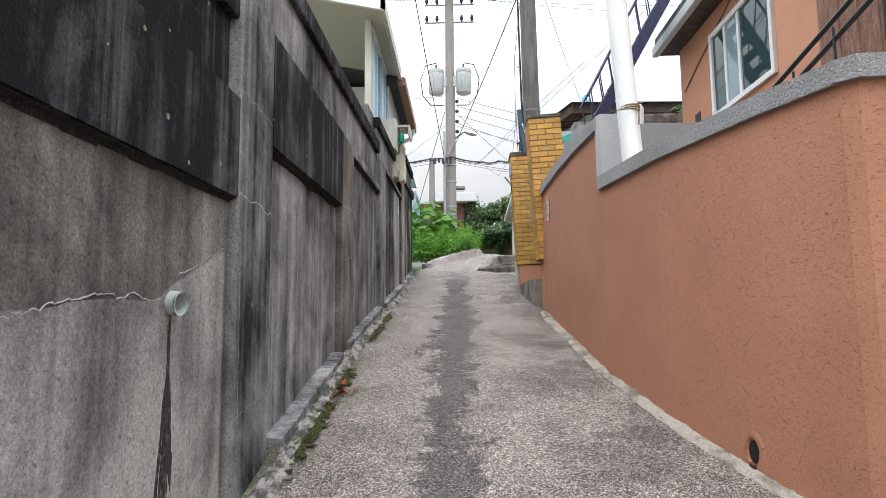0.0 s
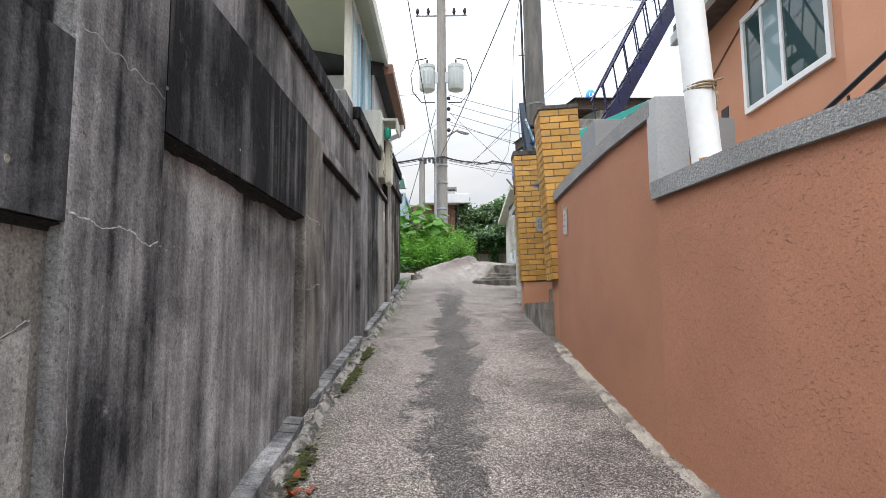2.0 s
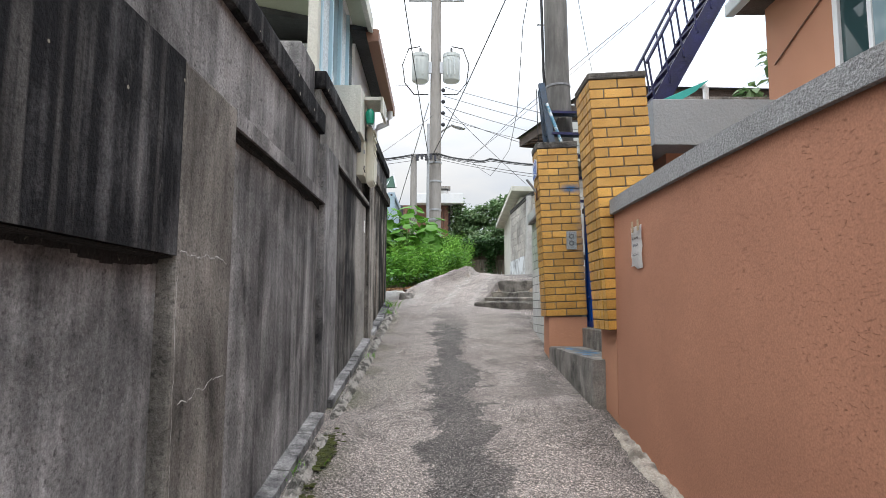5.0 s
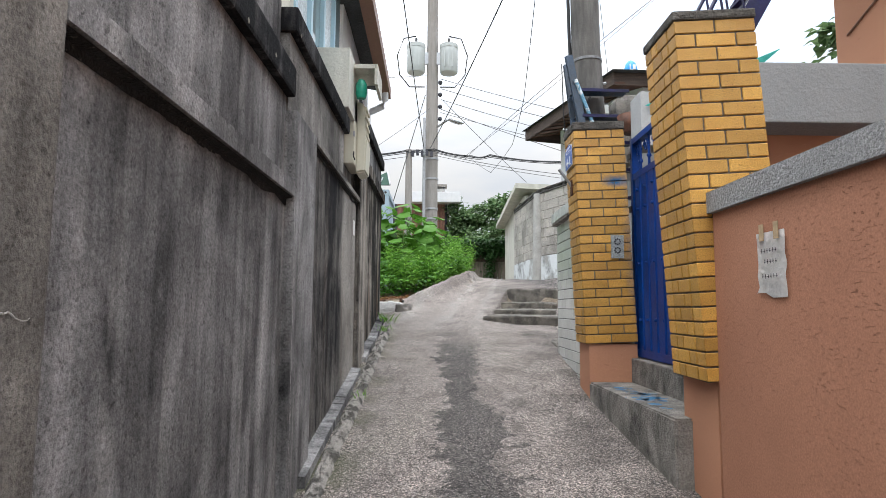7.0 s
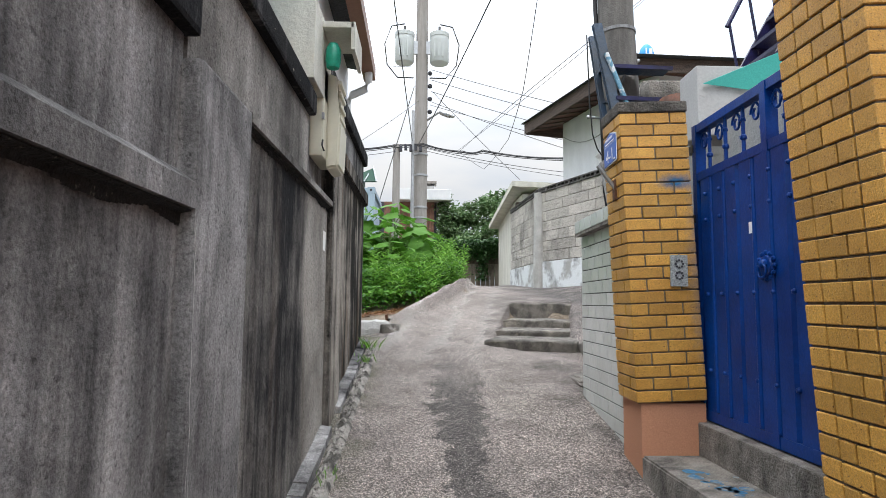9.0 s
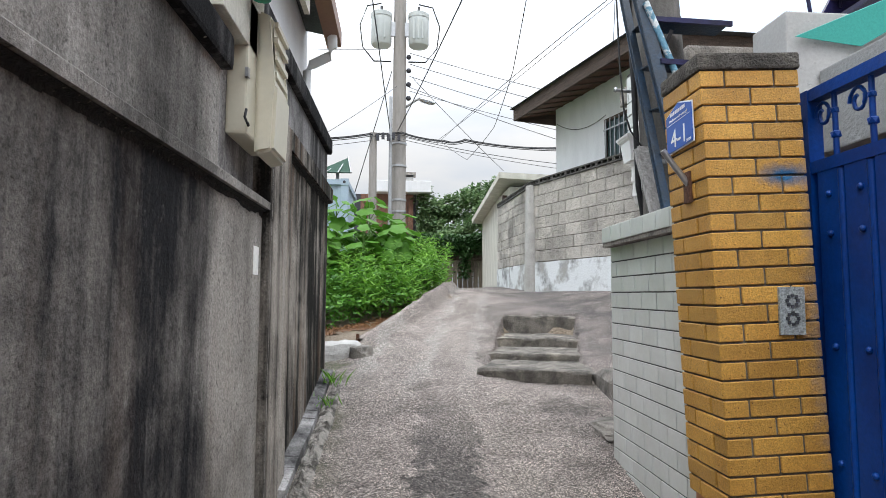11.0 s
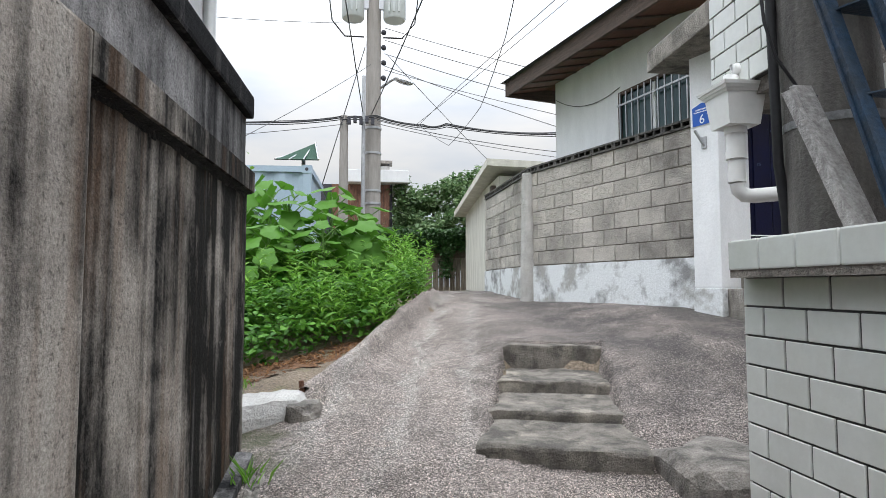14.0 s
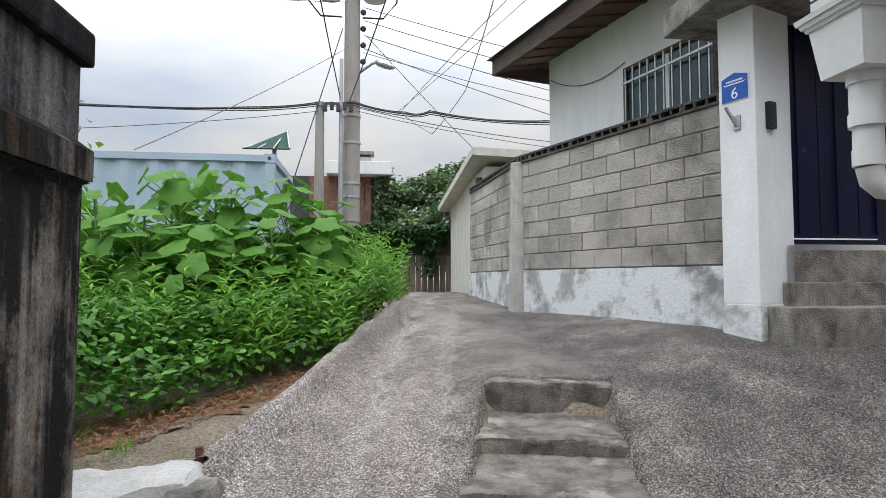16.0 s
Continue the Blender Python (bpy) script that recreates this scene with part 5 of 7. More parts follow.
tube(bm, [(1.30, 11.40, 5.9), (1.31, 11.38, 5.3), (1.33, 11.37, 4.98), (1.37, 11.37, 4.85), (1.44, 11.36, 4.74), (1.50, 11.34, 4.70)], 0.006, 6)
part("loose_cable", bm, M_CABLE, near_pole)

frame_blue = thing("steel_ladder_frame", "weathered blue angle-iron ladder frame leaning by the pole", "ladder")
def bar(p, q, w, mat, parent, name="rail", label=""):
    b2 = bmesh.new()
    p, q = Vector(p), Vector(q)
    d = (q - p).normalized()
    u = d.cross(Vector((0, 1, 0))).normalized() if abs(d.y) < 0.9 else Vector((1, 0, 0))
    v = d.cross(u)
    c = [p + w * (a * u + b * v * 0.6) for a, b in ((-.5, -.5), (.5, -.5), (.5, .5), (-.5, .5))]
    prism(b2, c, q - p)
    return part(name, b2, mat, parent, label)


def stringer(foot, head, w, name="stringer"):
    """An angle-section stair stringer: a wide face and a narrow flange."""
    bar(foot, head, w, M_BLUEW, frame_blue, name)
    a, b = Vector(foot) + Vector((-w * 0.5, 0.015, 0)), Vector(head) + Vector((-w * 0.5, 0.015, 0))
    bar(a, b, 0.014, M_BLUEW, frame_blue, "flange")


FA, FB = Vector((1.425, 10.73, 3.60)), Vector((1.453, 11.43, 5.9))
FC, FD = Vector((1.590, 10.72, 3.60)), Vector((1.335, 11.20, 5.9))
stringer(FA, FB + Vector((-0.10, 0, 0)), 0.045)
stringer(FC, FD, 0.075)
for z in (4.30, 4.60, 4.90, 5.20, 5.50):
    k = (z - 3.6) / 2.3
    p, r = FA.lerp(FB + Vector((-0.10, 0, 0)), k), FC.lerp(FD, k)
    bm = bmesh.new()
    prism(bm, [(p.x, p.y, z), (r.x, r.y - 0.02, z), (1.95, r.y + 0.02, z), (1.95, r.y + 0.20, z)], (0, 0, 0.006))
    part("tread", bm, M_BLUEW, frame_blue, "dark chequered tread plate")
    bar((r.x + 0.02, r.y - 0.03, z - 0.012), (1.95, r.y + 0.0, z - 0.012), 0.032, M_NAVYS, frame_blue, "tread_nosing")
bar((1.500, 10.84, 4.60), (1.66, 10.86, 4.78), 0.022, M_BLACK, frame_blue, "brace")
bar((1.42, 11.1, 5.16), (1.52, 11.05, 5.40), 0.022, M_BLACK, frame_blue, "brace")
bm = bmesh.new()
tube(bm, [(1.72, 10.98, 4.45), (1.66, 11.0, 4.72), (1.49, 11.05, 5.25), (1.38, 11.1, 5.60)], 0.021, 10)
part("handrail", bm, M_BLUEC, frame_blue, "chipped pale blue handrail tube")
plank = thing("wooden_plank", "grey weathered plank leaning on the tiled wall", "plank")
bm = bmesh.new()
prism(bm, [(1.405, 11.06, 4.186), (1.472, 11.06, 4.186), (1.472, 11.085, 4.186), (1.405, 11.085, 4.186)], (0.0, 0.27, 0.55))
part("board", bm, M_WOODG, plank)
bm = bmesh.new()
prism(bm, [(1.383, 11.05, 4.186), (1.402, 11.05, 4.186), (1.402, 11.095, 4.186), (1.383, 11.095, 4.186)], (0.0, 0.27, 0.53))
part("batten", bm, M_WOODG, plank)
pot = thing("plant_pot", "wide dark terracotta pot on the tiled parapet", "pot")

# ---------------------------------------------------------------- concrete steps
stairs = thing("stairs", "four worn concrete steps up to the upper lane", "stairs", "structure")
TOPS = (3.085, 3.165, 3.275, 3.50)
for k, zt in enumerate(TOPS):
    a, b = STEP_L0.lerp(STEP_L1, k / 3), STEP_R0.lerp(STEP_R1, k / 3)
    n = Vector((-(b - a).y, (b - a).x, 0)).normalized()
    bm = bmesh.new()
    num = 26
    deep = 0.64 if k < 3 else 0.45
    rows_t = []
    for i in range(num + 1):
        f = i / num
        p = a.lerp(b, f) + n * (0.025 * wobble(f * 3, k, 0, 1) + 0.012 * wobble(f * 12, k, 2, 1))
        dip = 0.010 * wobble(f * 4, k, 5, 1) + 0.006 * wobble(f * 15, k, 7, 1)
        ends = 0.012 * smooth01((0.06 - min(f, 1 - f)) / 0.06)
        row = []
        for o, z in ((0.02, -0.30), (0.006, -0.12), (0.0, -0.028), (0.005, -0.009), (0.018, -0.001), (0.08, 0.0), (deep * 0.5, -0.004), (deep, 0.012), (deep, -0.30)):
            q = p + n * (o + ends * 0.6 + 0.012 * wobble(p.x * 2, z * 20, k, 2.5))
            row.append(bm.verts.new((q.x, q.y, zt + z + (dip - ends if z > -0.2 else 0) + 0.006 * wobble(q.x, q.y, k, 14))))
        rows_t.append(row)
    for r, q in zip(rows_t, rows_t[1:]):
        for c in range(8):
            bm.faces.new((r[c], q[c], q[c + 1], r[c + 1]))
    bm.faces.new(rows_t[0])
    bm.faces.new(rows_t[-1][::-1])
    part("step", bm, M_STEP, stairs)


def rock(name, label, at, size, seed, mat, sub=3):
    b2 = bmesh.new()
    bmesh.ops.create_icosphere(b2, subdivisions=sub, radius=1.0)
    for v in b2.verts:
        d = 1 + 0.35 * noise.noise(v.co * 1.3 + Vector((seed, 0, 0))) + 0.10 * noise.noise(v.co * 5 + Vector((0, seed, 0)))
        v.co = Vector((max(-0.8, min(0.8, v.co.x * d)) * size[0], max(-0.8, min(0.8, v.co.y * d)) * size[1], max(-0.75, min(0.75, v.co.z * d)) * size[2]))
        v.co += Vector(at)
    return solid(name, b2, mat, label, "rock")


rock("concrete_lump", "rough broken concrete lump beside the steps", (1.86, 12.58, 2.86), (0.38, 0.50, 0.34), 3, M_CONC)
rock("concrete_lump", "flat slab of old concrete at the tiled wall's foot", (1.40, 11.85, 2.79), (0.20, 0.36, 0.06), 8, M_CONC)
slab = bmesh.new()
rows_s = []
for i in range(40):  # a lime-washed slab, broken off at the lane's end
    x = -2.3 + 1.78 * i / 39
    zt = 3.265 + 0.03 * wobble(x, 3, 0, 3) + 0.012 * wobble(x, 3, 5, 14)
    y0, y1 = 13.36 + 0.30 * smooth01((x + 1.1) / 0.6) + 0.02 * wobble(x, 7, 0, 4), 13.86 + 0.14 * smooth01((x + 1.1) / 0.5) + 0.03 * wobble(x, 9, 0, 6)
    drop = 0.06 * smooth01((x + 0.62) / 0.1)
    rows_s.append([slab.verts.new(p) for p in ((x, y0 - 0.03, 2.7), (x, y0 - 0.01 + 0.02 * wobble(x, 1, 1, 9), zt - 0.10), (x, y0 + 0.03, zt - 0.015 - drop), (x, y0 * 0.6 + y1 * 0.4, zt + 0.012 * wobble(x, 4, 2, 12) - drop), (x, y1 - 0.03, zt - drop), (x, y1, zt - 0.12), (x, y1 + 0.02, 2.7))])
for a, b in zip(rows_s, rows_s[1:]):
    for k in range(6):
        slab.faces.new((a[k], a[k + 1], b[k + 1], b[k]))
slab.faces.new(rows_s[-1])
solid("concrete_slab", slab, M_WHITELIME, "white lime-washed broken slab at the garden entrance", "slab")
rock("concrete_lump", "grey broken concrete end of the lime-washed slab", (-0.57, 13.70, 3.07), (0.16, 0.20, 0.21), 5, M_CONC, 4)
bm = bmesh.new()
tube(bm, [(-0.60, 13.98, 3.1), (-0.62, 13.98, 3.33)], 0.03, 6, radii=[0.035, 0.02])
solid("stump", bm, M_RUSTD, "short dark broken stake in the kerb", "stake")

# ---------------------------------------------------------------- house number six: wall, gate, house
block_wall = thing("wall_block", "cinder block garden wall on a peeling whitewashed base", "wall", "structure")
WA, WB, WC = Vector((3.29, 15.37, 0)), Vector((2.20, 18.20, 0)), Vector((2.02, 21.0, 0))


def block_run(p, q, z0, rows, parent, seed):
    d = (q - p)
    length = d.length
    d.normalize()
    turn = math.atan2(d.y, d.x)
    m = Matrix.Translation((p.x, p.y, 0)) @ Matrix.Rotation(turn, 4, 'Z')
    core = bmesh.new()
    box(core, 0, length, -0.165, -0.012, z0 - 1.0, z0 + rows * 0.2)
    o = part("mortar_core", core, M_MORTAR, parent)
    o.matrix_local = m
    made = {}
    for r in range(rows):
        u = -0.2 if r % 2 else 0.0
        while u < length - 0.02:
            a, b = max(u, 0) + 0.005, min(u + 0.4, length) - 0.005
            key = round(b - a, 3)
            if key > 0.03:
                if key not in made:
                    b2 = bmesh.new()
                    box(b2, 0, key, -0.10, 0, 0, 0.19)
                    bmesh.ops.bevel(b2, geom=b2.edges[:], offset=0.004, segments=1, affect='EDGES')
                    made[key] = mesh_of("block", b2, M_BLOCK)
                ob = new("block", made[key])
                ob.parent = parent
                ob.matrix_local = m @ Matrix.Translation((a, 0.002 * math.sin(7 * u + r + seed), z0 + r * 0.2 + 0.005))
            u += 0.4
    # hollow cap blocks lying on their side
    u = 0.0
    while u < length - 0.1:
        b2 = bmesh.new()
        w = min(0.39, length - u)
        for lo, hi in ((0.0, 0.03), (w / 3 - 0.012, w / 3 + 0.012), (2 * w / 3 - 0.012, 2 * w / 3 + 0.012), (w - 0.03, w)):
            box(b2, lo, hi, -0.16, 0.015, 0.022, 0.078)
        box(b2, 0, w, -0.16, 0.02, 0.0, 0.024)
        box(b2, 0, w, -0.16, 0.02, 0.076, 0.10)
        box(b2, 0, w, -0.16, -0.10, 0.02, 0.08)
        o = part("cap_block", b2, M_BLOCKCAP, parent, "dark hollow cap block")
        o.matrix_local = m @ Matrix.Translation((u, 0, z0 + rows * 0.2))
        u += 0.395
    base = bmesh.new()
    rows_v = []
    n_seg = 14
    for i in range(n_seg + 1):
        s = length * i / n_seg
        rows_v.append([base.verts.new((s, yy, zz)) for yy, zz in ((0.02, z0 - 1.0), (0.012 + 0.006 * wobble(s, seed, 0, 3), z0 - 0.01 + 0.012 * wobble(s, seed, 0, 4)), (-0.16, z0 - 0.01), (-0.16, z0 - 1.0))])
    for a, b in zip(rows_v, rows_v[1:]):
        for k in range(4):
            base.faces.new((a[k], a[(k + 1) % 4], b[(k + 1) % 4], b[k]))
    o = part("plaster_base", base, M_WHITEWASH, parent, "peeling whitewashed plaster base")
    o.matrix_local = m


block_run(WA, WB, 4.35, 7, block_wall, 1.0)
block_run(WB, WC, 4.35, 7, block_wall, 2.0)
bm = bmesh.new()
tube(bm, [(2.20, 18.20, 3.5), (2.20, 18.2, 5.76)], 0.11, 8, radii=[0.15, 0.10])
part("corner_post", bm, M_WHITELIME, block_wall, "rounded cement corner")

post6 = thing("gate_post", "white rendered gate post under a concrete canopy", "post", "structure")
POST = pose(3.24, 15.29, 0, 0, 0, -68.9)  # along the block wall, its face flush with it
for name, d0, z0, z1, mat, note in (("shaft", 0.0, 4.02, 6.47, M_WHITE, ""), ("foot", 0.008, 3.6, 4.02, M_WHITEWASH, "stained plaster foot")):
    bx(name, (-0.02 - d0, 0.31 + d0, -d0, 0.47, z0, z1), mat, post6, note, 0.01).matrix_local = POST
canopy6 = thing("canopy_slab", "mould-stained concrete canopy slab over the gate", "canopy", "structure")
bx("slab", (2.97, 6.0, 14.45, 15.75, 6.46, 6.70), M_CONC, canopy6, bevel=0.02)
gate6 = thing("navy_gate", "closed dark navy steel gate with flaking paint", "gate")
for i in range(6):
    x = 3.70 + i * 0.36
    bx("gate_panel", (x, x + 0.35, 15.20, 15.23, 4.55, 6.40), M_NAVY, gate6, bevel=0.004)
    bx("gate_rib", (x + 0.15, x + 0.19, 15.18, 15.21, 4.58, 6.38), M_NAVY, gate6)
bx("bottom_rail", (3.70, 5.85, 15.17, 15.24, 4.52, 4.60), M_NAVY, gate6)
bx("draught_strip", (3.75, 4.55, 15.163, 15.172, 4.555, 4.567), M_SIGNW, gate6, "thin white strip")
bx("latch", (3.69, 3.72, 15.15, 15.20, 5.42, 5.46), M_SIGNW, gate6)
steps6 = thing("entrance_steps", "three grey concrete steps up to the navy gate", "steps", "structure")
for y0, zt in ((14.72, 4.01), (15.02, 4.20), (15.14, 4.47)):
    bx("step", (3.42 if y0 < 15 else 3.62, 6.0, y0, 15.6, 3.4, zt), M_CONC, steps6, bevel=0.012)
bm = bmesh.new()
tube(bm, [(3.70, 15.10, 4.19), (3.70, 15.10, 4.50)], 0.022, 10)
solid("steel_stub", bm, M_STEEL, "short steel pipe stub by the gate post", "pipe")
sign2, words2 = house_plate("blue street number plate on the white gate post", "6", POST @ pose(0.135, -0.006, 5.825), 0.25, 0.24)
bm = bmesh.new()
for i in range(10):
    box(bm, -0.075 + i * 0.0155, -0.064 + i * 0.0155, -0.0048, -0.0042, 0.045, 0.06)
    box(bm, -0.09 + i * 0.018, -0.076 + i * 0.018, -0.0048, -0.0042, 0.022, 0.030)
part("small_print", bm, M_SIGNW, sign2)
holder2 = thing("flag_holder", "small slanting steel flagpole holder on the white post", "holder")
bm = bmesh.new()
tube(bm, [(0, 0, -0.04), (-0.05, -0.07, 0.12)], 0.014, 10)
part("tube", bm, M_STEEL, holder2)
bx("plate", (-0.03, 0.03, -0.004, 0.01, -0.07, 0.05), M_STEEL, holder2)
holder2.matrix_world = POST @ pose(0.15, -0.01, 5.53)
buzzer = thing("intercom", "small black louvred intercom box", "intercom")
bx("case", (-0.045, 0.045, -0.04, 0.0, -0.11, 0.11), M_BLACK, buzzer, bevel=0.004)
for i in range(8):
    bx("slat", (-0.036, 0.036, -0.046, -0.038, -0.09 + i * 0.023, -0.08 + i * 0.023), M_BLACK, buzzer)
buzzer.matrix_world = POST @ pose(0.311, 0.17, 5.56, 0, 0, 90)

house6 = thing("white_house", "white rendered house with a deep dark timber eave", "house")
HU = Vector((0.275, -0.961, 0)).normalized()
HN = Vector((HU.y, -HU.x, 0))  # outwards, to the lane


def hp(s, out, z):
    p = Vector((2.92, 19.1, 0)) + HU * s + HN * out
    return (p.x, p.y, z)


bm = bmesh.new()
prism(bm, [hp(0, 0, 3.6), hp(3.3, 0, 3.6), hp(3.3, -6, 3.6), hp(0, -6, 3.6)], (0, 0, 3.95))
part("wall", bm, M_WHITE, house6)
bm = bmesh.new()
prism(bm, [hp(-0.35, 0.72, 7.34), hp(3.45, 0.72, 7.34), hp(2.75, 0.0, 7.505), hp(-0.35, 0.0, 7.505)], (0, 0, 0.03))
part("soffit", bm, M_SOFFIT, house6, "brown timber soffit")
bm = bmesh.new()
prism(bm, [hp(3.45, 0.72, 7.34), (7.5, 15.80, 7.34), (7.5, 16.6, 7.505), hp(2.75, 0.0, 7.505)], (0, 0, 0.03))
part("soffit", bm, M_SOFFIT, house6, "brown timber soffit")
for k in range(9):
    bm = bmesh.new()
    u = -0.1 + 0.36 * k
    prism(bm, [hp(u, 0.69, 7.325), hp(u + 0.05, 0.69, 7.325), hp(u + 0.05, 0.02, 7.48), hp(u, 0.02, 7.48)], (0, 0, 0.02))
    part("rafter", bm, M_WOODD, house6, "dark rafter under the eave")
bm = bmesh.new()
prism(bm, [hp(-0.35, 0.0, 7.52), hp(3.3, 0.0, 7.52), hp(3.3, -6, 7.52), hp(-0.35, -6, 7.52)], (0, 0, 0.03))
part("soffit", bm, M_SOFFIT, house6, "brown timber soffit")
bm = bmesh.new()
prism(bm, [hp(-0.37, 0.75, 7.31), hp(3.48, 0.75, 7.31), hp(3.48, 0.71, 7.31), hp(-0.37, 0.71, 7.31)], (0, 0, 0.24))
part("fascia", bm, M_WOODD, house6, "weathered dark timber fascia")
bm = bmesh.new()
prism(bm, [hp(3.44, 0.75, 7.31), (7.5, 15.75, 7.31), (7.5, 15.80, 7.31), hp(3.44, 0.71, 7.31)], (0, 0, 0.24))
part("fascia", bm, M_WOODD, house6, "weathered dark timber fascia")
bm = bmesh.new()
prism(bm, [hp(-0.41, 0.75, 7.31), hp(-0.37, 0.75, 7.31), hp(-0.37, -6, 7.31), hp(-0.41, -6, 7.31)], (0, 0, 0.24))
part("fascia", bm, M_WOODD, house6)
bm = bmesh.new()
v = [bm.verts.new(p) for p in (hp(-0.47, 0.82, 7.555), hp(3.57, 0.82, 7.555), (7.6, 15.65, 7.555), (9.0, 17.5, 7.555), hp(-0.5, -6.1, 7.555))]
w = [bm.verts.new(p) for p in (hp(1.8, -2.6, 7.85), hp(3.2, -2.6, 7.85))]
bm.faces.new((v[0], v[1], w[1], w[0]))
bm.faces.new((v[1], v[2], w[1]))
bm.faces.new((v[2], v[3], w[1]))
bm.faces.new((v[3], v[4], w[0], w[1]))
bm.faces.new((v[4], v[0], w[0]))
bm.faces.new(v[::-1])
part("roof", bm, M_ROOF, house6)
win = new("window")
win.parent = house6
win.matrix_local = Matrix.Identity(4)
WS0, WS1, WZ0, WZ1 = 1.74, 3.06, 5.92, 6.76
def hbox(name, s0, s1, o0, o1, z0, z1, mat, parent, label=""):
    b2 = bmesh.new()
    prism(b2, [hp(s0, o0, z0), hp(s1, o0, z0), hp(s1, o1, z0), hp(s0, o1, z0)], (0, 0, z1 - z0))
    return part(name, b2, mat, parent, label)


hbox("pane", WS0, WS1, 0.004, 0.01, WZ0, WZ1, M_GLASS, win)
hbox("frame", WS0 - 0.04, WS1 + 0.04, 0.004, 0.05, WZ1, WZ1 + 0.05, M_WOODD, win)
hbox("frame", WS0 - 0.04, WS1 + 0.04, 0.004, 0.05, WZ0 - 0.05, WZ0, M_WOODD, win)
hbox("frame", WS0 - 0.04, WS0, 0.004, 0.05, WZ0, WZ1, M_WOODD, win)
hbox("frame", WS1, WS1 + 0.04, 0.004, 0.05, WZ0, WZ1, M_WOODD, win)
hbox("mullion", (WS0 + WS1) / 2 - 0.03, (WS0 + WS1) / 2 + 0.03, 0.004, 0.03, WZ0, WZ1, M_ALU, win)
bars = thing("window_bars", "pale steel security bars over the window", "bars")
for i in range(11):
    s = WS0 + 0.03 + i * (WS1 - WS0 - 0.06) / 10
    hbox("bar", s - 0.009, s + 0.009, 0.06, 0.078, WZ0 - 0.05, WZ1 + 0.02, M_STEEL, bars)
for z in (WZ0 + 0.06, WZ1 - 0.17):
    hbox("cross_bar", WS0 - 0.02, WS1 + 0.02, 0.078, 0.09, z, z + 0.025, M_STEEL, bars)
hbox("bracket", WS0 + 0.1, WS0 + 0.13, 0.0, 0.07, WZ0 - 0.02, WZ0 + 0.01, M_STEEL, bars)
jar = thing("roof_ornament", "round bright blue plastic tub on the white house's eave", "tub")
jar.matrix_world = Matrix.Translation((3.60, 15.90, 7.60))
bm = bmesh.new()
tube(bm, [(0, 0, 0.0), (0, 0, 0.05), (0, 0, 0.14), (0, 0, 0.24), (0, 0, 0.30)], 0.14, 18, radii=[0.10, 0.12, 0.125, 0.10, 0.05])
part("tub", bm, M_TANK, jar)
bm = bmesh.new()
box(bm, -0.06, 0.06, -0.131, -0.122, 0.08, 0.10)
box(bm, -0.06, -0.045, -0.131, -0.122, 0.05, 0.2)
box(bm, 0.0, 0.05, -0.131, -0.122, 0.05, 0.19)
part("mark", bm, M_SIGNW, jar, "white painted mark")

# ---------------------------------------------------------------- tiled rooftop block, rain hopper and pipes
tiled_house = thing("tiled_house", "house with a white tiled corner behind the near pole", "house")
bx("body", (2.25, 6.0, 10.75, 12.35, 2.6, 5.05), M_GREYST, tiled_house)
bm = bmesh.new()
box(bm, 1.80, 1.98, 11.95, 12.49, 5.06, 5.66)
part("upper_block", bm, M_GROUT, tiled_house)
bx("slab", (1.83, 2.4, 11.95, 12.47, 4.99, 5.06), M_CONC, tiled_house, "stained concrete edge slab")
for r in range(5):
    z = 5.06 + 0.115 * r
    for i in range(4):
        y = 11.95 + 0.2 * i - (0.1 if r % 2 else 0)
        a, b = max(y, 11.95) + 0.004, min(y + 0.2, 12.49) - 0.004
        if b - a > 0.03:
            tile(a, b, z + 0.004, z + 0.111, x=1.791, parent=tiled_house)
bm = bmesh.new()
for r in range(5):
    z = 5.06 + 0.115 * r
    for i in range(1):
        x = 1.80
        box(bm, x + 0.004, x + 0.176, 11.938, 11.95, z + 0.004, z + 0.111)
part("front_tiles", bm, M_TILE, tiled_house)
hopper = thing("rain_hopper", "white plastic rainwater hopper with a stepped downpipe", "hopper")
HX, HY = 1.775, 12.25
bm = bmesh.new()
def frustum(b2, z0, z1, a0, a1, cx=HX, cy=HY):
    vs = [b2.verts.new((cx + sx * a, cy + sy * a, z)) for z, a in ((z0, a0), (z1, a1)) for sx, sy in ((-1, -1), (1, -1), (1, 1), (-1, 1))]
    for f in ((3, 2, 1, 0), (4, 5, 6, 7), (0, 1, 5, 4), (1, 2, 6, 5), (2, 3, 7, 6), (3, 0, 4, 7)):
        b2.faces.new([vs[i] for i in f])


frustum(bm, 4.845, 5.005, 0.082, 0.102)
part("hopper_box", bm, M_PVC, hopper)
for z0, z1, a0, a1 in ((5.005, 5.018, 0.108, 0.113), (5.018, 5.033, 0.118, 0.123), (5.033, 5.050, 0.128, 0.132)):
    bm = bmesh.new()
    frustum(bm, z0, z1, a0, a1)
    part("rim", bm, M_PVC, hopper)
for z0, z1, r in ((4.81, 4.85, 0.053), (4.72, 4.82, 0.047), (4.68, 4.72, 0.051), (4.61, 4.69, 0.041), (4.56, 4.61, 0.044)):
    bm = bmesh.new()
    tube(bm, [(HX, HY, z0), (HX, HY, z1)], r, 20)
    part("pipe_collar", bm, M_PVC, hopper)
bm = bmesh.new()
tube(bm, [(HX, HY, 4.56), (HX + 0.008, HY, 4.52), (HX + 0.035, HY - 0.007, 4.495), (HX + 0.07, HY - 0.02, 4.49), (2.0, 12.08, 4.49), (2.03, 12.06, 4.49)], 0.037, 16)
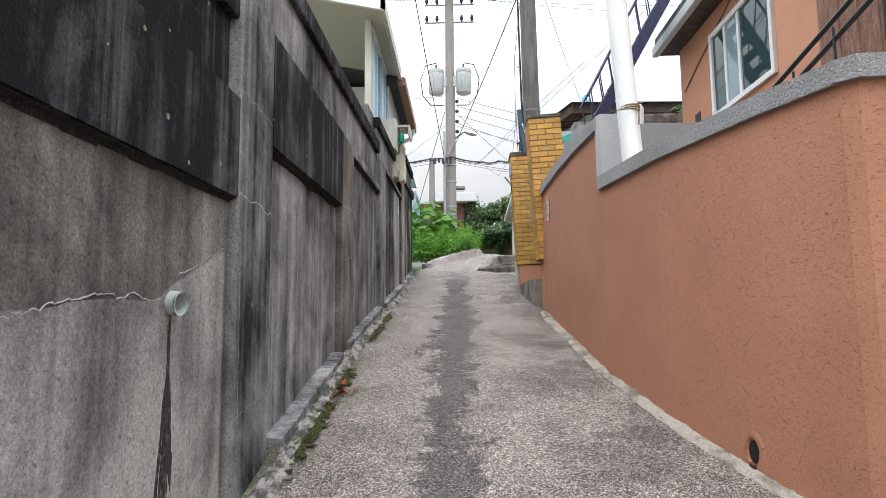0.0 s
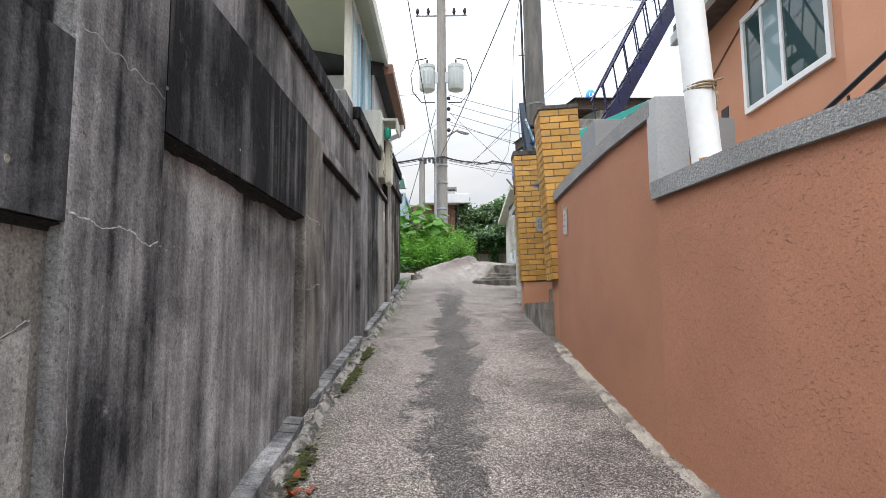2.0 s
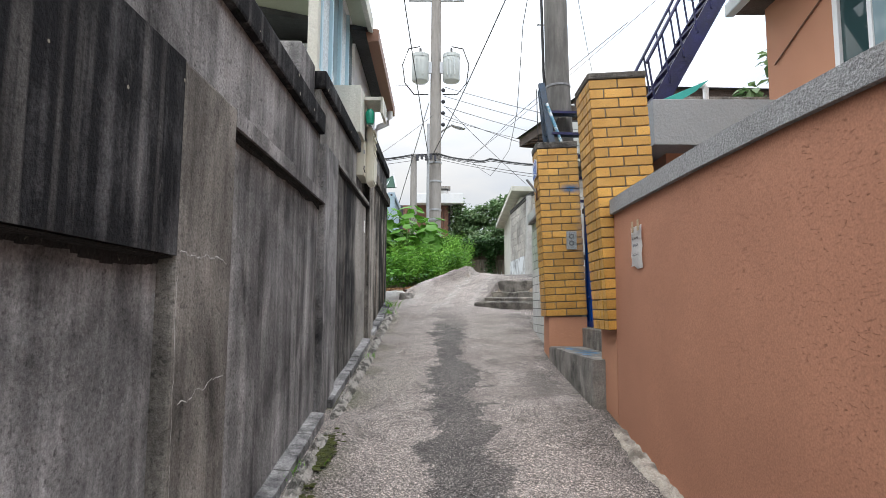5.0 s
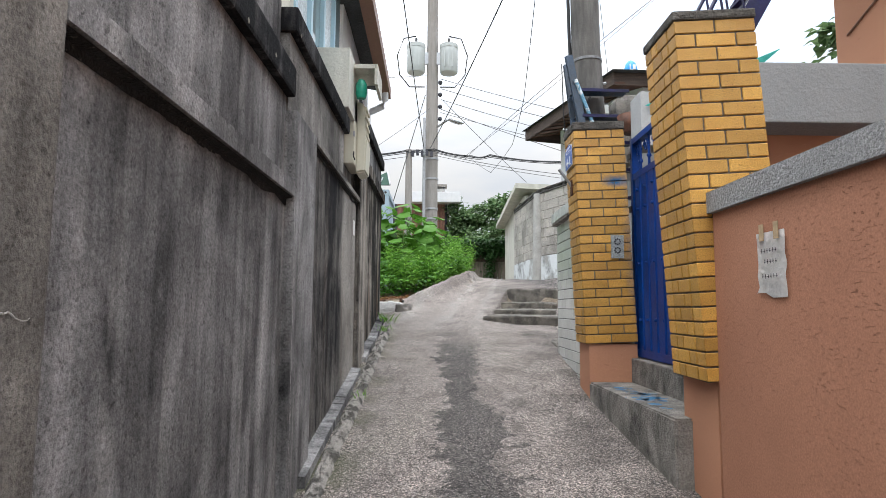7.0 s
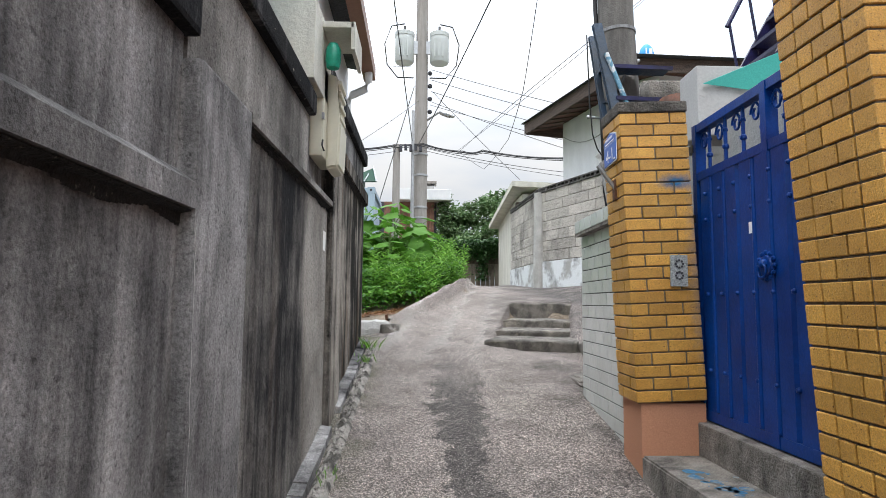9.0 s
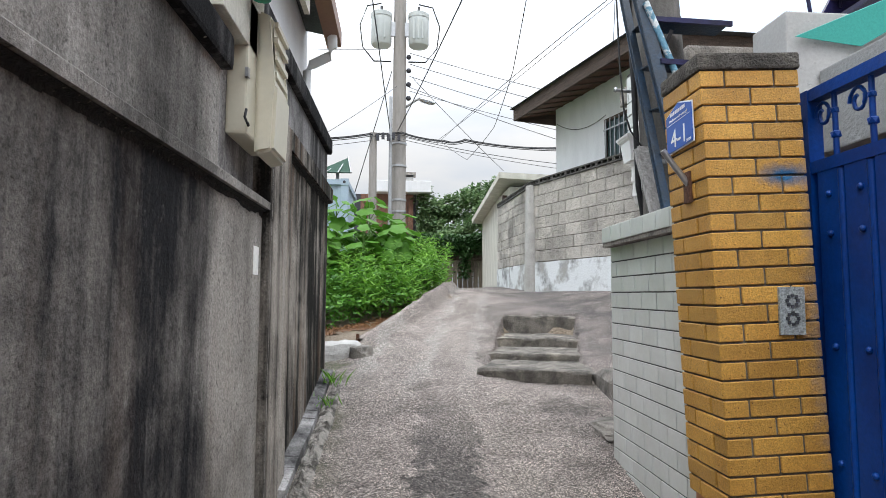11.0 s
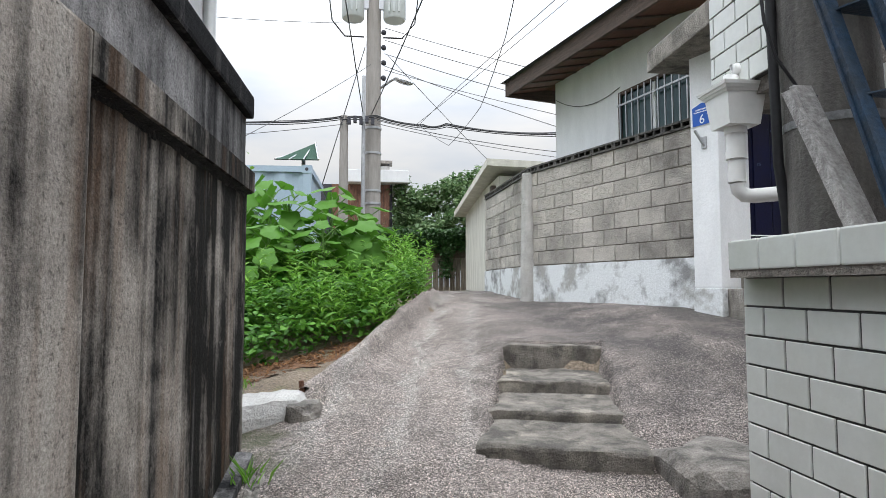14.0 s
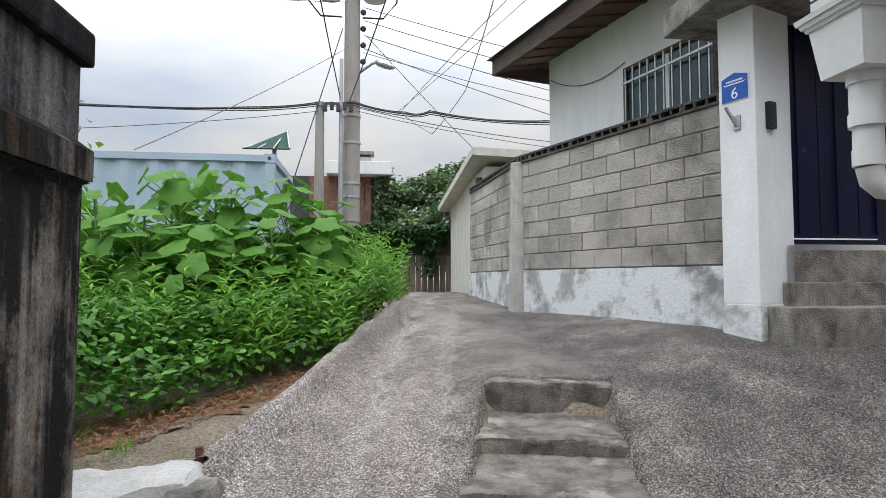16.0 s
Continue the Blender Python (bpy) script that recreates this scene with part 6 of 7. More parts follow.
tube(bm, [(2.02, 12.065, 4.52), (2.02, 12.065, 2.9)], 0.035, 16)
part("downpipe", bm, M_PVC, hopper)
bm = bmesh.new()
tube(bm, [(1.86, 12.25, 5.15), (1.81, 12.25, 5.15), (1.785, 12.25, 5.145), (1.768, 12.26, 5.115), (1.765, 12.255, 5.04)], 0.040, 16)
part("elbow", bm, M_PVC, hopper)

# ---------------------------------------------------------------- terracotta house on the east side
east_house = thing("terracotta_house", "terracotta stuccoed house with a white sliding window", "house")
EX = 4.44
bx("wall", (EX, 9.5, 3.4, 11.45, 0.5, 7.2), M_TERRA2, east_house)
bx("wall_projection", (EX - 0.35, EX + 1.0, 3.2, 7.45, 0.5, 7.3), M_TERRA2, east_house, bevel=0.01)
ewin = new("window")
ewin.parent = east_house
for name, y0, y1, z0, z1, x0, x1, mat in (("frame", 8.10, 10.05, 5.27, 5.35, -0.05, 0.02, M_ALU), ("frame", 8.10, 10.05, 6.62, 6.70, -0.05, 0.02, M_ALU),
                                          ("frame", 8.10, 8.18, 5.35, 6.62, -0.05, 0.02, M_ALU), ("frame", 9.97, 10.05, 5.35, 6.62, -0.05, 0.02, M_ALU),
                                          ("sash", 9.03, 9.10, 5.35, 6.62, -0.035, 0.02, M_ALU), ("sash", 9.50, 9.56, 5.35, 6.62, -0.03, 0.02, M_ALU),
                                          ("pane", 8.18, 9.03, 5.35, 6.62, -0.012, -0.004, M_GLASS), ("pane", 9.10, 9.50, 5.35, 6.62, -0.012, -0.004, M_GLASSB), ("pane", 9.56, 9.97, 5.35, 6.62, -0.012, -0.004, M_GLASS)):
    bx(name, (EX + x0, EX + x1, y0, y1, z0, z1), mat, ewin, bevel=0.004 if name != "pane" else 0.0)
bx("eave", (EX - 0.34, 9.5, 7.6, 11.60, 7.06, 7.12), M_WOODD, east_house, "dark boarded eave")
bx("gutter", (EX - 0.46, EX - 0.34, 7.6, 11.64, 7.04, 7.22), M_TRANS, east_house, "grey box gutter", 0.02)
bx("roof_edge", (EX - 0.40, 9.5, 7.4, 11.62, 7.22, 7.40), M_ROOF, east_house)
bx("vent_niche", (EX - 0.006, EX + 0.02, 10.62, 10.86, 5.30, 5.62), M_BLACK, east_house, "dark square vent opening")
bm = bmesh.new()
tube(bm, [(EX - 0.015, 11.25, 6.2), (EX - 0.015, 10.6, 6.45), (EX - 0.015, 9.2, 6.95)], 0.012, 6)
part("conduit", bm, M_BROWN, east_house)
door = new("panelled_door")
door.parent = east_house
bx("door_leaf", (EX - 0.37, EX - 0.352, 4.2, 6.6, 3.4, 6.4), M_WOODR, door, "reddish brown panelled door")
for i in range(8):
    bx("door_rib", (EX - 0.385, EX - 0.368, 4.3 + 0.28 * i, 4.36 + 0.28 * i, 3.5, 6.3), M_WOODR, door)
rail = thing("handrail", "black iron handrail up the entrance stairs", "railing")
for dz in (0.0, -0.16):
    bm = bmesh.new()
    tube(bm, [(2.95, 6.9, 3.75 + dz), (3.15, 5.6, 4.25 + dz), (3.35, 4.3, 4.75 + dz), (3.5, 3.2, 5.1 + dz)], 0.022, 8)
    part("rail", bm, M_BLACK, rail)
for i in range(9):
    k = i / 8
    x, y, z = 2.95 + 0.55 * k, 6.9 - 3.7 * k, 3.72 + 1.35 * k
    bm = bmesh.new()
    tube(bm, [(x, y, z), (x, y, 2.0)], 0.011, 6)
    part("baluster", bm, M_BLACK, rail)
bx("landing", (2.6, 4.4, 2.9, 7.3, 0.5, 3.0), M_GREYST, east_house, "grey concrete entrance landing")

grey_beam = thing("entrance_canopy", "light grey stuccoed canopy beam behind the gate", "canopy", "structure")
bx("beam", (1.98, 3.73, 9.0, 10.4, 4.47, 4.90), M_GREYB, grey_beam, bevel=0.01)
bx("lintel", (2.2, EX, 9.3, 10.3, 4.2, 4.47), M_TERRA2, grey_beam)
bx("back_wall", (2.35, EX, 10.3, 10.5, 1.8, 4.5), M_TERRA2, grey_beam)
bx("parapet_block", (1.82, 2.9, 10.41, 10.7, 4.70, 5.22), M_GREYST, grey_beam, "grey stuccoed parapet block", 0.01)
awning = thing("awning_cloth", "teal cloth stretched over the canopy corner", "cloth")
bm = bmesh.new()
prism(bm, [(1.85, 10.38, 5.07), (3.10, 10.30, 5.60), (2.95, 10.32, 5.47), (2.20, 10.38, 5.03)], (0.0, 0.01, 0.004))
part("cloth", bm, M_TEAL, awning)
vent_pipe = thing("vent_pipe", "thin white vent pipe with an elbow", "pipe")
bm = bmesh.new()
tube(bm, [(3.86, 12.05, 5.68), (3.86, 12.05, 6.18), (3.84, 12.05, 6.22), (3.76, 12.05, 6.22)], 0.04, 10)
part("pipe", bm, M_PVC, vent_pipe)

# thick white flue pipe standing on the coping
flue = thing("flue_pipe", "thick white plastic pipe tied with rope, standing on the coping", "pipe")
bm = bmesh.new()
tube(bm, [(1.575, 4.89, 3.24), (1.415, 4.89, 5.9)], 0.078, 20)
part("pipe", bm, M_PVC, flue)
bm = bmesh.new()
tube(bm, [(1.575, 4.89, 3.262), (1.573, 4.89, 3.315)], 0.080, 20)
part("rust_stain", bm, M_RUST, flue, "rusty band at the foot")
bm = bmesh.new()
c0 = Vector((1.554, 4.89, 3.70))
for k, dz in enumerate((0.0, 0.012, 0.02)):
    tube(bm, [c0 + Vector((0.08 * math.cos(a), 0.08 * math.sin(a), dz + 0.01 * math.sin(a + k))) for a in [2 * math.pi * i / 18 for i in range(19)]], 0.006, 5)
tube(bm, [c0 + Vector((0.03, -0.085, 0)), c0 + Vector((0.05, -0.09, -0.05)), c0 + Vector((0.045, -0.09, -0.14))], 0.006, 5)
tube(bm, [c0 + Vector((0.03, -0.085, 0.02)), c0 + Vector((0.08, -0.10, 0.03))], 0.005, 5)
part("rope", bm, M_ROPE, flue, "frayed rope tie")

# navy steel stair to the roof
stair = thing("steel_stair", "navy blue steel outside stair with thin railings", "stair")
S0, S1 = Vector((2.58, 10.9, 5.36)), Vector((3.99, 10.9, 7.83))
for y in (10.55, 11.2):
    b2 = bmesh.new()
    a, b = S0.copy(), S1.copy()
    a.y = b.y = y
    prism(b2, [a + Vector((-0.07, 0, 0.05)), a + Vector((0.09, 0, -0.05)), b + Vector((0.09, 0, -0.05)), b + Vector((-0.07, 0, 0.05))], (0, 0.03, 0))
    part("stringer", b2, M_NAVYS, stair)
    b2 = bmesh.new()
    tube(b2, [a + Vector((-0.10, 0, 0.55)), b + Vector((-0.10, 0, 0.75))], 0.02, 8)
    part("handrail", b2, M_NAVYS, stair)
    for i in range(9):
        p = a.lerp(b, i / 8)
        b2 = bmesh.new()
        tube(b2, [p, p + Vector((-0.08, 0, 0.60 + 0.02 * i))], 0.012, 6)
        part("baluster", b2, M_NAVYS, stair)
for i in range(10):
    p = S0.lerp(S1, (i + 0.5) / 10)
    bx("tread", (p.x - 0.10, p.x + 0.10, 10.56, 11.2, p.z - 0.015, p.z + 0.015), M_NAVYS, stair)
roof_behind = thing("old_parapet", "weathered dark concrete parapet behind the stair", "parapet")
bx("concrete_edge", (2.05, 6.5, 11.9, 12.2, 4.9, 5.70), M_CONC, roof_behind, bevel=0.02)
bx("concrete_edge", (3.42, 6.5, 12.21, 12.5, 4.9, 6.12), M_CONC, roof_behind, bevel=0.02)
bm = bmesh.new()
tube(bm, [(1.93, 10.95, 4.98), (1.93, 10.95, 5.04), (1.93, 10.95, 5.16), (1.93, 10.95, 5.14)], 0.15, 20, radii=[0.10, 0.13, 0.16, 0.13])
part("bowl", bm, M_POT, pot)
pot.location = (0, 0, 0)

# ---------------------------------------------------------------- house above the retaining wall on the west side
west_house = thing("west_house", "pale house with a glazed porch above the retaining wall", "house")
WX = -1.06
bx("slab", (-6.0, WX + 0.02, 8.75, 13.2, 4.9, 5.10), M_CREAM, west_house)
bx("porch_back_wall", (-6.0, -1.3, 11.3, 11.5, 5.1, 7.0), M_GREENISH, west_house)
bx("dado_rail", (-6.0, -1.3, 11.27, 11.31, 5.50, 5.53), M_ALU, west_house)
bx("corner_post", (WX - 0.09, WX, 8.80, 8.90, 5.05, 6.85), M_CREAM, west_house)
bm = bmesh.new()
prism(bm, [(-6.0, 8.45, 7.55), (-0.86, 8.45, 6.48), (-0.86, 8.45, 6.58), (-6.0, 8.45, 7.66)], (0, 4.55, -0.25))
part("porch_roof", bm, M_GREENISH, west_house, "green-painted sloping porch roof")
bm = bmesh.new()
prism(bm, [(-6.0, 8.40, 7.52), (-0.80, 8.40, 6.44), (-0.80, 8.40, 6.60), (-6.0, 8.40, 7.68)], (0, 0.05, 0))
part("fascia", bm, M_ALU, west_house, "white roof fascia")
bm = bmesh.new()
prism(bm, [(-0.86, 8.40, 6.46), (-0.80, 8.40, 6.44), (-0.80, 8.40, 6.62), (-0.86, 8.40, 6.62)], (0, 2.2, -0.15))
part("fascia", bm, M_CREAM, west_house)
bx("side_wall", (-6.0, WX, 10.9, 13.05, 5.1, 6.3), M_WHITE, west_house)
for i in range(4):
    y = 8.92 + 0.48 * i
    bx("window_frame", (WX - 0.06, WX + 0.01, y, y + 0.06, 5.1, 6.45), M_BLUEF, west_house, "pale blue window frame")
    bx("window_pane", (WX - 0.035, WX - 0.025, y + 0.06, y + 0.48, 5.16, 6.42), M_GLASSB if i % 2 else M_CURTAIN, west_house)
bx("window_frame", (WX - 0.06, WX + 0.012, 8.9, 10.9, 5.10, 5.17), M_BLUEF, west_house, "pale blue window frame")
bx("window_frame", (WX - 0.06, WX + 0.012, 8.9, 10.9, 6.40, 6.47), M_ALU, west_house)
bm = bmesh.new()
prism(bm, [(-0.86, 10.6, 6.18), (-0.73, 10.6, 6.20), (-0.73, 10.6, 6.34), (-0.90, 10.6, 6.36)], (0, 2.35, -0.16))
part("gutter", bm, M_BROWN, west_house, "brown eave gutter")
bm = bmesh.new()
prism(bm, [(-6.0, 10.6, 7.3), (-0.84, 10.6, 6.30), (-0.84, 10.6, 6.36), (-6.0, 10.6, 7.4)], (0, 2.35, -0.16))
part("side_roof", bm, M_ROOF, west_house)
bm = bmesh.new()
tube(bm, [(-0.79, 12.75, 6.06), (-0.79, 12.77, 5.96), (-0.83, 12.80, 5.88), (-0.98, 12.86, 5.83), (-1.04, 12.9, 5.77), (-1.04, 12.9, 5.0)], 0.045, 10)
part("downpipe", bm, M_ALU, west_house)

ac_box = thing("window_cabinet", "cream metal cabinet with a small projecting hood", "cabinet")
bx("cabinet", (-1.15, -0.80, 9.72, 10.32, 4.80, 5.30), M_CREAM, ac_box, bevel=0.006)
bx("hood", (-0.95, -0.60, 9.95, 10.35, 5.22, 5.26), M_CREAM, ac_box, bevel=0.005)
bx("hood_lip", (-0.62, -0.595, 9.95, 10.35, 5.08, 5.26), M_CREAM, ac_box)
bottle = thing("green_bottle", "green plastic bottle base tucked under the hood", "bottle")
bm = bmesh.new()
tube(bm, [(-0.74, 10.02, 4.98), (-0.74, 10.02, 5.02), (-0.74, 10.02, 5.10), (-0.74, 10.02, 5.14)], 0.05, 12, radii=[0.04, 0.05, 0.05, 0.03])
part("bottle", bm, M_GREENP, bottle)
meter = thing("meter_box", "beige plastic electric meter box on the retaining wall", "meter box")
bx("back_case", (-0.89, -0.80, 10.07, 10.50, 4.42, 5.02), M_BEIGE, meter, bevel=0.012)
bm = bmesh.new()
prism(bm, [(-0.80, 10.19, 4.36), (-0.715, 10.19, 4.38), (-0.705, 10.19, 4.68), (-0.73, 10.19, 4.70), (-0.73, 10.19, 4.99), (-0.80, 10.19, 5.02)], (0, 0.30, 0))
bmesh.ops.bevel(bm, geom=bm.edges[:], offset=0.014, segments=2, affect='EDGES')
part("cover", bm, M_BEIGE, meter)
for z in (4.72, 4.80, 4.88, 4.95):
    bx("louvre", (-0.734, -0.712, 10.22, 10.46, z, z + 0.025), M_BEIGE, meter)
bx("catch", (-0.81, -0.795, 10.055, 10.085, 4.66, 4.70), M_STEEL, meter)
bm = bmesh.new()
tube(bm, [(-0.80, 10.06, 4.52), (-0.80, 10.04, 4.48), (-0.79, 10.06, 4.45), (-0.80, 10.09, 4.47)], 0.006, 6)
part("wire_tail", bm, M_CABLE, meter)
label_t = thing("paper_label", "small white paper label stuck on the wall", "label")
bx("sheet", (-0.8395, -0.8375, 10.40, 10.495, 3.84, 3.975), M_PAPER, label_t)

# ---------------------------------------------------------------- distance: poles, wires, houses
def far_pole(name, label, x, y, z0, z1, r, mat):
    p = thing(name, label, "pole", group="utility poles")
    b2 = bmesh.new()
    tube(b2, [(x, y, z0), (x, y, (z0 + z1) / 2), (x, y, z1)], r, 16, radii=[r, r * 0.9, r * 0.75])
    part("shaft", b2, mat, p)
    return p


PX, PY = -0.33, 28.0
big_pole = far_pole("utility_pole", "tall pale concrete utility pole carrying two transformers", PX, PY, 3.6, 19.0, 0.26, M_POLEF)
for z in (5.9, 6.6, 7.0, 8.2, 9.0):
    bm = bmesh.new()
    tube(bm, [(PX, PY, z), (PX, PY, z + 0.07)], 0.27, 16)
    part("band", bm, M_STEEL, big_pole)
for s in (-1, 1):
    tr = thing("transformer", "grey cylindrical pole transformer with black bushings", "transformer", group="pole transformers")
    bm = bmesh.new()
    tube(bm, [(PX + s * 0.66, PY - 0.1, 12.55), (PX + s * 0.66, PY - 0.1, 12.6), (PX + s * 0.66, PY - 0.1, 13.6), (PX + s * 0.66, PY - 0.1, 13.68)], 0.36, 20, radii=[0.33, 0.36, 0.36, 0.34])
    part("tank", bm, M_TRANS, tr)
    bm = bmesh.new()
    tube(bm, [(PX + s * 0.66, PY - 0.1, 13.68), (PX + s * 0.66, PY - 0.1, 13.8), (PX + s * 0.66, PY - 0.1, 13.82), (PX + s * 0.66, PY - 0.1, 14.0)], 0.08, 10, radii=[0.09, 0.09, 0.05, 0.05])
    part("bushing", bm, M_BLACK, tr)
    bm = bmesh.new()
    tube(bm, [(PX + s * 0.66, PY - 0.1, 13.70), (PX + s * 0.66, PY - 0.1, 13.55)], 0.375, 20)
    part("lid", bm, M_TRANS, tr)
    bx("bracket", (min(PX, PX + s * 0.35), max(PX, PX + s * 0.35), PY - 0.15, PY - 0.05, 12.9, 13.4), M_STEEL, tr)
    for k in range(3):
        bx("fin", (PX + s * 0.66 - 0.2 + 0.15 * k, PX + s * 0.66 - 0.15 + 0.15 * k, PY - 0.48, PY - 0.42, 12.7, 13.4), M_TRANS, tr)
for z in (17.1, 16.2):
    bm = bmesh.new()
    tube(bm, [(PX - 1.2, PY, z), (PX + 1.2, PY, z)], 0.05, 8)
    part("cross_arm", bm, M_STEEL, big_pole)
    for k in (-1.1, -0.6, 0.6, 1.1):
        bm = bmesh.new()
        tube(bm, [(PX + k, PY, z), (PX + k, PY - 0.1, z + 0.12), (PX + k, PY - 0.1, z + 0.3)], 0.07, 10, radii=[0.03, 0.09, 0.05])
        part("insulator", bm, M_INK, big_pole)
for z in (12.2, 11.7, 11.2, 10.7):
    bm = bmesh.new()
    bmesh.ops.create_icosphere(bm, subdivisions=2, radius=0.09, matrix=Matrix.Translation((PX + 0.32, PY, z)))
    part("insulator", bm, M_INK, big_pole)
lamp = thing("street_lamp", "grey street lamp head on a short arm", "lamp")
bm = bmesh.new()
tube(bm, [(PX + 0.2, PY, 10.35), (PX + 0.6, PY - 0.3, 10.55), (PX + 0.75, PY - 0.4, 10.55)], 0.04, 8)
part("arm", bm, M_STEEL, lamp)
bm = bmesh.new()
bmesh.ops.create_icosphere(bm, subdivisions=2, radius=1, matrix=pose(PX + 0.95, PY - 0.5, 10.45, 0, 20, -20) @ Matrix.Diagonal((0.34, 0.16, 0.11, 1)))
part("head", bm, M_STEEL, lamp)
small_pole = far_pole("utility_pole", "slender pale concrete pole with a cable junction", -1.21, 27.5, 3.6, 9.28, 0.16, M_POLEF)
thin_pole = far_pole("steel_tube_pole", "thin grey steel tube beside the utility pole", -0.62, 27.6, 3.6, 10.6, 0.07, M_STEEL)
bm = bmesh.new()
for k in range(5):
    box(bm, -1.1 + 0.18 * k, -1.0 + 0.18 * k, 27.3, 27.45, 9.0 + 0.05 * (k % 2), 9.2 + 0.05 * (k % 2))
part("junction", bm, M_INK, small_pole, "dark cable junction boxes")


def cable(label, a, b, sag, r, mat=M_CABLE, n_pt=18):
    b2 = bmesh.new()
    a, b = Vector(a), Vector(b)
    r = r * 0.7
    tube(b2, [a.lerp(b, i / n_pt) - Vector((0, 0, sag * 4 * (i / n_pt) * (1 - i / n_pt))) for i in range(n_pt + 1)], r, 5)
    return solid("overhead_cable", b2, mat, label, "cable", group="overhead cables")


BUNDLE = ((-14, 22.5, 8.3), (-2.9, 26.5, 8.75), (-1.24, 27.4, 9.21), (-0.24, 27.7, 9.35), (1.23, 27.2, 8.95), (1.88, 26.8, 8.90), (4.74, 25.0, 8.22), (10.5, 22.0, 7.7))
for k, (a, b) in enumerate(zip(BUNDLE, BUNDLE[1:])):
    for off, r in (((0, 0, 0), 0.035), ((0, 0.05, 0.06), 0.022), ((0, -0.03, -0.07), 0.02)):
        cable("thick black bundled overhead cable", Vector(a) + Vector(off), Vector(b) + Vector(off), (0.3, 0.03, 0.02, 0.05, 0.06, 0.08, 0.2)[k] * (1 + 6 * off[1]), r)
cable("thin grey overhead wire", (-0.2, 27.6, 9.2), (9.5, 24.0, 7.4), 0.35, 0.018, M_WIRE)
cable("thin grey overhead wire", (-0.2, 27.6, 9.1), (9.5, 24.0, 7.0), 0.25, 0.014, M_WIRE)
cable("thin grey overhead wire", (-14, 23, 7.0), (-1.2, 27.4, 9.0), 0.3, 0.015, M_WIRE)
for k, (z, ze) in enumerate(((12.35, 7.5), (11.95, 7.1), (11.5, 6.6), (11.1, 5.6))):
    cable("thin grey service wire", (PX + 0.35, PY, z), (11.8, 22, ze), 0.25, 0.017, M_WIRE)
for k, x in enumerate((-1.1, -0.6, 0.6, 1.1)):
    cable("thin grey high-voltage line", (PX + x, PY - 0.1, 17.35), (-16, 20 + 1.5 * k, 17.6 - 0.3 * k), 0.4, 0.016, M_WIRE)
    cable("thin grey high-voltage line", (PX + x, PY - 0.1, 17.35), (24, 24 + 2 * k, 17.0), 0.5, 0.016, M_WIRE)
cable("black service cable to the west house", (PX - 0.3, PY, 9.4), (-1.1, 13.2, 11.3), 0.1, 0.022)
cable("black guy cable across the lane", (-0.38, 27.8, 9.45), (1.75, 11.5, 9.2), 0.12, 0.02)
cable("black cable down the pole", (-0.6, 27.8, 11.6), (-2.15, 25.4, 5.0), 0.0, 0.022)
DROOP = ((1.57, 11.62, 9.4), (1.62, 15.0, 8.6), (1.93, 18.5, 8.05), (2.11, 22.0, 7.97), (1.75, 25.0, 7.83), (1.04, 27.0, 8.95))
for a, b in zip(DROOP, DROOP[1:]):
    cable("thin grey drooping wire", a, b, 0.04, 0.012, M_WIRE, 8)
cable("thin grey service wire", (2.9, 12.5, 7.4), (0.98, 27.3, 8.9), -0.1, 0.010, M_WIRE)
cable("thin grey service wire", (5.9, 10.0, 9.6), (0.97, 27.3, 9.0), 0.15, 0.010, M_WIRE)
cable("thin grey service wire", (0.1, 27.8, 11.4), (3.9, 31.0, 8.8), 0.05, 0.016, M_WIRE)
cable("thin grey service wire", (0.0, 27.8, 10.9), (9.0, 21.0, 6.6), 0.15, 0.014, M_WIRE)
cable("thin grey service wire", (1.57, 11.62, 9.6), (6.5, 26, 8.6), 0.3, 0.010, M_WIRE)
cable("thin grey service wire", (-9, 24, 11.0), (PX, PY, 12.5), 0.2, 0.014, M_WIRE)
cable("thin grey service wire", (-3.5, 20.5, 6.3), (PX, PY, 11.2), 0.1, 0.012, M_WIRE)
cable("thin grey service wire", (1.57, 11.62, 12.2), (12, 18, 9.5), 0.3, 0.010, M_WIRE)
cable("thin black wire along the white wall", hp(0.05, 0.02, 7.2), hp(1.7, 0.02, 6.9), 0.18, 0.008, M_CABLE)
# hanging loops of wire by the transformers
loops = thing("wire_loops", "loose loops of black wire round the transformers", "cable")
for s in (-1, 1):
    bm = bmesh.new()
    tube(bm, [(PX + s * 0.66, PY - 0.3, 14.0), (PX + s * 1.15, PY - 0.3, 13.9), (PX + s * 1.4, PY - 0.3, 13.2), (PX + s * 1.3, PY - 0.3, 12.4), (PX + s * 0.9, PY - 0.3, 11.9), (PX + s * 0.3, PY - 0.3, 11.9)], 0.025, 6)
    part("loop", bm, M_CABLE, loops)

wood_house = thing("boarded_house", "reddish boarded house with a flat white roof slab and chimney", "house")
bx("roof_slab", (-1.0, 1.25, 31.0, 35.0, 8.15, 8.62), M_WHITE, wood_house, bevel=0.03)
bx("wall", (-2.5, 0.65, 31.6, 35.0, 3.5, 8.15), M_INK, wood_house)
for i in range(9):
    bx("board", (-1.6 + 0.24 * i, -1.37 + 0.24 * i, 31.52, 31.60, 5.0, 8.14), M_WOODR, wood_house)
wood_house.location = (-0.30, 0, -0.28)
chim = new("chimney")
chim.parent = wood_house
bx("stack", (0.05, 0.55, 32.0, 32.5, 8.62, 8.95), M_WHITELIME, chim)
bx("lid", (-0.05, 0.65, 31.9, 32.6, 9.05, 9.15), M_CONC, chim)
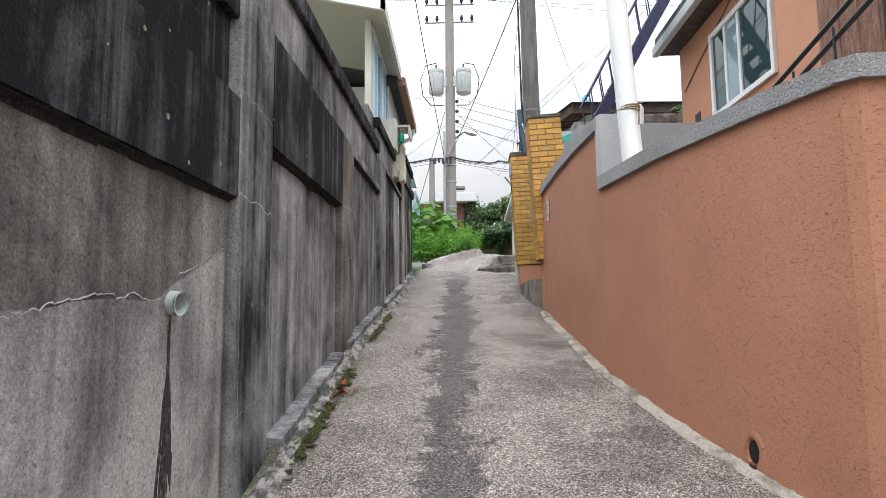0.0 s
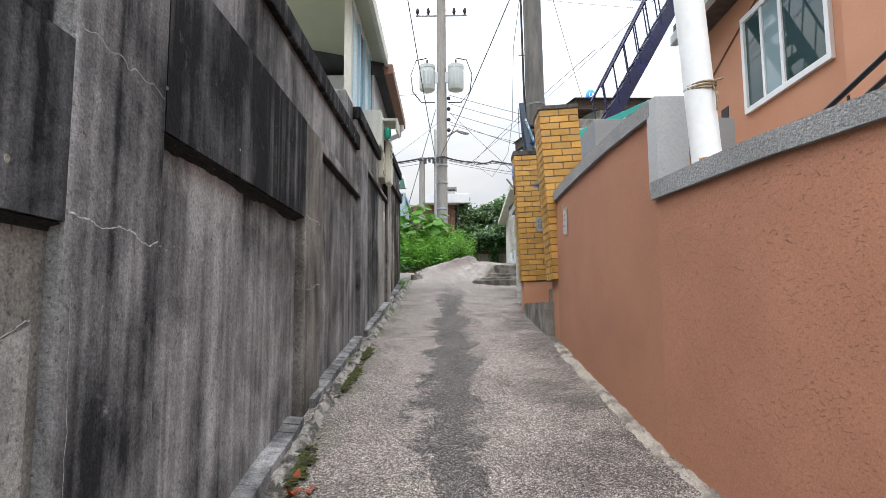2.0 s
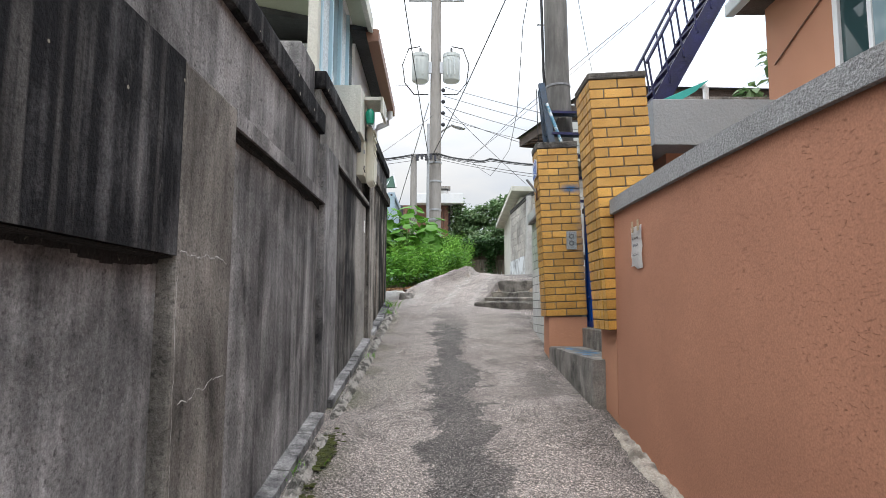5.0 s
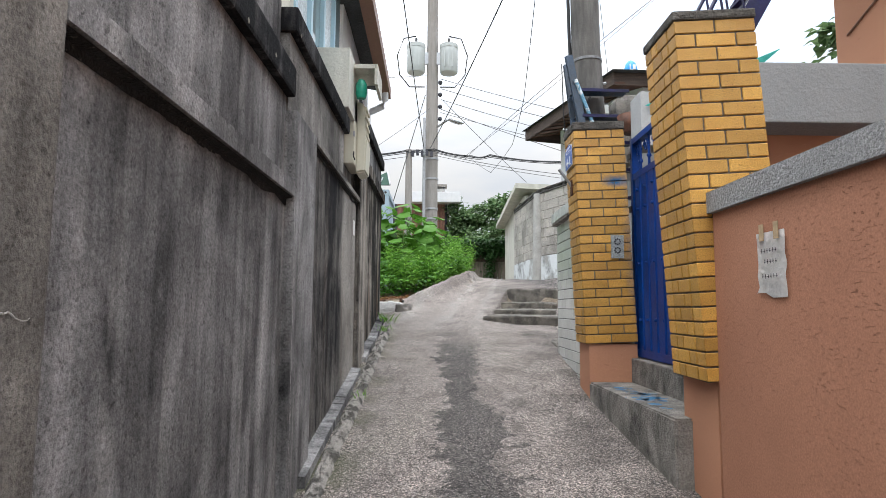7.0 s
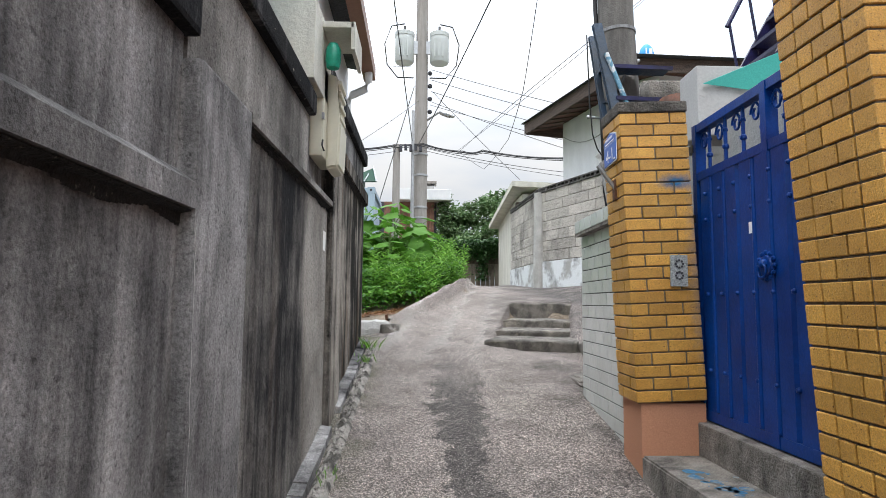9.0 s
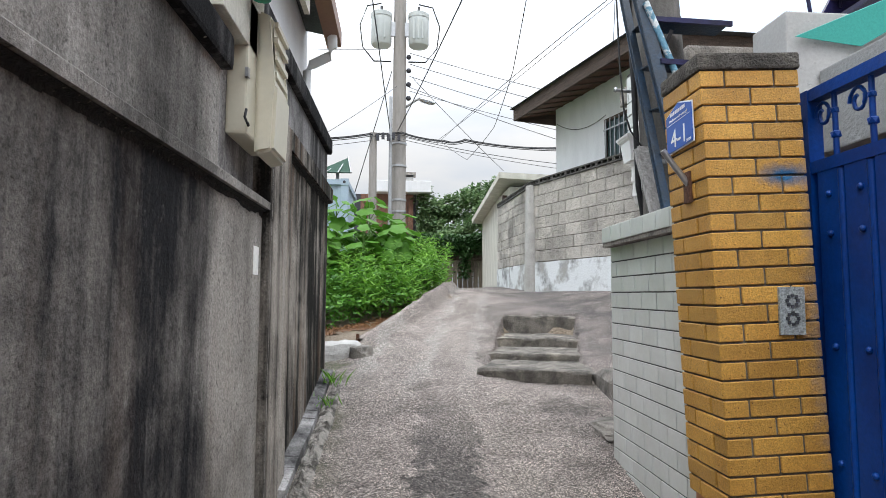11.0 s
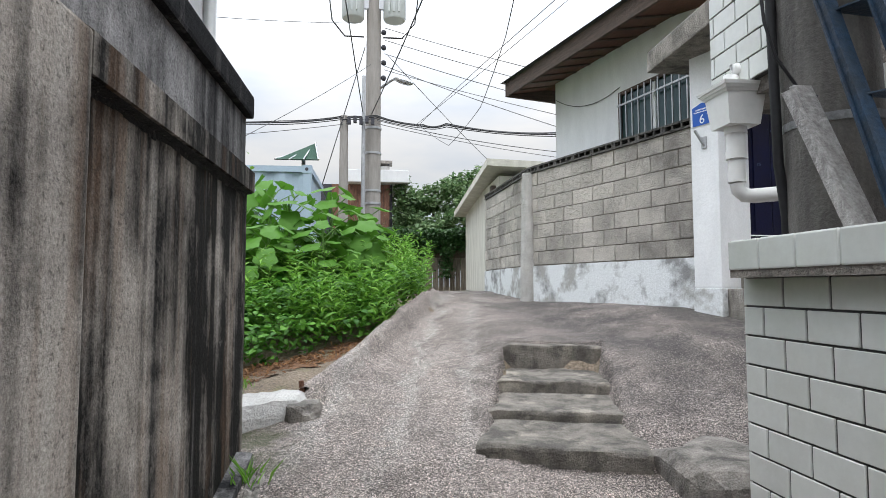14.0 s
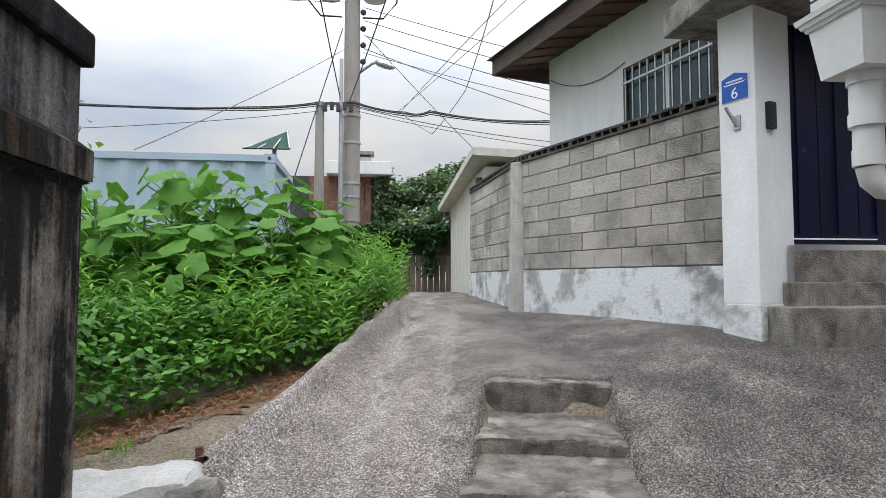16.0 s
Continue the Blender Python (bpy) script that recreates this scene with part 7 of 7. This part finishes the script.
for x in (0.06, 0.48):
    bx("leg", (x, x + 0.06, 32.0, 32.45, 8.95, 9.05), M_INK, chim)

cont = thing("shipping_container", "pale blue corrugated steel shipping container behind the weeds", "container")
CX0, CX1, CY, CZ0, CZ1 = -9.0, -1.45, 21.4, 3.75, 6.45
bm = bmesh.new()
n_rib = 60
prev = None
for i in range(n_rib + 1):
    x = CX0 + (CX1 - CX0 - 0.15) * i / n_rib
    y = CY + (0.04 if (i // 2) % 2 else 0.0)
    cur = [bm.verts.new((x, y, CZ0)), bm.verts.new((x, y, CZ1 - 0.1))]
    if prev:
        bm.faces.new((prev[0], cur[0], cur[1], prev[1]))
    prev = cur
part("corrugated_side", bm, M_CONT, cont)
bx("core", (CX0, CX1 - 0.05, CY + 0.06, CY + 2.4, CZ0, CZ1 - 0.05), M_CONT, cont)
bx("top_rail", (CX0, CX1, CY - 0.03, CY + 0.07, CZ1 - 0.12, CZ1), M_CONT, cont)
bx("corner_post", (CX1 - 0.16, CX1, CY - 0.03, CY + 0.13, CZ0, CZ1), M_CONT, cont)
bx("corner_casting", (CX1 - 0.18, CX1 + 0.01, CY - 0.04, CY + 0.14, CZ1 - 0.14, CZ1 + 0.02), M_CONT, cont)
bm = bmesh.new()
tube(bm, [(CX1 - 0.09, CY - 0.045, CZ1 - 0.06), (CX1 - 0.09, CY - 0.02, CZ1 - 0.06)], 0.035, 10)
part("casting_hole", bm, M_INK, cont)
bx("end_rail", (CX1 - 0.06, CX1 + 0.005, CY, CY + 2.4, CZ1 - 0.12, CZ1), M_CONT, cont)
sheet = thing("roof_sheet", "tilted dark green ribbed sheet on a frame behind the container", "sheet")
bm = bmesh.new()
prism(bm, [(-3.0, 26.0, 7.55), (-1.75, 25.5, 7.45), (-1.93, 26.3, 8.12), (-2.15, 26.8, 8.02)], (0.02, -0.05, 0.02))
part("panel", bm, M_SOLAR, sheet)
for k in range(4):
    a, b = Vector((-3.0, 25.93, 7.56)).lerp(Vector((-1.75, 25.43, 7.46)), k / 3), Vector((-2.15, 26.73, 8.03)).lerp(Vector((-1.93, 26.23, 8.13)), k / 3)
    bm = bmesh.new()
    tube(bm, [a, b], 0.025, 5)
    part("rib", bm, M_STEEL, sheet)
bx("support", (-2.3, -2.2, 26.2, 26.3, 3.6, 7.7), M_STEEL, sheet)

shed = thing("pale_shed", "small pale rendered outhouse with an overhanging flat roof", "outhouse")
bx("wall", (2.35, 6.0, 21.2, 26.0, 3.5, 6.30), M_CREAM, shed)
bm = bmesh.new()
prism(bm, [(2.05, 20.9, 6.45), (6.2, 20.9, 6.30), (6.2, 26.3, 6.0), (2.05, 26.3, 6.05)], (0, 0, 0.14))
part("roof", bm, M_CREAM, shed)
bx("window", (2.33, 2.36, 22.2, 22.6, 5.1, 5.7), M_INK, shed, "small dark window")
bx("vent_hood", (2.25, 2.36, 21.5, 21.7, 5.9, 6.15), M_WOODD, shed)

# ---------------------------------------------------------------- far fence, ivy and trees
fence = thing("board_fence", "weathered grey board fence under overhanging ivy", "fence")
for i in range(16):
    x = -0.2 + 0.17 * i
    bx("board", (x, x + 0.155, 27.0 + 0.01 * (i % 3), 27.03 + 0.01 * (i % 3), 3.75, 5.05 + 0.04 * math.sin(3 * i)), M_FENCE, fence)
bx("rail", (-0.2, 2.6, 27.045, 27.09, 4.6, 4.68), M_FENCE, fence)


def leaf_card(bm, c, size, rng, aspect=2.0, droop=0.0, direction=None):
    """One folded leaf: four triangles with a raised midrib."""
    d = Vector(direction) if direction is not None else Vector((rng.gauss(0, 1), rng.gauss(0, 1), rng.gauss(0, 0.5) - droop))
    if d.length < 1e-3:
        d = Vector((1, 0, 0))
    d.normalize()
    s = d.cross(Vector((rng.gauss(0, 0.3), rng.gauss(0, 0.3), 1))).normalized()
    up = s.cross(d).normalized()
    a = bm.verts.new(c)
    b = bm.verts.new(c + d * size * 0.45 + s * size * 0.5 / aspect * 1.1 + up * size * 0.07)
    e = bm.verts.new(c + d * size * 0.45 - s * size * 0.5 / aspect * 1.1 + up * size * 0.07)
    m = bm.verts.new(c + d * size * 0.5)
    t = bm.verts.new(c + d * size - up * size * 0.12)
    for f in ((a, b, m), (a, m, e), (b, t, m), (m, t, e)):
        bm.faces.new(f)


def ovate_leaf(bm, c, size, rng, aspect=1.3, droop=0.0):
    """A rounded, pointed leaf, folded along its midrib and curling down at the tip."""
    d = Vector((rng.gauss(0, 1), rng.gauss(0, 1), rng.gauss(0, 0.4) - droop))
    d = d.normalized() if d.length > 1e-3 else Vector((1, 0, 0))
    s = d.cross(Vector((rng.gauss(0, 0.35), rng.gauss(0, 0.35), 1))).normalized()
    up = s.cross(d).normalized()
    w = size * 0.5 / aspect

    def at(f, side, lift):
        return bm.verts.new(c + d * size * f + s * w * side + up * size * lift)
    a, m1, m2, t = at(0, 0, 0), at(0.30, 0, 0.0), at(0.64, 0, -0.02), at(1, 0, -0.14)
    b1, e1, b2, e2 = at(0.26, 0.92, 0.06), at(0.26, -0.92, 0.06), at(0.62, 0.74, 0.03), at(0.62, -0.74, 0.03)
    for f in ((a, b1, m1), (a, m1, e1), (m1, b1, b2, m2), (m1, m2, e2, e1), (m2, b2, t), (m2, t, e2)):
        bm.faces.new(f)


def leafy(name, label, category, mat, count, place, size, seed, aspect=2.0, droop=0.0, kind="stuff", parent=None, leaf=leaf_card):
    rng = random.Random(seed)
    b2 = bmesh.new()
    for _ in range(count):
        leaf(b2, Vector(place(rng)), rng.uniform(*size), rng, aspect, droop)
    me = bpy.data.meshes.new(name)
    b2.to_mesh(me)
    b2.free()
    me.materials.append(mat)
    ob = new(name, me)
    if parent is not None:
        ob.parent = parent
        return ob
    return tagged(ob, label, category, kind=kind)


def ivy_place(rng):
    x = rng.uniform(-1.6, 3.0)
    z = 5.0 + 0.75 * rng.random() ** 0.7 + 0.12 * wobble(x, 0, 0, 1.5)
    if rng.random() < 0.12:
        z = 4.3 + 0.8 * rng.random()
        x = rng.choice((-0.1, 0.9, 1.9)) + rng.gauss(0, 0.1)
    return (x, 26.85 + rng.gauss(0, 0.14), z)


leafy("ivy_hedge", "dense dark ivy hanging over the fence", "ivy", M_HEDGE, 9000, ivy_place, (0.06, 0.12), 11, 1.3, 0.6)
bx("ivy_support", (-1.6, 3.0, 26.98, 27.2, 4.9, 5.6), M_BARK, fence, "dark trellis inside the ivy")


def tree(label, x, y, z0, height, spread, seed, leaves=7000):
    rng = random.Random(seed)
    t = thing("tree", label, "tree", group="distant trees")
    b2 = bmesh.new()
    tube(b2, [(x, y, z0), (x + 0.1, y, z0 + height * 0.25), (x, y + 0.1, z0 + height * 0.5)], 0.15, 8, radii=[0.18, 0.13, 0.08])
    clumps = []
    for i in range(26):
        a = rng.uniform(0, 6.28)
        r = spread * math.sqrt(rng.random()) * 0.9
        h = z0 + height * (0.25 + 0.72 * rng.random() * (1 - 0.35 * (r / spread) ** 2))
        c = Vector((x + r * math.cos(a), y + r * 0.7 * math.sin(a), h))
        clumps.append((c, rng.uniform(0.25, 0.5) * spread * 0.55))
        if i % 3 == 0:
            tube(b2, [(x, y, z0 + height * 0.3), Vector((x, y, z0 + height * 0.35)).lerp(c, 0.5) + Vector((0, 0, 0.15)), c], 0.04, 5, radii=[0.07, 0.045, 0.02])
    part("trunk", b2, M_BARK, t)

    def place(r2):
        c, rad = r2.choice(clumps)
        d = Vector((r2.gauss(0, 1), r2.gauss(0, 1), r2.gauss(0, 0.8)))
        d.normalize()
        return c + d * rad * (0.55 + 0.5 * r2.random())
    leafy("crown", "", "", M_LEAFTREE, leaves, place, (0.14, 0.28), seed + 50, 1.8, 0.3, parent=t)
    return t


for i, (x, y, h, s) in enumerate(((1.6, 33, 4.9, 2.2), (4.2, 34, 5.2, 2.4), (7.5, 36, 4.9, 2.6), (3.0, 30.5, 3.7, 1.9), (0.2, 37, 4.6, 2.2), (-3.6, 34, 4.6, 2.0), (10.5, 33, 4.6, 2.6))):
    tree("dark green leafy tree behind the fence", x, y, 3.8, h, s, 20 + i)
tree("small leafy shrub behind the terracotta house", 6.0, 13.2, 4.0, 3.4, 1.0, 40, 2500)
leafy("wall_vine", "green creeper climbing the boarded house's corner", "vine", M_LEAFTREE, 1500, lambda r: (0.75 + r.gauss(0, 0.18), 31.4 + r.gauss(0, 0.1), r.uniform(4.5, 8.2)), (0.1, 0.2), 61, 1.4, 0.5)

# ---------------------------------------------------------------- the weedy garden
def garden_edge(x):
    """Where the weeds begin."""
    return 15.0 + 1.15 * max(-1.9, min(0.9, x + 1.0))


def in_garden(rng, y0=14.9, y1=21.0):
    while True:
        x, y = rng.uniform(-6.5, 1.0), rng.uniform(y0, y1)
        if x < ridge_x(y) - 0.05 - 0.25 * rng.random() and y > garden_edge(x) + 0.2 * wobble(x, y, 0, 2):
            return x, y


def low_place(rng):
    x, y = in_garden(rng, 14.2, 18.8)
    front = smooth01((y - garden_edge(x) + 0.2) / 1.2)
    top = 0.25 + 0.45 * front + 0.10 * wobble(x, y, 2, 1.8)
    return (x, y, soil_z(x, y) + top * math.sqrt(rng.random()))


leafy("low_vines", "dense low leafy creepers at the garden's edge", "weeds", M_LEAFLOW, 36000, low_place, (0.045, 0.095), 71, 1.25, 0.25, leaf=ovate_leaf)


def litter_place(r):
    x = r.uniform(-2.6, 0.0)
    y = 14.85 + 1.15 * (x + 1.0) + r.gauss(0, 0.2)
    x = min(x, ridge_x(y) - 0.12)
    return (x, y, soil_z(x, y) + 0.025 + 0.01 * r.random())


leafy("leaf_litter", "brown dead leaves and stalks strewn over the mulch", "leaf litter", M_LITTER, 1500, litter_place, (0.02, 0.07), 77, 2.6, 0.1)
rng = random.Random(81)
weeds = bmesh.new()
for i in range(1150):
    x, y = in_garden(rng, 15.6, 20.8)
    h = rng.uniform(0.65, 1.25) * (0.8 + 0.2 * wobble(x, y, 4, 0.8)) + 0.10 * max(0, y - 16)
    z = soil_z(x, y)
    lean = Vector((rng.gauss(0, 0.10), rng.gauss(0, 0.10), 0))
    n_leaf = 24
    for k in range(n_leaf):
        f = 0.25 + 0.75 * k / n_leaf
        a = k * 2.4 + i
        c = Vector((x, y, z + h * f)) + lean * f
        d = Vector((math.cos(a), math.sin(a), 0.75 - 0.5 * rng.random()))
        leaf_card(weeds, c, 0.19 * (1.15 - 0.55 * f) * rng.uniform(0.8, 1.25), rng, 5.5, 0, d)
me = bpy.data.meshes.new("tall_weeds")
weeds.to_mesh(me)
weeds.free()
me.materials.append(M_LEAF)
tagged(new("tall_weeds", me), "thicket of tall bright green weeds with narrow leaves", "weeds", kind="stuff")


def broad_leaf(bm, c, size, tilt, yaw, rng):
    """A lobed, cupped, umbrella-like leaf."""
    m = Matrix.Translation(c) @ Matrix.Rotation(yaw, 4, 'Z') @ Matrix.Rotation(tilt, 4, 'Y')
    centre = bm.verts.new(m @ Vector((0, 0, 0)))
    rings = []
    n_v = 20
    for f, dz in ((0.5, 0.03), (1.0, -0.06)):
        ring = []
        for k in range(n_v):
            a = 2 * math.pi * k / n_v
            lob = 1 + 0.16 * math.cos(5 * a) * f - (0.35 if k == 0 else 0.0)
            ring.append(bm.verts.new(m @ Vector((size * f * lob * math.cos(a), size * f * lob * math.sin(a) * 0.92, size * (dz + 0.05 * math.sin(3 * a) * f)))))
        rings.append(ring)
    for k in range(n_v):
        j = (k + 1) % n_v
        bm.faces.new((centre, rings[0][k], rings[0][j])).smooth = True
        bm.faces.new((rings[0][k], rings[1][k], rings[1][j], rings[0][j])).smooth = True


def broad_plant(x, y, height, seed, count=24):
    rng = random.Random(seed)
    p = thing("broad_leaf_plant", "tall plant with broad bright umbrella-like leaves", "plant", group="broad-leaved plants")
    z = soil_z(x, y)
    b2 = bmesh.new()
    tube(b2, [(x, y, z), (x + 0.03, y, z + height * 0.5), (x, y, z + height)], 0.02, 6, radii=[0.028, 0.02, 0.01])
    spots = []
    for k in range(count):
        f = 0.4 + 0.6 * k / (count - 1)
        a = k * 2.4 + seed
        reach = rng.uniform(0.25, 0.55) * (1.2 - 0.6 * f)
        c = Vector((x + reach * math.cos(a), y + reach * math.sin(a), z + height * f + rng.uniform(0, 0.08)))
        tube(b2, [(x, y, z + height * (f - 0.12)), (x + 0.5 * reach * math.cos(a), y + 0.5 * reach * math.sin(a), z + height * (f - 0.02)), c], 0.008, 5)
        spots.append((c, rng.uniform(0.10, 0.24) * (1.15 - 0.35 * f), a))
    part("stem", b2, M_STEM, p)
    for c, s, a in spots:
        b3 = bmesh.new()
        broad_leaf(b3, c, s, rng.uniform(0.15, 1.15), a, rng)
        part("leaf", b3, M_LEAFBIG, p)
    return p


for i, (x, y, h) in enumerate(((-1.9, 17.6, 1.75), (-1.25, 17.3, 1.65), (-0.75, 17.9, 1.75), (-2.6, 17.2, 1.55), (-0.35, 18.3, 1.5), (-1.7, 18.4, 1.9), (-3.2, 17.8, 1.5), (-2.0, 16.9, 1.35), (-1.4, 16.7, 1.2), (-2.9, 16.6, 1.2), (-0.8, 17.2, 1.35), (-3.6, 18.5, 1.7), (-4.5, 18.2, 1.6), (-0.25, 17.6, 1.25), (-2.3, 18.6, 1.85), (-3.9, 17.5, 1.4))):
    broad_plant(x, y, h, 100 + i)
# grass tufts by the walls
def tuft(x, y, z, seed, n_b=26, h=0.16, spread=0.05):
    rng = random.Random(seed)
    b2 = bmesh.new()
    for k in range(n_b):
        a = rng.uniform(0, 6.28)
        d = Vector((math.cos(a) * 0.5, math.sin(a) * 0.5, 1)).normalized()
        leaf_card(b2, Vector((x + rng.gauss(0, spread), y + rng.gauss(0, spread * 1.5), z)), h * rng.uniform(0.5, 1.2), rng, 15, 0, d)
    return solid("grass_tuft", b2, M_LEAF, "small tuft of fresh grass at the wall's foot", "grass", "stuff", "grass tufts")


for i, (x, y, h) in enumerate(((-0.84, 2.72, 0.30), (-0.83, 2.85, 0.35), (-0.72, 12.3, 0.12), (-0.74, 12.75, 0.16), (-0.7, 9.9, 0.08), (-0.73, 7.2, 0.08), (-1.1, 14.2, 0.10), (-1.5, 14.4, 0.12))):
    tuft(x, y, (soil_z(x, y) if y > 13.5 else ramp_z(y)) - 0.01, 200 + i, h=h)
leafy("fallen_leaves", "few dry reddish leaves and twigs on the lane", "leaves", M_LEAFDRY, 14, lambda r: (-0.55 + r.gauss(0, 0.05), 4.75 + r.gauss(0, 0.1), ramp_z(4.75) + 0.03), (0.05, 0.09), 91, 2.2)
leafy("trailing_vine", "thin green creeper hanging over the wall's end", "vine", M_LEAF, 60, lambda r: (-1.0 + r.gauss(0, 0.05), 13.25 + r.gauss(0, 0.04), r.uniform(4.55, 5.0)), (0.03, 0.06), 93, 1.4, 0.8)
